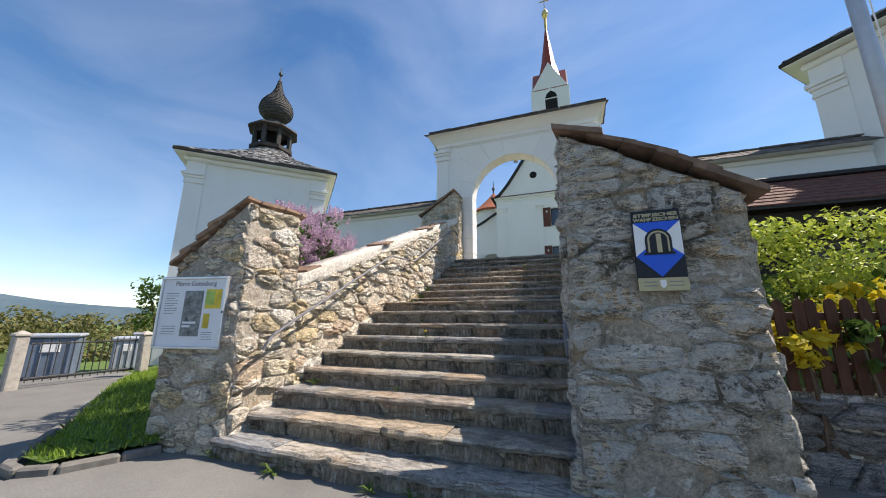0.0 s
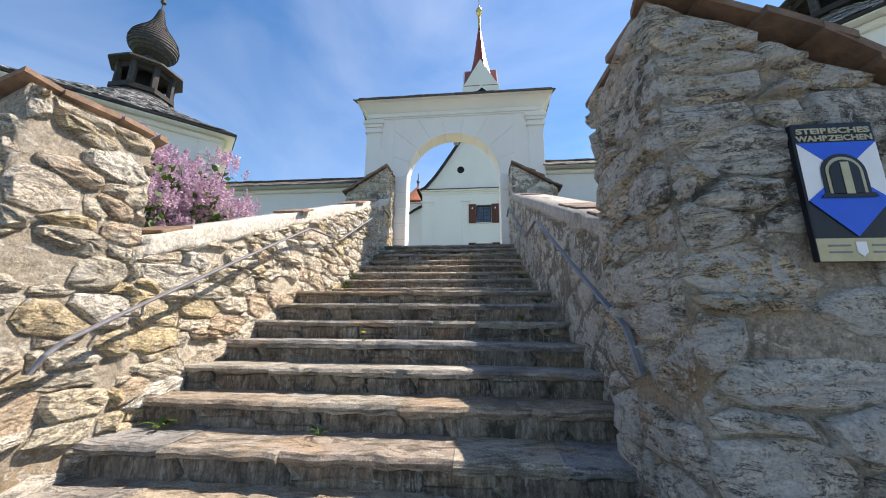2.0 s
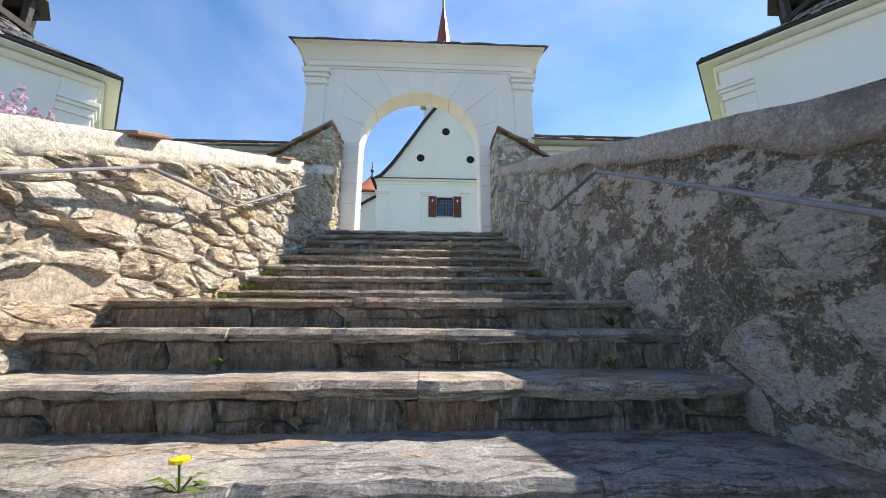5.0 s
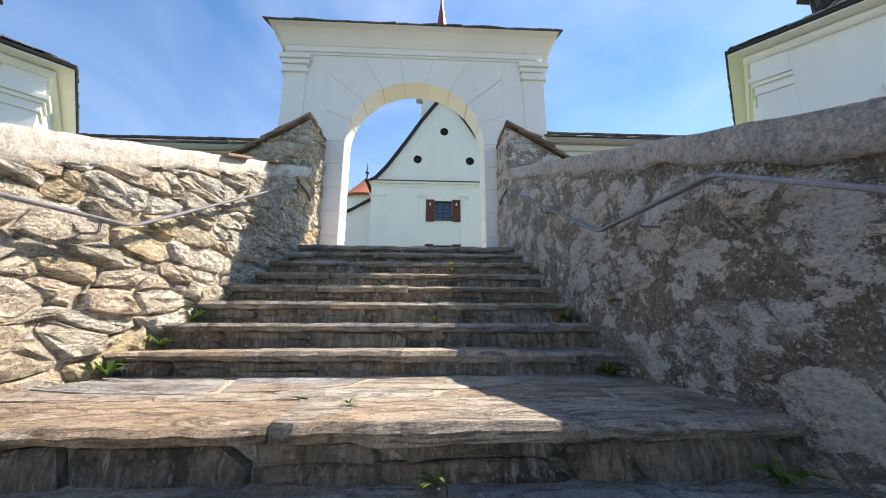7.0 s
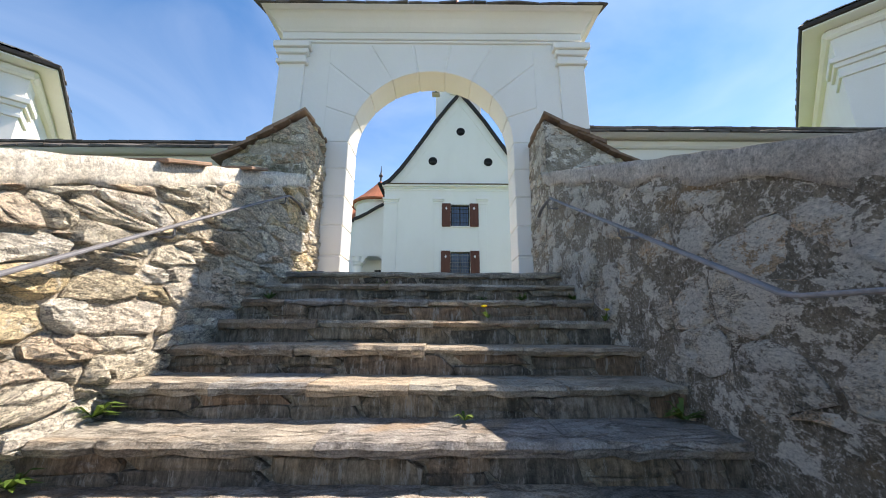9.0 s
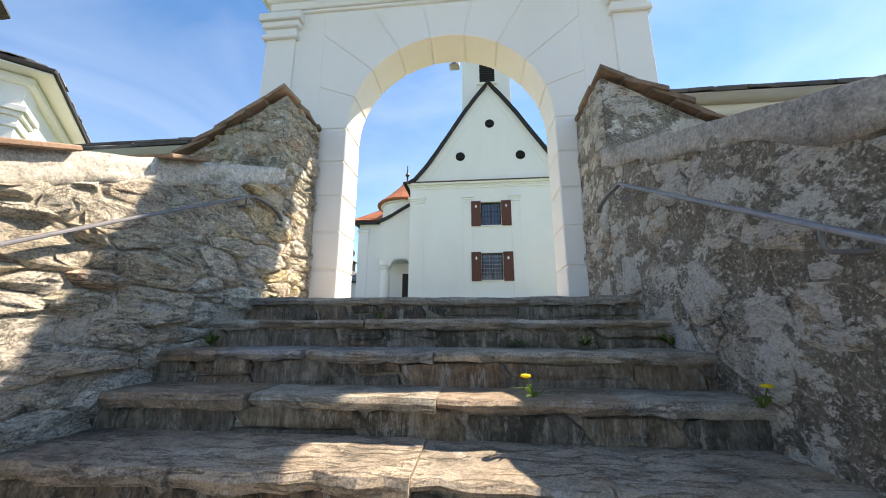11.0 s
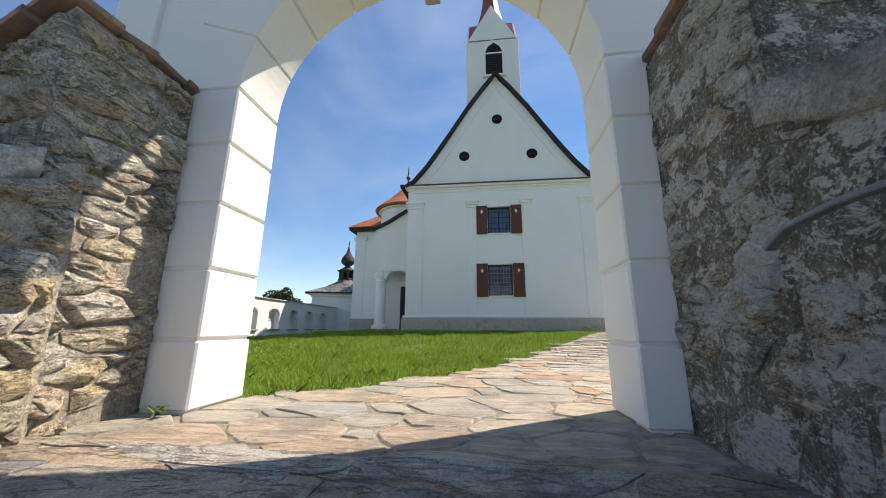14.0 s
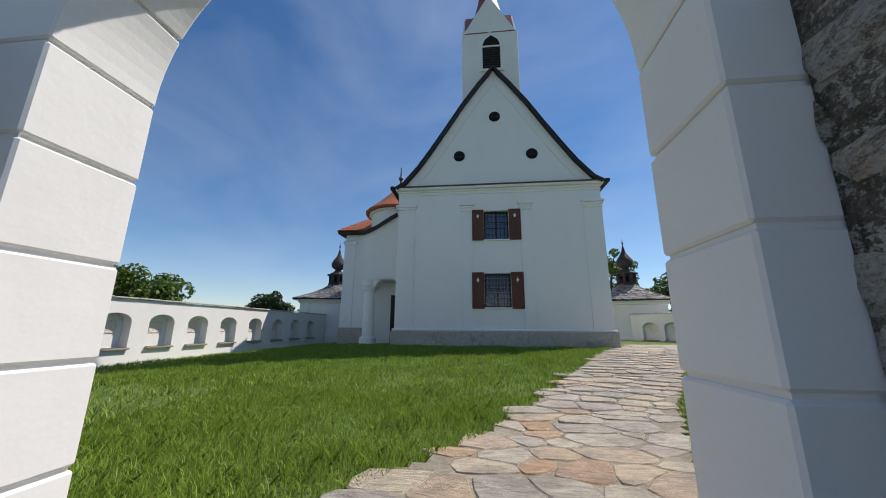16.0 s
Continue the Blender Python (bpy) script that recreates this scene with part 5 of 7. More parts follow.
def church_window(w, bars_x, bars_z, shut_lo, shut_hi, bars):
    x0, x1, z0, z1 = w
    e = part("window", rbox(x0 + 0.01, x1 - 0.01, CY + 0.22, CY + 0.25, z0 + 0.01, z1 - 0.01, 0.004), M_GLASS, church, "barred window with open brown shutters")
    for a, b, c, d in ((x0, x1, z0, z0 + 0.06), (x0, x1, z1 - 0.06, z1), (x0, x0 + 0.06, z0 + 0.06, z1 - 0.06), (x1 - 0.06, x1, z0 + 0.06, z1 - 0.06), ((x0 + x1) / 2 - 0.03, (x0 + x1) / 2 + 0.03, z0 + 0.06, z1 - 0.06)):
        part("window_frame", rbox(a, b, CY + 0.16, CY + 0.22, c, d, 0.006), M_DARKWOOD, e)
    for i in range(1, bars_x):
        x = x0 + (x1 - x0) * i / bars_x
        part("bar", tube([(x, CY + 0.07, z0), (x, CY + 0.07, z1)], 0.012, 5), bars, e)
    for i in range(1, bars_z):
        z = z0 + (z1 - z0) * i / bars_z
        part("bar", rbox(x0, x1, CY + 0.055, CY + 0.085, z - 0.012, z + 0.012, 0.003), bars, e)
    part("sill", rbox(x0 - 0.06, x1 + 0.06, CY - 0.07, CY + 0.2, z0 - 0.06, z0, 0.01), M_PLASTER, e)
    for a, b in ((x0 - 0.50, x0 - 0.01), (x1 + 0.01, x1 + 0.50)):
        sh = part("shutter", rbox(a, b, CY - 0.085, CY - 0.045, shut_lo, shut_hi, 0.008), M_SHUTTER, e, "open brown wooden shutter")
        for c, d in ((shut_lo + 0.05, shut_lo + 0.12), (shut_hi - 0.12, shut_hi - 0.05)):
            part("shutter_rail", rbox(a + 0.01, b - 0.01, CY - 0.10, CY - 0.085, c, d, 0.004), M_SHUTTER, sh)
        for k in range(1, 4):
            xx = a + (b - a) * k / 4
            part("shutter_board", rbox(xx - 0.055, xx + 0.055, CY - 0.092, CY - 0.085, shut_lo + 0.13, shut_hi - 0.13, 0.003), M_SHUTTER, sh)
        cx, cz = (a + b) / 2, shut_lo + (shut_hi - shut_lo) * 0.78
        bm = bmesh.new()
        prism(bm, [(cx, cz - 0.10), (cx + 0.06, cz), (cx, cz + 0.10), (cx - 0.06, cz)], 0.006, xz_at(CY - 0.1))
        part("diamond", bm, M_PLASTER, sh, "white diamond cut-out")


church_window(WIN_UP, 6, 5, 7.78, 9.12, M_GRATE)
church_window(WIN_LO, 8, 7, 4.98, 6.44, M_LATTICE)

# tower: front window, pointed gables and a red spire
TX0, TX1, TY0, TY1, TZ = -1.74, 1.02, 23.95, 26.60, 18.75
tower = part("tower", rbox(TX0, TX1, TY0, TY1, 11.0, TZ, 0.02), M_PLASTER, church, "slim white bell tower with red spire")
tcx, tcy = (TX0 + TX1) / 2, (TY0 + TY1) / 2
for turn in (0, 1, 2, 3):
    m = Matrix.Translation((tcx, tcy, 0)) @ Matrix.Rotation(turn * math.pi / 2, 4, "Z") @ Matrix.Translation((0, -(TY1 - TY0) / 2, 0)) @ XZ
    bm = bmesh.new()
    prism(bm, [(-1.29, TZ - 0.01), (1.29, TZ - 0.01), (0, TZ + 2.26)], 0.20, m)
    part("tower_gable", bm, M_PLASTER, tower)
    bm = bmesh.new()
    for s in (-1, 1):
        prism(bm, [(s * 1.36, TZ - 0.06), (s * 1.27, TZ - 0.06), (0, TZ + 2.18), (0, TZ + 2.33)], 1.15, m @ Matrix.Translation((0, 0, 0.09)))
    part("gable_roof", bm, M_COPPER, tower, "red sheet gable roof")
part("spire", lathe([(1.21, TZ + 0.8), (0.85, TZ + 1.8), (0.56, TZ + 3.05), (0.10, TZ + 6.37)], 8, (tcx, tcy, 0), math.pi / 8), M_COPPER, tower, "slender red sheet spire")
part("spire_ball", lathe([(0.10, TZ + 6.28), (0.12, TZ + 7.58), (0.23, TZ + 7.82), (0.27, TZ + 8.06), (0.215, TZ + 8.28), (0.055, TZ + 8.42), (0.036, TZ + 8.68)], 12, (tcx, tcy, 0)), M_GOLD, tower, "gilded ball")
cr = bmesh.new()
box(cr, tcx - 0.03, tcx + 0.03, tcy - 0.027, tcy + 0.027, TZ + 8.60, TZ + 9.85)
box(cr, tcx - 0.40, tcx + 0.40, tcy - 0.022, tcy + 0.022, TZ + 9.32, TZ + 9.39)
box(cr, tcx - 0.25, tcx + 0.25, tcy - 0.022, tcy + 0.022, TZ + 9.57, TZ + 9.63)
part("cross", cr, M_GOLD, tower, "gilded cross")
twx = tcx + 0.07
arch_pts = lambda w, z0, z1, zt: [(twx - w, z0), (twx + w, z0), (twx + w, z1), (twx + w * 0.72, z1 + (zt - z1) * 0.55), (twx, zt), (twx - w * 0.72, z1 + (zt - z1) * 0.55), (twx - w, z1)]
bm = bmesh.new()
prism(bm, arch_pts(0.52, 16.50, 17.97, 18.60), 0.045, xz_at(TY0 - 0.04))
tw = part("tower_window", bm, M_PLASTER, tower)
# black sheet on the wall stands for the dark behind the louvres
bm = bmesh.new()
prism(bm, arch_pts(0.43, 16.58, 17.94, 18.49), 0.045, xz_at(TY0 - 0.055))
part("louvre_panel", bm, M_BLACK, tw, "dark louvred opening")
for k in range(9):
    part("louvre", rbox(twx - 0.41, twx + 0.41, TY0 - 0.08, TY0 - 0.055, 16.65 + k * 0.143, 16.695 + k * 0.143, 0.004), M_DARKWOOD, tw)
part("transom", rbox(twx - 0.45, twx + 0.45, TY0 - 0.09, TY0 - 0.045, 17.78, 17.86, 0.006), M_PLASTER, tw)
part("sill", rbox(twx - 0.59, twx + 0.59, TY0 - 0.11, TY0, 16.39, 16.50, 0.01), M_PLASTER, tw)

# side porch, stair turret and transept on the west side
bm = bmesh.new()
sweep = [(CX - HW - 0.02, 9.75), (-4.75, 9.55), (-5.2, 9.30), (-5.75, 8.95), (-6.2, 8.72), (-6.45, 8.62)]
prism(bm, [(-4.5, 6.35), (-6.45, 6.35), (-6.45, 8.55)] + [(x, z - 0.1) for x, z in sweep[::-1]], 1.2, xz_at(24.6))
part("porch_wall", bm, M_PLASTER, church)
bm = bmesh.new()
prism(bm, sweep + [(x, z - 0.14) for x, z in sweep[::-1]], 1.6, xz_at(24.4))
part("porch_roof", bm, M_TRIM, church)
bm = bmesh.new()
pa = [(-5.85 + 0.62 + 0.55 * -math.cos(math.pi * i / 12) - 0.02, 6.0 + 0.40 * math.sin(math.pi * i / 12)) for i in range(13)]
prism(bm, [(-5.9, 6.36), (-5.9, 6.0)] + pa + [(-4.5, 6.0), (-4.5, 6.36)], 0.5, xz_at(24.6))
part("porch_arch", bm, M_PLASTER, church)
part("porch_column", lathe([(0.38, 3.35), (0.38, 3.75), (0.27, 3.85), (0.25, 5.85), (0.30, 5.92), (0.30, 6.02), (0.36, 6.10), (0.36, 6.40)], 20, (-6.15, 24.95, 0)), M_PLASTER, church)
bm = bmesh.new()
box(bm, -6.45, -4.5, 25.8, 29.0, 3.3, 8.6)
part("porch_back", bm, M_PLASTER, church)
pd = part("porch_door", rbox(-5.35, -4.62, 25.74, 25.8, 3.5, 5.75, 0.01), M_DARKWOOD, church, "dark wooden side door")
part("turret", lathe([(1.6, 3.3), (1.6, 10.5), (1.75, 10.55), (1.75, 10.7)], 24, (-5.75, 28.4, 0)), M_PLASTER, church)
part("turret_roof", lathe([(1.95, 10.62), (1.98, 10.72), (1.3, 11.3), (0.5, 12.1), (0.08, 12.6)], 24, (-5.75, 28.4, 0)), M_ROOFTILE, church, "conical red tile roof")
part("turret_finial", lathe([(0.06, 12.5), (0.06, 12.9), (0.16, 13.05), (0.05, 13.25), (0.02, 13.8)], 8, (-5.75, 28.4, 0)), M_IRON, church)
bm = bmesh.new()
box(bm, -9.15, -5.4, 28.9, 36, 3.3, 9.7)
part("transept", bm, M_PLASTER, church)
part("transept_plinth", rbox(-9.25, -5.3, 28.8, 36, 3.2, 4.2, 0.02), M_PLINTH, church)
part("transept_pilaster", rbox(-9.2, -8.5, 28.86, 28.95, 4.2, 9.3, 0.01), M_PLASTER, church)
part("transept_capital", rbox(-9.28, -8.42, 28.8, 28.95, 9.1, 9.35, 0.03), M_PLASTER, church)
part("transept_eave", rbox(-9.55, -5.2, 28.5, 36.3, 9.7, 9.86, 0.03), M_TRIM, church)
bm = bmesh.new()
v = [bm.verts.new(p) for p in ((-9.6, 28.45, 9.86), (-4.5, 28.45, 9.86), (-4.5, 36.3, 9.86), (-9.6, 36.3, 9.86), (-4.5, 31.5, 12.6), (-7.4, 32.0, 12.2))]
for f in ((0, 1, 4, 5), (0, 5, 3), (3, 5, 4, 2), (0, 3, 2, 1), (1, 2, 4)):
    bm.faces.new([v[i] for i in f])
part("transept_roof", bm, M_ROOFTILE, church, "hipped red tile roof")
verts, faces = [], []
a0, b0, c0, d0 = Vector((-9.6, 28.45, 9.88)), Vector((-4.6, 28.45, 9.88)), Vector((-4.6, 31.5, 12.62)), Vector((-7.4, 32.0, 12.22))
for i in range(14):
    for j in range(22):
        s, t = (j + 0.04) / 22, i / 14
        s1, t1 = (j + 0.96) / 22, (i + 1.15) / 14
        lerp = lambda s, t: (a0 * (1 - s) + b0 * s) * (1 - t) + (d0 * (1 - s) + c0 * s) * t
        base = len(verts)
        for p, lift in ((lerp(s, t), 0.05), (lerp(s1, t), 0.05), (lerp(s1, min(1, t1)), 0.012), (lerp(s, min(1, t1)), 0.012)):
            verts.append(p + Vector((0, 0, lift)))
        for q in range(4):
            verts.append(verts[base + q] - Vector((0, 0, 0.03)))
        faces += [(base, base + 1, base + 2, base + 3), (base, base + 4, base + 5, base + 1), (base + 1, base + 5, base + 6, base + 2), (base, base + 3, base + 7, base + 4)]
tagged(under(mesh_object("roof_tiles", verts, faces, M_ROOFTILE), church), "red clay roof tiles", kind="stuff")


# ---- arcaded precinct walls ----
def arcade(name, p0, p1, z0, z1, niches, label, width=0.95):
    """A white wall with arched niches (places along it), each with a bench; niches face the left of p0->p1 turned right."""
    w = thing(name, (p0[0], p0[1], z0), label, "wall", kind="structure")
    a, b = Vector((*p0, 0)), Vector((*p1, 0))
    d = (b - a).normalized()
    L = (b - a).length
    m = Matrix.Translation(a) @ Matrix.Rotation(math.atan2(d.y, d.x), 4, "Z")
    holes = []
    for c in niches:
        spring, top = z0 + 1.08, z0 + 1.34
        holes.append([(c - width / 2, z0 + 0.28), (c + width / 2, z0 + 0.28), (c + width / 2, spring)] + [(c + width / 2 * math.cos(math.pi * i / 8), spring + (top - spring) * math.sin(math.pi * i / 8)) for i in range(1, 8)] + [(c - width / 2, spring)])
    bm = wall_with_holes([(0, z0 - 0.4), (L, z0 - 0.4), (L, z1), (0, z1)], holes, 0, 0.30)
    for vtx in bm.verts:
        vtx.co = m @ vtx.co
    part("body", bm, M_PLASTER, w)
    part("back", rbox(0, L, 0.305, 0.62, z0 - 0.4, z1, 0.01, m), M_PLASTER, w)
    r = random.Random(3)
    t = 0.0
    while t < L:
        k = r.uniform(0.5, 0.9)
        mm = m @ Matrix.Translation((t, -0.07, z1 + r.uniform(0, 0.015))) @ Matrix.Rotation(radians(4) , 4, "X")
        part("coping_slab", rbox(0, min(k, L - t) - 0.008, 0, 0.86, 0, 0.05, 0.012, mm), M_COPING_R, w)
        t += k
    for c in niches:
        part("bench", rbox(c - width / 2 - 0.03, c + width / 2 + 0.03, -0.10, 0.30, z0 + 0.22, z0 + 0.28, 0.01, m), M_BENCH, w)
        part("picture_panel", rbox(c - width * 0.20, c + width * 0.32, 0.285, 0.303, z0 + 0.72, z0 + 1.12, 0.004, m), M_COPING_L, w)
    return w


arcade("arcade_wall_west", (-12.0, 11.6), (-12.0, 33.0), 3.28, 5.05, [y - 11.6 for y in (30.95, 29.1, 27.3, 25.45, 23.65, 22.0, 20.45, 18.9, 17.4, 15.9)], "white precinct wall with arched niches and benches")
arcade("arcade_wall_east", (8.6, 33.5), (13.2, 27.5), 3.3, 5.15, [1.2, 2.5, 3.8, 5.1, 6.4], "white precinct wall with arched niches")
chapel("chapel", (-12.3, 35.2, 3.2), 3.9, 6.2, radians(8), "small white chapel with shingled roof and onion lantern", 0.62)
chapel("chapel", (9.4, 35.4, 3.2), 3.7, 6.1, radians(-12), "small white chapel with shingled roof and onion lantern", 0.62)


# ---- leaves, grass ----
def leaf_mesh(name, centers, normals, sizes, material, rng, fold=0.3, long=1.6):
    """Many small leaves (two triangles each), one object."""
    n = len(centers)
    c = np.asarray(centers, float)
    nz = np.asarray(normals, float) + rng.normal(0, 0.55, (n, 3))
    nz /= np.linalg.norm(nz, axis=1)[:, None] + 1e-9
    r = rng.normal(0, 1, (n, 3))
    u = np.cross(nz, r)
    u /= np.linalg.norm(u, axis=1)[:, None] + 1e-9
    v = np.cross(nz, u)
    s = np.asarray(sizes, float)[:, None]
    a = c - u * s * long * 0.5
    b = c + v * s * 0.5 + nz * s * fold * 0.3
    d = c - v * s * 0.5 + nz * s * fold * 0.3
    e = c + u * s * long * 0.5 - nz * s * fold * 0.2
    verts = np.stack([a, b, e, d], 1).reshape(-1, 3)
    me = bpy.data.meshes.new(name)
    me.vertices.add(4 * n)
    me.vertices.foreach_set("co", verts.ravel())
    me.loops.add(4 * n)
    me.loops.foreach_set("vertex_index", np.arange(4 * n, dtype=np.int32))
    me.polygons.add(n)
    me.polygons.foreach_set("loop_start", np.arange(0, 4 * n, 4, dtype=np.int32))
    me.polygons.foreach_set("loop_total", np.full(n, 4, dtype=np.int32))
    me.update(calc_edges=True)
    me.materials.append(material)
    return new(name, me)


def clumps(rng, blobs, per, spread=0.38):
    """Leaf centres and outward normals over uneven clumps; blobs are (x, y, z, radius)."""
    C, N = [], []
    for x, y, z, r in blobs:
        k = max(6, int(per * r * r))
        d = rng.normal(0, 1, (k, 3))
        d /= np.linalg.norm(d, axis=1)[:, None]
        rad = r * (1 - spread * rng.random(k) ** 1.5)
        C.append(np.array([x, y, z]) + d * rad[:, None] * np.array([1, 1, 0.85]))
        N.append(d * 0.6 + np.array([0, 0, 0.5]))
    return np.concatenate(C), np.concatenate(N)


def crown_blobs(rng, x, y, z, rx, rz, n, size):
    out = []
    for _ in range(n):
        d = rng.normal(0, 1, 3)
        d /= np.linalg.norm(d)
        k = rng.uniform(0.45, 1.0)
        out.append((x + d[0] * rx * k, y + d[1] * rx * k, z + d[2] * rz * k, size * rng.uniform(0.55, 1.25)))
    return out


def tree(name, place, height, rx, rz, leaf, label, seed, per=260, leaf_size=0.16, blobs=46, category="tree", blob=0.75):
    rng = np.random.default_rng(seed)
    X, Y, Z = place
    t = thing(name, place, label, category)
    top = Z + height - rz * 1.4
    part("trunk", tube([(X, Y, Z - 0.3), (X + 0.06, Y, Z + height * 0.25), (X - 0.05, Y + 0.05, top), (X, Y, Z + height * 0.8)], [0.035 * height, 0.028 * height, 0.018 * height, 0.008 * height], 8), M_BARK, t, smooth=True)
    cz = Z + height - rz
    bl = crown_blobs(rng, X, Y, cz, rx, rz, blobs, blob)
    for k in range(0, len(bl), 5):
        b = bl[k]
        part("limb", tube([(X, Y, top - 0.5 * rz * rng.random()), ((X + b[0]) / 2, (Y + b[1]) / 2, (top + b[2]) / 2 + 0.2), (b[0], b[1], b[2])], [0.011 * height, 0.007 * height, 0.003 * height], 5), M_BARK, t)
    C, N = clumps(rng, bl, per)
    under(leaf_mesh("crown", C, N, rng.uniform(0.7, 1.3, len(C)) * leaf_size, leaf, rng), t)
    return t


def blades(name, pts, heights, widths, material, rng, label):
    """Grass: one thin bent blade at each point."""
    n = len(pts)
    p = np.asarray(pts, float)
    a = rng.uniform(0, 2 * np.pi, n)
    side = np.stack([np.cos(a), np.sin(a), np.zeros(n)], 1) * (np.asarray(widths)[:, None] * 0.5)
    lean = rng.normal(0, 0.45, (n, 2))
    h = np.asarray(heights)
    mid = p + np.stack([lean[:, 0] * h * 0.3, lean[:, 1] * h * 0.3, h * 0.6], 1)
    tip = p + np.stack([lean[:, 0] * h, lean[:, 1] * h, h], 1)
    verts = np.stack([p - side, p + side, mid + side * 0.8, tip, mid - side * 0.8], 1).reshape(-1, 3)
    me = bpy.data.meshes.new(name)
    me.vertices.add(5 * n)
    me.vertices.foreach_set("co", verts.ravel())
    me.loops.add(5 * n)
    me.loops.foreach_set("vertex_index", np.arange(5 * n, dtype=np.int32))
    me.polygons.add(n)
    me.polygons.foreach_set("loop_start", np.arange(0, 5 * n, 5, dtype=np.int32))
    me.polygons.foreach_set("loop_total", np.full(n, 5, dtype=np.int32))
    me.update(calc_edges=True)
    me.materials.append(material)
    return tagged(new(name, me), label, "grass", kind="stuff")


def scatter(rng, n, x0, x1, y0, y1, test):
    out = []
    for x, y in zip(rng.uniform(x0, x1, n), rng.uniform(y0, y1, n)):
        if test(x, y):
            out.append((x, y))
    return out


def on_lawn(x, y):
    if y > 23.2 and x > -9:
        return False
    return not inside_poly(x, y, PATH)


g_rng = np.random.default_rng(5)
pts, hs, ws = [], [], []
for count, x0, x1, y0, y1, h, w in ((62000, -5.5, 3.2, 11.25, 15.5, 0.085, 0.008), (60000, -9.5, 4.5, 15.5, 23.2, 0.085, 0.013), (22000, -11.9, -4, 11.4, 33, 0.09, 0.02), (6000, 0.3, 5.0, 11.4, 21, 0.07, 0.010)):
    for x, y in scatter(g_rng, count, x0, x1, y0, y1, on_lawn):
        k = 0.55 + 0.9 * max(0.0, 0.5 + noise.noise(Vector((x * 1.3, y * 1.3, 0))))
        pts.append((x, y, yard_z(x, y) - 0.02))
        hs.append(h * k * g_rng.uniform(0.6, 1.25))
        ws.append(w)
blades("lawn_grass", pts, hs, ws, M_GRASS, g_rng, "green uneven lawn grass before the church")
pts, hs, ws = [], [], []
for x, y in scatter(g_rng, 42000, -10.5, -3.9, 1.8, 8.9, lambda x, y: inside_poly(x, y, verge_poly)):
    pts.append((x, y, bank_z(x, y) - 0.01))
    hs.append(0.075 * g_rng.uniform(0.5, 1.4))
    ws.append(0.010)
blades("verge_grass", pts, hs, ws, M_GRASS, g_rng, "sunlit mown grass on the sloping verge")


# ---- notice board and plaque ----
def lettering(name, text, size, m, material, parent, bold=0.0, width=None):
    cu = bpy.data.curves.new(name, "FONT")
    cu.body, cu.size, cu.extrude, cu.offset = text, size, 0.0015, bold
    cu.align_x, cu.align_y = "CENTER", "CENTER"
    tmp = bpy.data.objects.new(name, cu)
    scene.collection.objects.link(tmp)
    bpy.context.view_layer.update()
    me = bpy.data.meshes.new_from_object(tmp.evaluated_get(bpy.context.evaluated_depsgraph_get()))
    bpy.data.objects.remove(tmp)
    if width:
        xs = [v.co.x for v in me.vertices]
        k = width / (max(xs) - min(xs))
        me.transform(Matrix.Diagonal((k, 1, 1, 1)))
    me.transform(m)
    me.materials.clear()
    me.materials.append(material)
    return under(new(name, me), parent)


M_WHITE = plain("white_enamel", (0.75, 0.75, 0.75), 0.35, vary=0.05)
M_PAPER = plain("white_paper", (0.66, 0.68, 0.72), 0.6, vary=0.06, scale=4)
M_BLUE = plain("blue_enamel", (0.012, 0.10, 0.62), 0.3, vary=0.05)
M_NAVY = plain("black_enamel", (0.012, 0.013, 0.018), 0.35, vary=0.1)
M_BRASS = plain("brass_strip", (0.42, 0.36, 0.22), 0.4, 0.4, vary=0.15)
M_ALU = plain("aluminium_frame", (0.62, 0.63, 0.66), 0.35, 0.7, vary=0.08)
M_INK = plain("grey_ink", (0.20, 0.20, 0.22), 0.8, vary=0.1)
M_PHOTO = plain("grey_photo", (0.22, 0.24, 0.24), 0.5, vary=0.9, scale=18)
M_LEAFLET = plain("yellow_leaflet", (0.62, 0.48, 0.06), 0.6, vary=0.4, scale=6)
M_LEAFLET_G = plain("green_leaflet", (0.30, 0.42, 0.10), 0.6, vary=0.4, scale=8)


def plate(m, x0, x1, y0, y1, z0, z1):
    bm = bmesh.new()
    box(bm, x0, x1, y0, y1, z0, z1, m)
    return bm


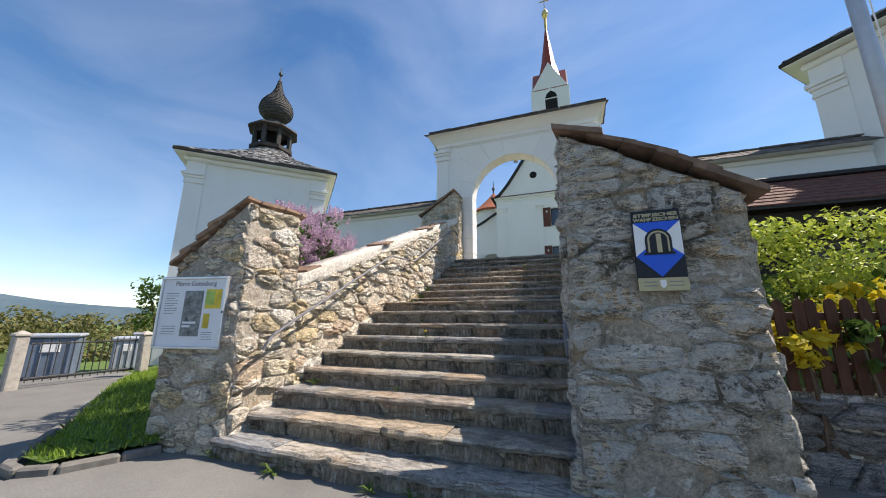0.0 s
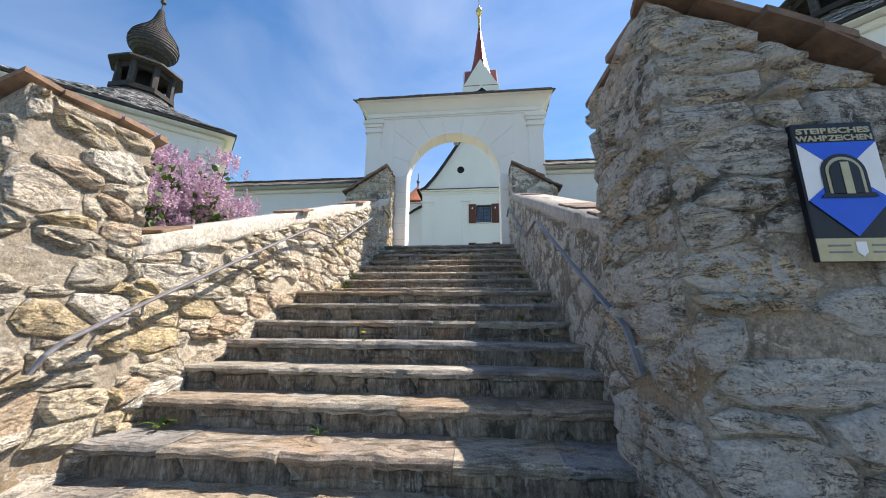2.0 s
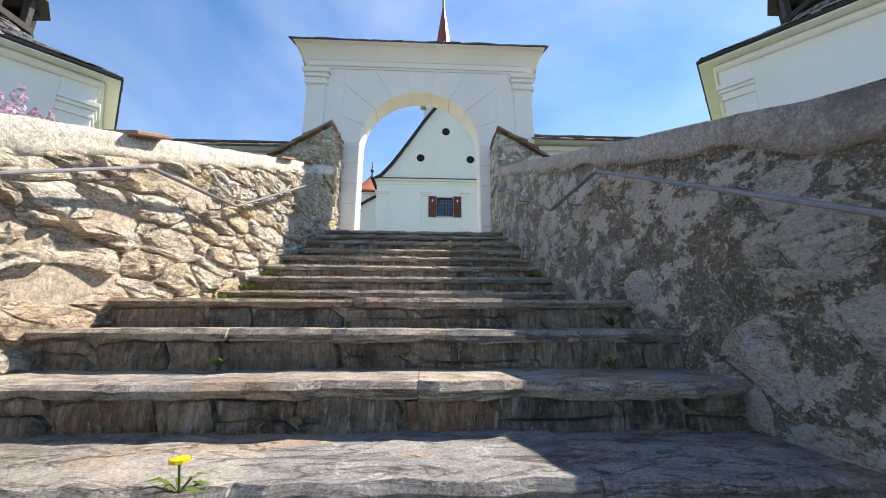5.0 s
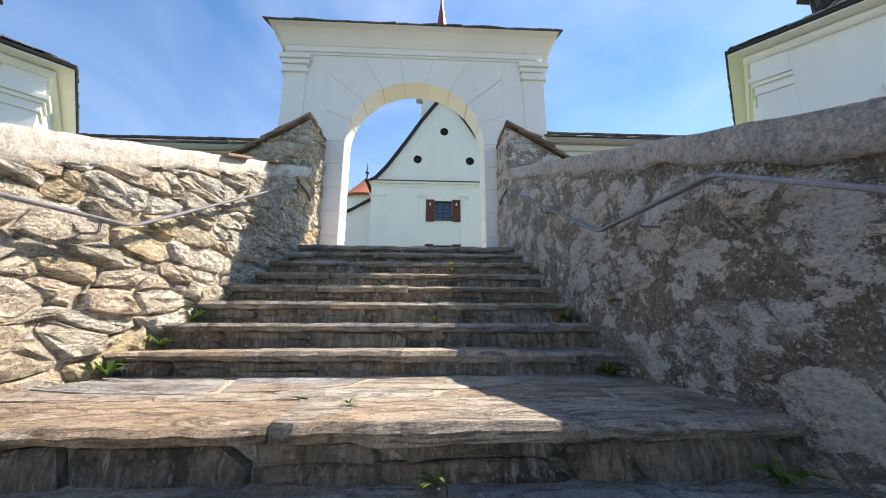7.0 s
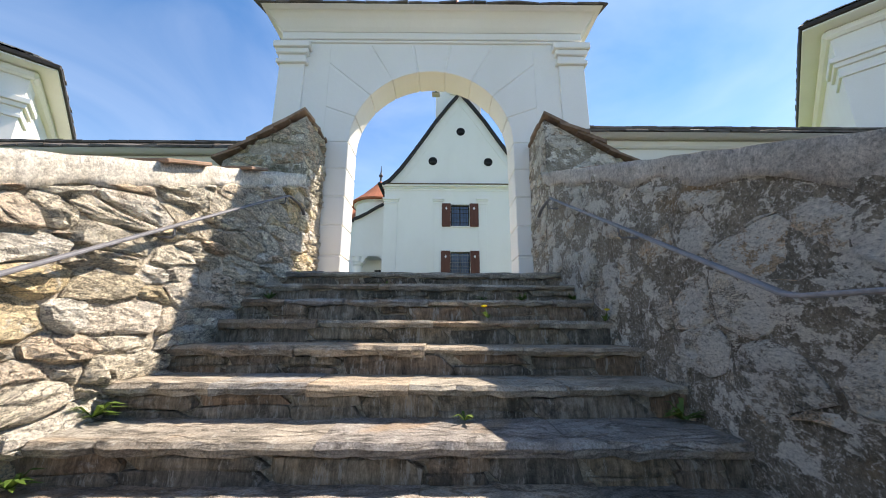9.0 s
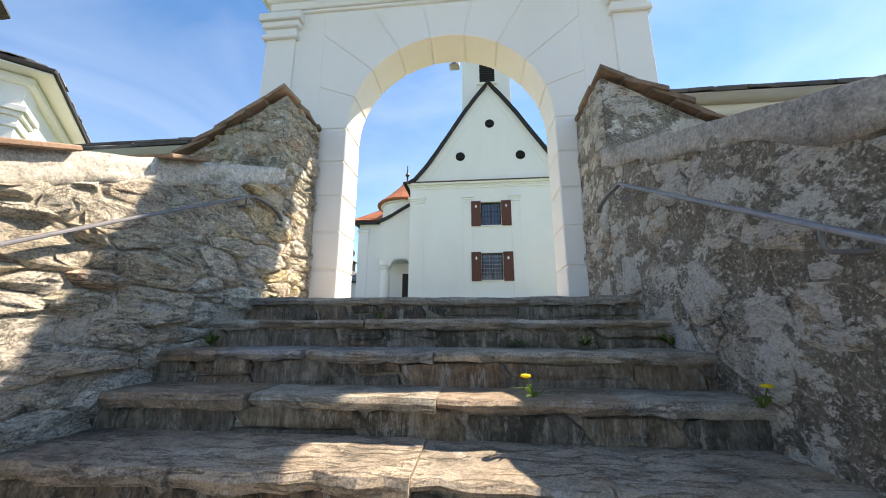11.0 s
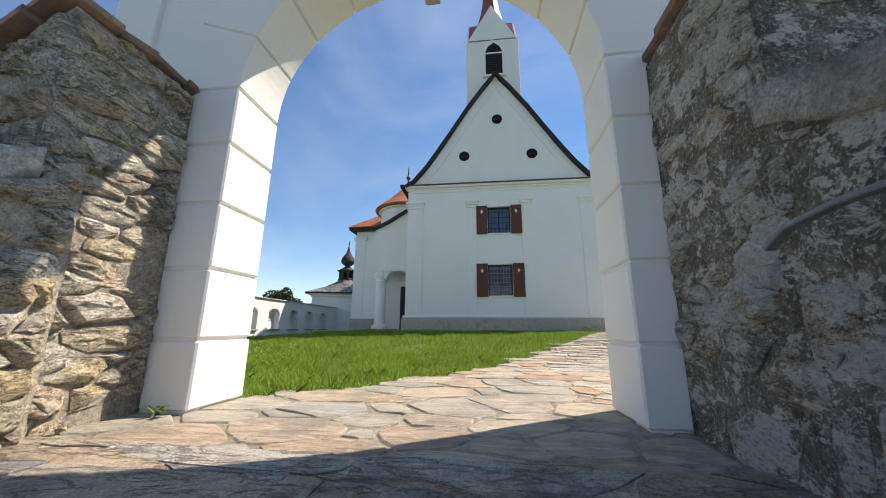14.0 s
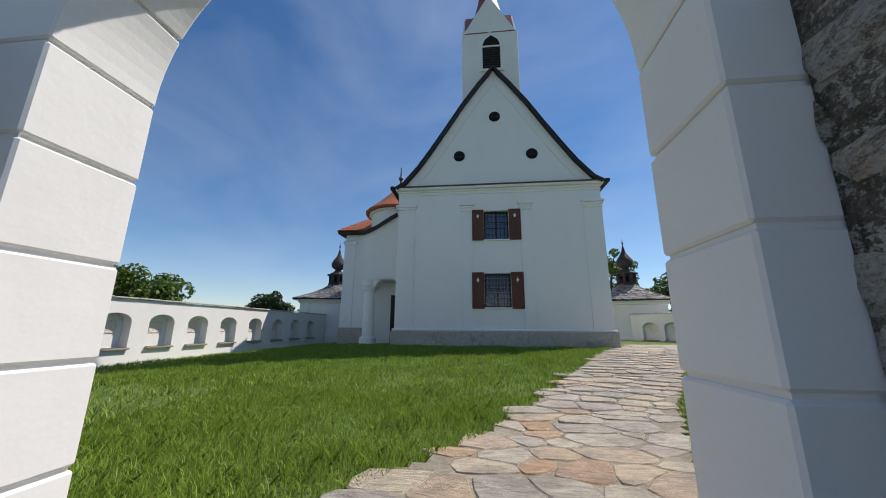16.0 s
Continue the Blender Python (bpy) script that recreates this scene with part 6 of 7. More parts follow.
def notice_board():
    a, b = Vector((-4.40, 2.585, 0)), Vector((-3.56, 2.745, 0))
    d = (b - a).normalized()
    w, h = (b - a).length, 0.79
    m = plane_at((a.x, a.y, 1.02), d, (0, 0, 1))
    e = thing("notice_board", (a.x, a.y, 1.02), "aluminium framed glazed notice board on the stone pillar", "notice board")
    bd = part("back_panel", plate(m, 0.02, w - 0.02, 0.02, h - 0.02, -0.05, 0.010), M_PAPER, e)
    for x0, x1, y0, y1 in ((0, w, 0, 0.028), (0, w, h - 0.028, h), (0, 0.028, 0.028, h - 0.028), (w - 0.028, w, 0.028, h - 0.028)):
        part("frame_bar", rbox(x0, x1, y0, y1, -0.05, 0.03, 0.005, m), M_ALU, e)
    lettering("heading", "Pfarre Gutenberg", 0.075, m @ Matrix.Translation((w * 0.52, h * 0.90, 0.012)), M_INK, bd)
    part("poster", plate(m, w * 0.38, w * 0.66, h * 0.17, h * 0.80, 0.010, 0.013), M_PHOTO, bd, "grey photo poster")
    part("leaflet", plate(m, w * 0.70, w * 0.93, h * 0.55, h * 0.82, 0.010, 0.013), M_LEAFLET, bd, "yellow leaflet")
    part("leaflet", plate(m, w * 0.70, w * 0.83, h * 0.60, h * 0.80, 0.013, 0.015), M_LEAFLET_G, bd, "green printed field")
    part("leaflet", plate(m, w * 0.70, w * 0.79, h * 0.28, h * 0.48, 0.010, 0.013), M_LEAFLET, bd, "small yellow leaflet")
    for k in range(9):
        part("text_line", plate(m, w * 0.09, w * (0.28 - 0.05 * (k % 3 == 2)), h * (0.76 - k * 0.035), h * (0.768 - k * 0.035), 0.010, 0.012), M_INK, bd)
    for k in range(4):
        part("text_line", plate(m, w * 0.09, w * 0.30, h * (0.30 - k * 0.035), h * (0.308 - k * 0.035), 0.010, 0.012), M_INK, bd)
        part("text_line", plate(m, w * 0.70, w * 0.86, h * (0.22 - k * 0.03), h * (0.227 - k * 0.03), 0.010, 0.012), M_INK, bd)
    part("text_line", plate(m, w * 0.40, w * 0.60, h * 0.34, h * 0.37, 0.013, 0.015), M_PAPER, bd)
    part("text_line", plate(m, w * 0.40, w * 0.52, h * 0.29, h * 0.32, 0.013, 0.015), M_PAPER, bd)
    part("lock", lathe([(0.012, 0.03), (0.012, 0.036)], 10), M_IRON, e).matrix_basis = m @ Matrix.Translation((w - 0.014, h * 0.5, 0))


notice_board()


def plaque():
    m = plane_at((0.455, 2.700, 1.535), (1, 0, 0), (0, 0, 1))
    w, h = 0.30, 0.575
    e = thing("plaque", (0.455, 2.70, 1.535), "blue and white enamel landmark plaque on the stone pillar", "sign")
    pl = part("plate", rbox(0, w, 0, h, -0.022, 0.008, 0.004, m), M_NAVY, e)
    z = 0.009
    def poly(name, pts, mat, lift, label=""):
        bm = bmesh.new()
        prism(bm, [(x * w, y * h) for x, y in pts], 0.0015, m @ Matrix.Translation((0, 0, lift)))
        return part(name, bm, mat, pl, label)
    poly("brass_strip", [(0, 0), (1, 0), (1, 0.155), (0, 0.155)], M_BRASS, z, "brass name strip")
    poly("white_field", [(0.02, 0.42), (0.98, 0.42), (0.98, 0.845), (0.02, 0.845)], M_WHITE, z, "white field")
    poly("blue_field", [(0.02, 0.845), (0.98, 0.845), (0.5, 0.62)], M_BLUE, z + 0.002, "blue field")
    poly("blue_field", [(0.02, 0.42), (0.5, 0.165), (0.98, 0.42), (0.66, 0.56), (0.34, 0.56)], M_BLUE, z + 0.002, "blue field")
    arch = [(0.5 - 0.27 * math.cos(math.pi * k / 12), 0.62 + 0.135 * math.sin(math.pi * k / 12)) for k in range(13)]
    poly("arch_outline", [(0.23, 0.46)] + arch + [(0.77, 0.46)], M_NAVY, z + 0.004)
    ring = [(0.5 - 0.22 * math.cos(math.pi * k / 12), 0.62 + 0.11 * math.sin(math.pi * k / 12)) for k in range(13)]
    poly("arch_inner", [(0.28, 0.46)] + ring + [(0.72, 0.46)], M_BRASS, z + 0.006)
    door = [(0.5 - 0.18 * math.cos(math.pi * k / 12), 0.62 + 0.088 * math.sin(math.pi * k / 12)) for k in range(13)]
    poly("arch_door", [(0.32, 0.46)] + door + [(0.68, 0.46)], M_NAVY, z + 0.008)
    poly("door_post", [(0.46, 0.46), (0.56, 0.46), (0.56, 0.69), (0.46, 0.69)], M_BRASS, z + 0.010)
    poly("arch_sill", [(0.17, 0.435), (0.83, 0.435), (0.80, 0.465), (0.20, 0.465)], M_NAVY, z + 0.008)
    poly("shield", [(0.44, 0.06), (0.5, 0.03), (0.56, 0.06), (0.56, 0.13), (0.44, 0.13)], M_WHITE, z + 0.002)
    for x0, x1, y in ((0.12, 0.38, 0.10), (0.12, 0.38, 0.055), (0.62, 0.90, 0.10), (0.62, 0.90, 0.055)):
        poly("text_line", [(x0, y), (x1, y), (x1, y + 0.012), (x0, y + 0.012)], M_INK, z + 0.002)
    lettering("lettering", "STEIRISCHES", 0.033, m @ Matrix.Translation((w * 0.5, h * 0.935, z)), M_BRASS, pl, 0.0012, w * 0.90)
    lettering("lettering", "WAHRZEICHEN", 0.033, m @ Matrix.Translation((w * 0.5, h * 0.878, z)), M_BRASS, pl, 0.0012, w * 0.93)


plaque()


# ---- garden right of the stairs ----
def garden_wall():
    w = thing("garden_wall", (1.2, 4.1, 0), "low dark dry-stone garden wall", "wall", kind="structure")
    m = plane_at((1.16, 4.08, -0.1), (1, 0, 0), (0, 0, 1))
    bm = bmesh.new()
    rough_face(bm, 0, 6.5, lambda u: 0, lambda u: 0.83, m, 0.08, 0.02, 4.4, 0.4)
    part("body", bm, M_MORTAR_R, w, smooth=True)
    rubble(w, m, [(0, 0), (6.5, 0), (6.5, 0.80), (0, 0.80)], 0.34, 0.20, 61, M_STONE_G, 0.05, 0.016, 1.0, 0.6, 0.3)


garden_wall()
fence = thing("picket_fence", (1.2, 4.1, 0.73), "brown wooden picket fence on the garden wall", "fence")
x = 1.24
f_rng = random.Random(8)
while x < 5.2:
    tilt = f_rng.uniform(-0.03, 0.03)
    m = Matrix.Translation((x, 4.10, 0.745)) @ Matrix.Rotation(tilt, 4, "Y")
    bm = bmesh.new()
    prism(bm, [(-0.04, 0), (0.04, 0), (0.04, 0.74), (0.028, 0.79), (0, 0.81), (-0.028, 0.79), (-0.04, 0.74)], 0.022, m @ XZ)
    part("picket", bm, M_OAK, fence)
    x += 0.117
for z in (0.92, 1.36):
    part("rail", rbox(1.2, 5.2, 4.125, 4.165, z, z + 0.07, 0.006), M_OAK, fence)


def bush(name, blobs, leaf, per, size, label, seed, extra=None, long=1.6, stems=5, base=None):
    rng = np.random.default_rng(seed)
    x = sum(b[0] for b in blobs) / len(blobs)
    y = sum(b[1] for b in blobs) / len(blobs)
    z = ground_z(x, y) if base is None else base
    e = thing(name, (x, y, z), label, "bush")
    for k in range(stems):
        b = blobs[(k * 3) % len(blobs)]
        part("stem", tube([(x + 0.1 * k - 0.2, y, z - 0.1), ((x + b[0]) / 2, (y + b[1]) / 2, (z + b[2]) / 2), (b[0], b[1], b[2])], [0.03, 0.022, 0.01], 5), M_BARK, e)
    C, N = clumps(rng, blobs, per, 0.6)
    under(leaf_mesh("foliage", C, N, rng.uniform(0.6, 1.3, len(C)) * size, leaf, rng, long=long), e)
    return e, rng


b_rng = np.random.default_rng(12)
bush("golden_shrub", [(x, 4.45 + b_rng.uniform(-0.15, 0.35), b_rng.uniform(1.2, 1.66), b_rng.uniform(0.12, 0.24)) for x in np.linspace(1.7, 4.6, 22)], M_LEAF_GOLD, 1500, 0.07, "golden-leaved shrub behind the picket fence", 13)
bush("golden_shrub", [(1.75 + b_rng.uniform(0, 0.75), 4.04 + b_rng.uniform(-0.06, 0.10), b_rng.uniform(0.98, 1.25), b_rng.uniform(0.05, 0.10)) for _ in range(9)], M_LEAF_GOLD, 3200, 0.075, "golden leaves growing through the picket fence", 14)
bush("green_shrub", [(2.42 + b_rng.uniform(-0.15, 0.35), 4.04 + b_rng.uniform(-0.06, 0.1), b_rng.uniform(0.98, 1.38), b_rng.uniform(0.06, 0.11)) for _ in range(9)], M_LEAF_MID, 2800, 0.065, "green leaves growing through the picket fence", 15)
bush("lime_shrub", [(2.75 + b_rng.normal(0, 0.50), 5.2 + b_rng.normal(0, 0.3), b_rng.uniform(1.35, 2.5) , b_rng.uniform(0.18, 0.34)) for _ in range(30)], M_LEAF_LIME, 2600, 0.038, "bright lime-green maple shrub", 16, long=2.2)
bush("green_shrub", [(x, 5.0 + b_rng.uniform(-0.2, 0.5), b_rng.uniform(0.9, 1.75), 0.35) for x in np.linspace(1.8, 5.0, 14)], M_LEAF_MID, 650, 0.07, "dense green shrub behind the fence", 17)


def shed():
    s = thing("garden_shed", (5.5, 8.6, 1.8), "dark wooden shed with brown tiled lean-to roof", "shed")
    part("back_wall", rbox(2.9, 9.0, 8.9, 9.0, 1.0, 4.2, 0.01), M_DARKWOOD, s)
    part("front_board", rbox(2.9, 9.0, 7.75, 7.80, 3.10, 3.34, 0.01), M_DARKWOOD, s)
    for x in (2.95, 4.9, 6.9, 8.9):
        part("post", rbox(x, x + 0.12, 7.74, 7.86, 1.0, 3.2, 0.01), M_DARKWOOD, s)
    for k in range(9):
        part("wall_board", rbox(4.4, 9.0, 8.60, 8.63, 1.2 + k * 0.22, 1.405 + k * 0.22, 0.008), M_BENCH_DARK, s)
    a, b = Vector((2.75, 7.5, 3.36)), Vector((2.75, 8.95, 4.28))
    bm = bmesh.new()
    q = [a, a + Vector((6.4, 0, 0)), b + Vector((6.4, 0, 0)), b]
    lo = [bm.verts.new(p) for p in q]
    hi = [bm.verts.new(p + Vector((0, 0, 0.05))) for p in q]
    bm.faces.new(lo)
    bm.faces.new(hi)
    for c in range(4):
        bm.faces.new((lo[c], lo[(c + 1) % 4], hi[(c + 1) % 4], hi[c]))
    part("roof_board", bm, M_DARKWOOD, s)
    verts, faces = [], []
    for row in range(8):
        for col in range(36):
            t0, t1 = row / 8, (row + 1.2) / 8
            x0 = 2.75 + (col + 0.5 * (row % 2)) * 0.175
            base = len(verts)
            for x, t, l in ((x0, t0, 0.085), (x0 + 0.168, t0, 0.085), (x0 + 0.168, min(1, t1), 0.06), (x0, min(1, t1), 0.06)):
                p = a * (1 - t) + b * t
                verts.append((x, p.y, p.z + l))
            for q4 in range(4):
                vx = verts[base + q4]
                verts.append((vx[0], vx[1], vx[2] - 0.025))
            faces += [(base, base + 1, base + 2, base + 3), (base, base + 4, base + 5, base + 1), (base + 1, base + 5, base + 6, base + 2), (base, base + 3, base + 7, base + 4)]
    tagged(under(mesh_object("roof_tiles", verts, faces, M_SHEDTILE), s), "brown clay roof tiles", kind="stuff")
    part("ridge_flashing", rbox(2.7, 9.1, 8.85, 9.05, 4.33, 4.43, 0.02), M_TRIM, s)


M_BENCH_DARK = plain("grey_weathered_board", (0.10, 0.095, 0.09), 0.8, vary=0.4)
shed()

pole = thing("flagpole", (2.36, 3.32, 0.0), "tall pale grey metal flagpole", "flagpole")
part("shaft", lathe([(0.058, 0.1), (0.050, 4.0), (0.040, 9.0)], 14, (2.36, 3.32, 0.0)), M_GREYMETAL, pole, smooth=True)
part("foot", rbox(2.24, 2.48, 3.20, 3.44, -0.1, 0.12, 0.02), M_CONCRETE, pole)
part("halyard", tube([(2.43, 3.30, 0.9), (2.425, 3.30, 8.8)], 0.005, 4), M_WHITE, pole)


# ---- lilac over the left wall ----
l_rng = np.random.default_rng(31)
lilac_blobs = [(-4.55 + l_rng.uniform(-0.55, 0.55), l_rng.uniform(4.0, 5.75), 0, l_rng.uniform(0.16, 0.30)) for _ in range(52)]
lilac_blobs = [(x, y, l_rng.uniform(2.0, 3.08 + 0.25 * math.sin(y * 4)), r) for x, y, z, r in lilac_blobs]
lilac, _ = bush("lilac_bush", lilac_blobs, M_LEAF_MID, 520, 0.065, "lilac bush in full pink-mauve bloom above the stair wall", 32)
C, N = [], []
for x, y, z, r in lilac_blobs:
    for _ in range(22):
        d = l_rng.normal(0, 1, 3)
        d /= np.linalg.norm(d)
        d[2] = abs(d[2]) * 0.8
        tip = np.array([x, y, z]) + d * r * 1.1
        ax = d * 0.4 + np.array([0, 0, 0.9])
        ax /= np.linalg.norm(ax)
        k = 46
        t = l_rng.random(k)
        rad = 0.048 * (1 - 0.8 * t)
        o = l_rng.normal(0, 1, (k, 3))
        o /= np.linalg.norm(o, axis=1)[:, None]
        C.append(tip + ax * (t[:, None] * 0.17) + o * rad[:, None])
        N.append(o)
C, N = np.concatenate(C), np.concatenate(N)
tagged(under(leaf_mesh("blossom", C, N, l_rng.uniform(0.018, 0.030, len(C)), M_LILAC, l_rng, long=1.0), lilac), "pink-mauve blossom panicles")


# ---- yard gate, bins and hedge along the drive ----
def gate_post(x, y, h, lean, label):
    e = thing("gate_post", (x, y, 0), label, "gate post", "yard gate posts")
    m = Matrix.Translation((x, y, 0)) @ Matrix.Rotation(lean, 4, "X")
    part("shaft", rbox(-0.10, 0.10, -0.10, 0.10, -0.3, h, 0.02, m), M_CONCRETE, e)
    bm = bmesh.new()
    prof = [(0.12, h), (0.12, h + 0.03), (0.02, h + 0.10)]
    rings = [[bm.verts.new(m @ Vector((sx * r, sy * r, z))) for sx, sy in ((-1, -1), (1, -1), (1, 1), (-1, 1))] for r, z in prof]
    for p, q in zip(rings, rings[1:]):
        for i in range(4):
            bm.faces.new((p[i], p[(i + 1) % 4], q[(i + 1) % 4], q[i]))
    bm.faces.new(rings[0][::-1])
    bm.faces.new(rings[-1])
    part("cap", bm, M_CONCRETE, e)


gate_post(-10.15, 3.62, 1.02, 0.0, "square concrete gate post beside the drive")
gate_post(-10.0, 5.72, 0.98, 0.03, "square concrete gate post at the verge")
yg = thing("yard_gate", (-10.1, 4.6, 0.1), "closed dark iron bar gate across the yard drive", "gate")
for z in (0.18, 0.84):
    part("rail", rbox(-10.12, -10.08, 3.76, 5.58, z, z + 0.035, 0.004), M_IRON, yg)
for k in range(15):
    y = 3.80 + 1.74 * k / 14
    part("bar", tube([(-10.1, y, 0.12), (-10.1, y, 0.95)], 0.010, 5), M_IRON, yg)
M_BIN = plain("blue_grey_bin", (0.13, 0.17, 0.23), 0.5, vary=0.2, scale=3)
M_BIN2 = plain("pale_grey_bin", (0.34, 0.37, 0.41), 0.55, vary=0.2, scale=3)


def container(x, y, w, h, turn, mat, label):
    e = thing("recycling_container", (x, y, -0.16), label, "container", "recycling containers")
    m = Matrix.Translation((x, y, -0.16)) @ Matrix.Rotation(turn, 4, "Z")
    body = part("body", rbox(-w / 2, w / 2, -0.5, 0.5, 0.08, h, 0.04, m), mat, e)
    part("lid", rbox(-w / 2 - 0.04, w / 2 + 0.04, -0.55, 0.55, h, h + 0.09, 0.03, m), M_BIN2, e)
    for k in range(4):
        xx = -w / 2 + w * (k + 0.5) / 4
        part("rib", rbox(xx - 0.02, xx + 0.02, -0.53, -0.5, 0.15, h - 0.1, 0.006, m), mat, body)
    part("flap", rbox(-w * 0.15, w * 0.2, -0.53, -0.5, h * 0.66, h * 0.88, 0.006, m), M_WHITE, body)
    part("plinth", rbox(-w / 2 + 0.05, w / 2 - 0.05, -0.45, 0.45, -0.2, 0.08, 0.01, m), M_IRON, e)


container(-12.9, 5.25, 1.0, 1.05, radians(58), M_BIN, "blue-grey steel recycling container")
container(-12.9, 6.9, 0.62, 0.92, radians(58), M_BIN2, "pale grey ribbed recycling container")
container(-14.4, 8.3, 0.8, 1.0, radians(58), M_BIN2, "pale grey ribbed recycling container")
h_rng = np.random.default_rng(3)
bush("hedge", [(-11.3 + h_rng.uniform(-0.3, 0.3), 2.2 + 0.09 * k + h_rng.uniform(-0.1, 0.1), h_rng.uniform(0.2, 0.85), 0.38) for k in range(14)], M_LEAF_MID, 420, 0.06, "clipped green hedge beside the drive", 41, base=0.0)

# ---- trees and distance ----
tree("tree", (-21.5, 28.0, -1.0), 8.8, 2.7, 2.2, M_LEAF, "broad green tree in spring leaf behind the arcade wall", 51, 300, 0.17, 60)
tree("dark_tree", (-22.5, 42.0, -2.0), 9.6, 2.9, 2.2, M_LEAF_DARK, "dark evergreen tree behind the arcade wall", 52, 320, 0.16, 60)
tree("tree", (11.0, 44.0, -1.0), 13.2, 3.2, 3.8, M_LEAF, "green tree behind the far chapel", 53, 260, 0.18, 60)
tree("tree", (15.5, 41.0, -1.0), 10.6, 2.8, 3.2, M_LEAF_MID, "leafy tree behind the east wall", 54, 260, 0.18, 50)
tree("young_tree", (-31, 18.2, -3.0), 8.2, 2.0, 2.6, M_LEAF, "light young tree in first leaf", 55, 60, 0.20, 46, blob=0.6)

w_rng = np.random.default_rng(71)
blobs = []
for _ in range(900):
    a = w_rng.uniform(-math.pi, math.pi)
    d = w_rng.uniform(62, 120)
    x, y = -d * math.sin(a), d * math.cos(a)
    blobs.append((x, y, ground_z(x, y) + w_rng.uniform(1.0, 5.0) + (d - 62) * 0.045, w_rng.uniform(1.6, 3.2)))
C, N = clumps(w_rng, blobs, 26, 0.5)
wood = leaf_mesh("far_woods", C, N, w_rng.uniform(0.3, 0.6, len(C)), M_BRUSH, w_rng)
tagged(wood, "olive-brown spring brushwood on the far slope", "woods", kind="stuff")
C, N = clumps(w_rng, [(-46 + w_rng.normal(0, 5), 30 + w_rng.normal(0, 5), -3.6 + w_rng.uniform(0, 3.2), w_rng.uniform(0.8, 1.5)) for _ in range(40)], 70, 0.5)
tagged(leaf_mesh("near_scrub", C, N, w_rng.uniform(0.2, 0.35, len(C)), M_BRUSH, w_rng), "olive-green scrub below the church hill", "woods", kind="stuff")


def hills():
    n = Nodes("haze_tinted_hill", 1.0)
    # distance haze is painted in: the woods' colour itself is turned blue
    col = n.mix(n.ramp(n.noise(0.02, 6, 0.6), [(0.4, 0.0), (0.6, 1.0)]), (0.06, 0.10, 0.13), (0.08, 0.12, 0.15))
    mat = n.finish(col)
    verts, faces = [], []
    k = 180
    for i in range(k + 1):
        a = 2 * math.pi * i / k
        d = 850
        h = 18 + 26 * max(0.0, noise.noise(Vector((math.cos(a) * 1.5, math.sin(a) * 1.5, 3.0)))) + 38 * math.exp(-((a - math.radians(170)) / 0.22) ** 2)
        x, y = d * math.cos(a), d * math.sin(a)
        verts += [(x, y, -12), (x * 1.03, y * 1.03, h * 0.7), (x * 1.08, y * 1.08, h)]
        if i:
            b = (i - 1) * 3
            faces += [(b, b + 3, b + 4, b + 1), (b + 1, b + 4, b + 5, b + 2)]
    tagged(mesh_object("backdrop_hills", verts, faces, mat, True), "wooded hills on the horizon, tinted blue for haze", "hills", kind="structure")


hills()


# ---- weeds in the joints of the steps ----
def weed(x, y, z, size, n, seed, flower=None, label="small green weed growing in a stair joint"):
    rng = np.random.default_rng(seed)
    e = thing("weed", (x, y, z), label, "plant", "weeds in the stairs")
    verts, faces = [], []
    for k in range(n):
        a = rng.uniform(0, 2 * np.pi)
        L = size * rng.uniform(0.6, 1.2)
        w = L * rng.uniform(0.12, 0.25)
        d = Vector((math.cos(a), math.sin(a) * 0.7 - 0.2, 0))
        s = Vector((-d.y, d.x, 0)).normalized() * w * 0.5
        up = rng.uniform(0.25, 1.1)
        o = Vector((x, y, z))
        b = len(verts)
        m1, tip = o + d * L * 0.5 + Vector((0, 0, L * 0.5 * up)), o + d * L + Vector((0, 0, L * 0.45 * up))
        verts += [o - s * 0.3, o + s * 0.3, m1 + s, tip, m1 - s]
        faces += [(b, b + 1, b + 2, b + 4), (b + 4, b + 2, b + 3)]
    under(mesh_object("leaves", verts, faces, M_LEAF), e)
    if flower:
        for k in range(flower):
            c = Vector((x + rng.uniform(-0.04, 0.06), y - 0.03, z + size * rng.uniform(0.6, 0.95)))
            part("stalk", tube([(x, y, z), tuple(c)], 0.003, 4), M_LEAF, e)
            part("flower", lathe([(0.006, -0.004), (0.024, 0.002), (0.022, 0.010), (0.008, 0.014)], 9, tuple(c)), M_YELLOW, e, "yellow dandelion flower")


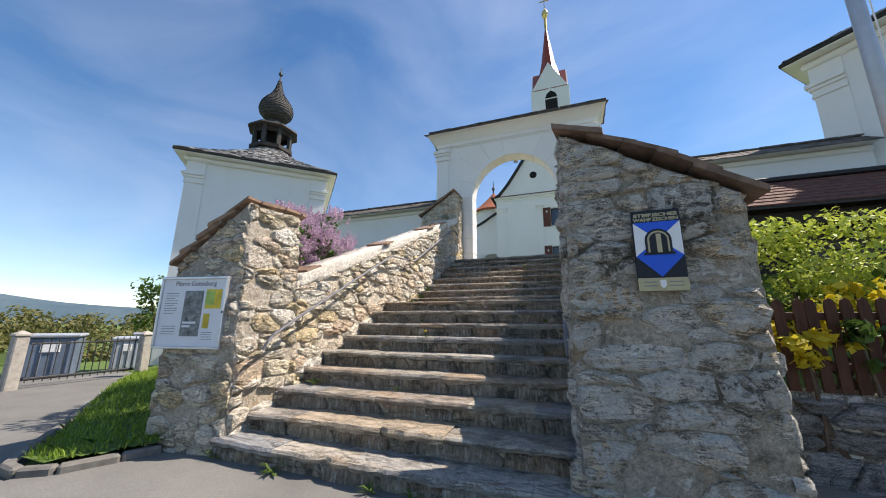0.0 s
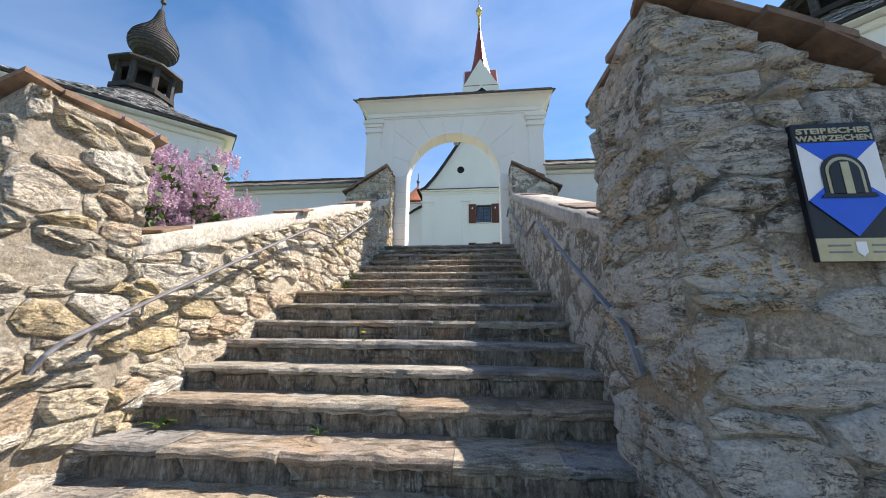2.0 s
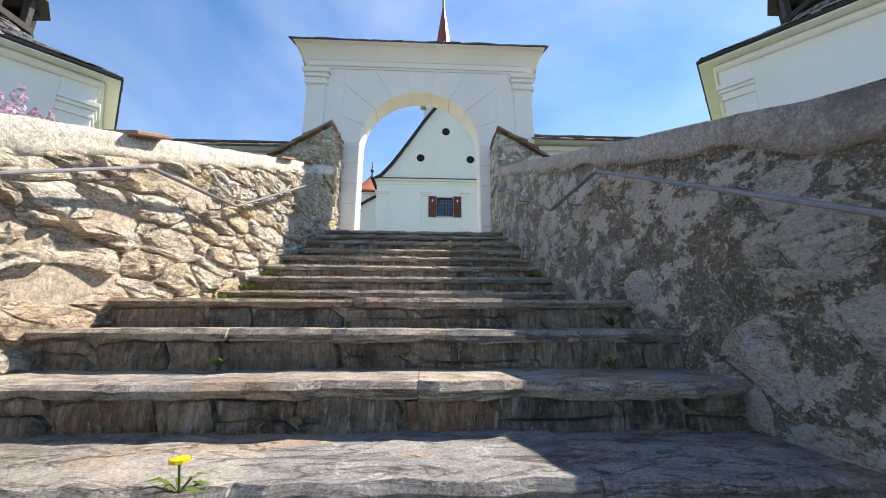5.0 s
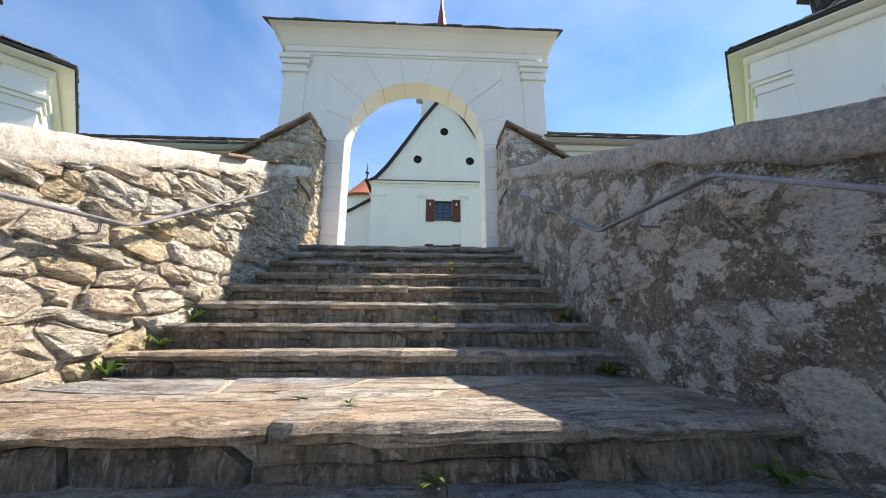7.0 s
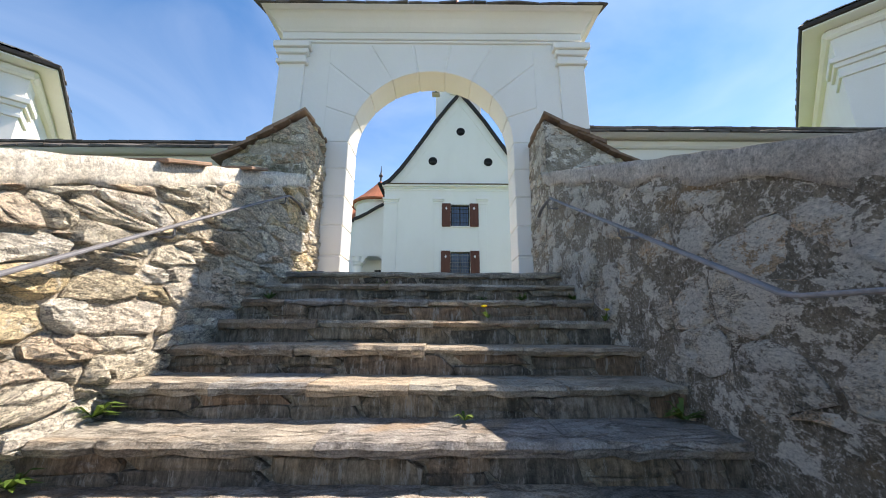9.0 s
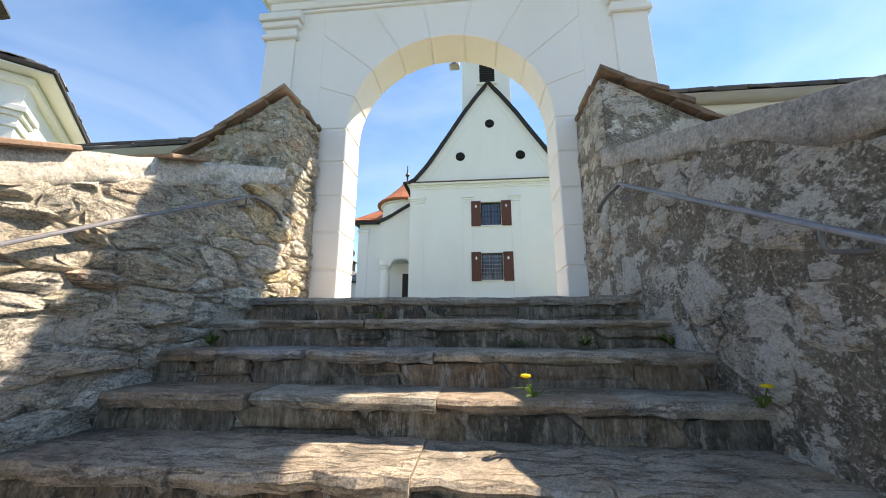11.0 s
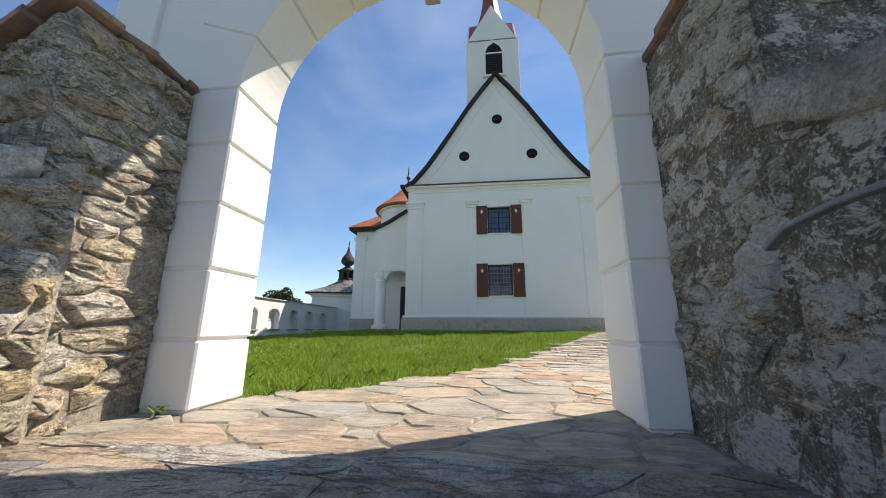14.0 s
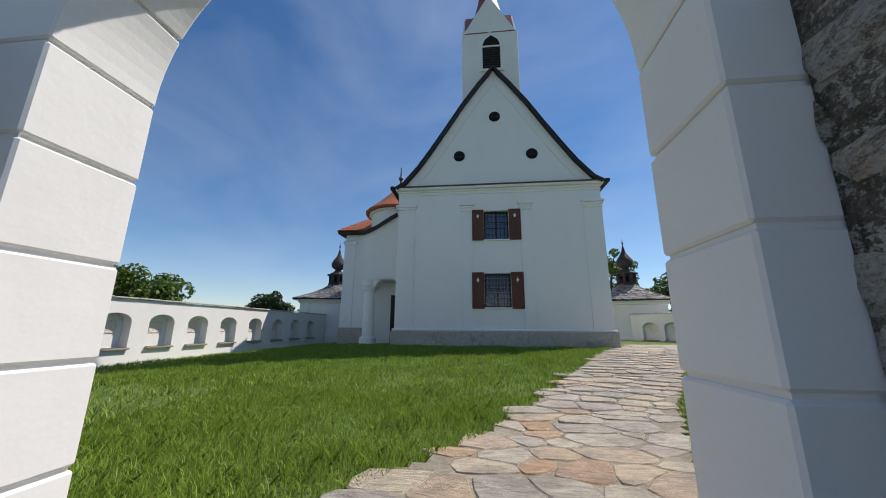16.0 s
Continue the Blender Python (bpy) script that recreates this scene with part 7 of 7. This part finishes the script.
WEEDS = [(-0.93, 8.30, 2.60, 0.10, 16, 1), (0.02, 8.28, 2.58, 0.10, 10, 1), (-3.18, 7.45, 2.05, 0.16, 26, 0), (-3.12, 7.08, 1.86, 0.14, 20, 0), (-3.15, 6.72, 1.72, 0.16, 22, 0), (0.0, 7.46, 2.05, 0.17, 18, 0), (-0.05, 6.74, 1.71, 0.15, 26, 0),
         (-1.18, 7.46, 2.04, 0.10, 14, 0), (-1.9, 4.47, 1.12, 0.09, 14, 1), (-3.08, 3.70, 0.56, 0.13, 18, 0), (-2.55, 2.62, 0.02, 0.14, 20, 0), (-1.55, 2.62, 0.02, 0.10, 16, 0), (-1.2, 2.63, 0.02, 0.10, 16, 0), (-1.9, 3.68, 0.56, 0.08, 12, 0),
         (-2.3, 5.27, 1.33, 0.10, 18, 0), (-1.2, 5.66, 1.53, 0.08, 14, 0), (-0.35, 5.22, 1.33, 0.10, 16, 0), (-0.1, 5.62, 1.53, 0.12, 18, 0), (-1.95, 9.32, 2.97, 0.10, 18, 0), (0.05, 9.0, 2.80, 0.12, 18, 0), (-3.10, 9.70, 3.15, 0.10, 22, 0), (-2.98, 10.5, 3.14, 0.12, 18, 0),
         (-0.9, 8.95, 2.79, 0.11, 20, 0), (-0.5, 8.94, 2.79, 0.12, 20, 0), (-3.05, 8.92, 2.79, 0.15, 20, 0), (-1.55, 5.95, 1.71, 0.05, 10, 0), (-2.0, 6.74, 1.71, 0.05, 10, 0), (-3.36, 2.70, 0.02, 0.12, 20, 0), (0.35, 2.62, 0.02, 0.10, 14, 0), (1.3, 12.3, 3.12, 0.10, 20, 0)]
for i, (x, y, z, size, n, fl) in enumerate(WEEDS):
    weed(x, y, z, size, n, 900 + i, fl, "small weed with a yellow dandelion flower" if fl else "small green weed growing in a stair joint")

# ---- lamp under the arch ----
lamp = thing("arch_lamp", (-1.45, 11.1, 6.80), "small grey lamp fixed under the arch crown", "lamp")
part("housing", rbox(-1.52, -1.36, 11.13, 11.25, 6.825, 6.880, 0.015), M_GREYMETAL, lamp)
part("bracket", rbox(-1.46, -1.42, 11.11, 11.16, 6.86, 6.93, 0.005), M_IRON, lamp)


# ---- flagstones ----
paving = thing("paving", (-1.5, 11.5, 3.1), "irregular sandy-grey flagstone path through the gate", "path", kind="structure")
p_rng = random.Random(17)
for poly in cells([(-3.6, 10.02), (8.6, 10.02), (8.6, 26.6), (-3.6, 26.6)], 0.44, 0.31, p_rng, 0.9, 0.9):
    cx, cy = sum(p[0] for p in poly) / len(poly), sum(p[1] for p in poly) / len(poly)
    if not inside_poly(cx, cy, PATH):
        continue
    z = yard_z(cx, cy)
    g = 0.022 if cy < 12.3 else 0.014
    stone("flagstone", poly, Matrix.Translation((0, 0, z + 0.008)), 0.022, 0.02, g * p_rng.uniform(0.25, 0.9), p_rng, M_PAVE, paving, 0.05, 0.014, True)
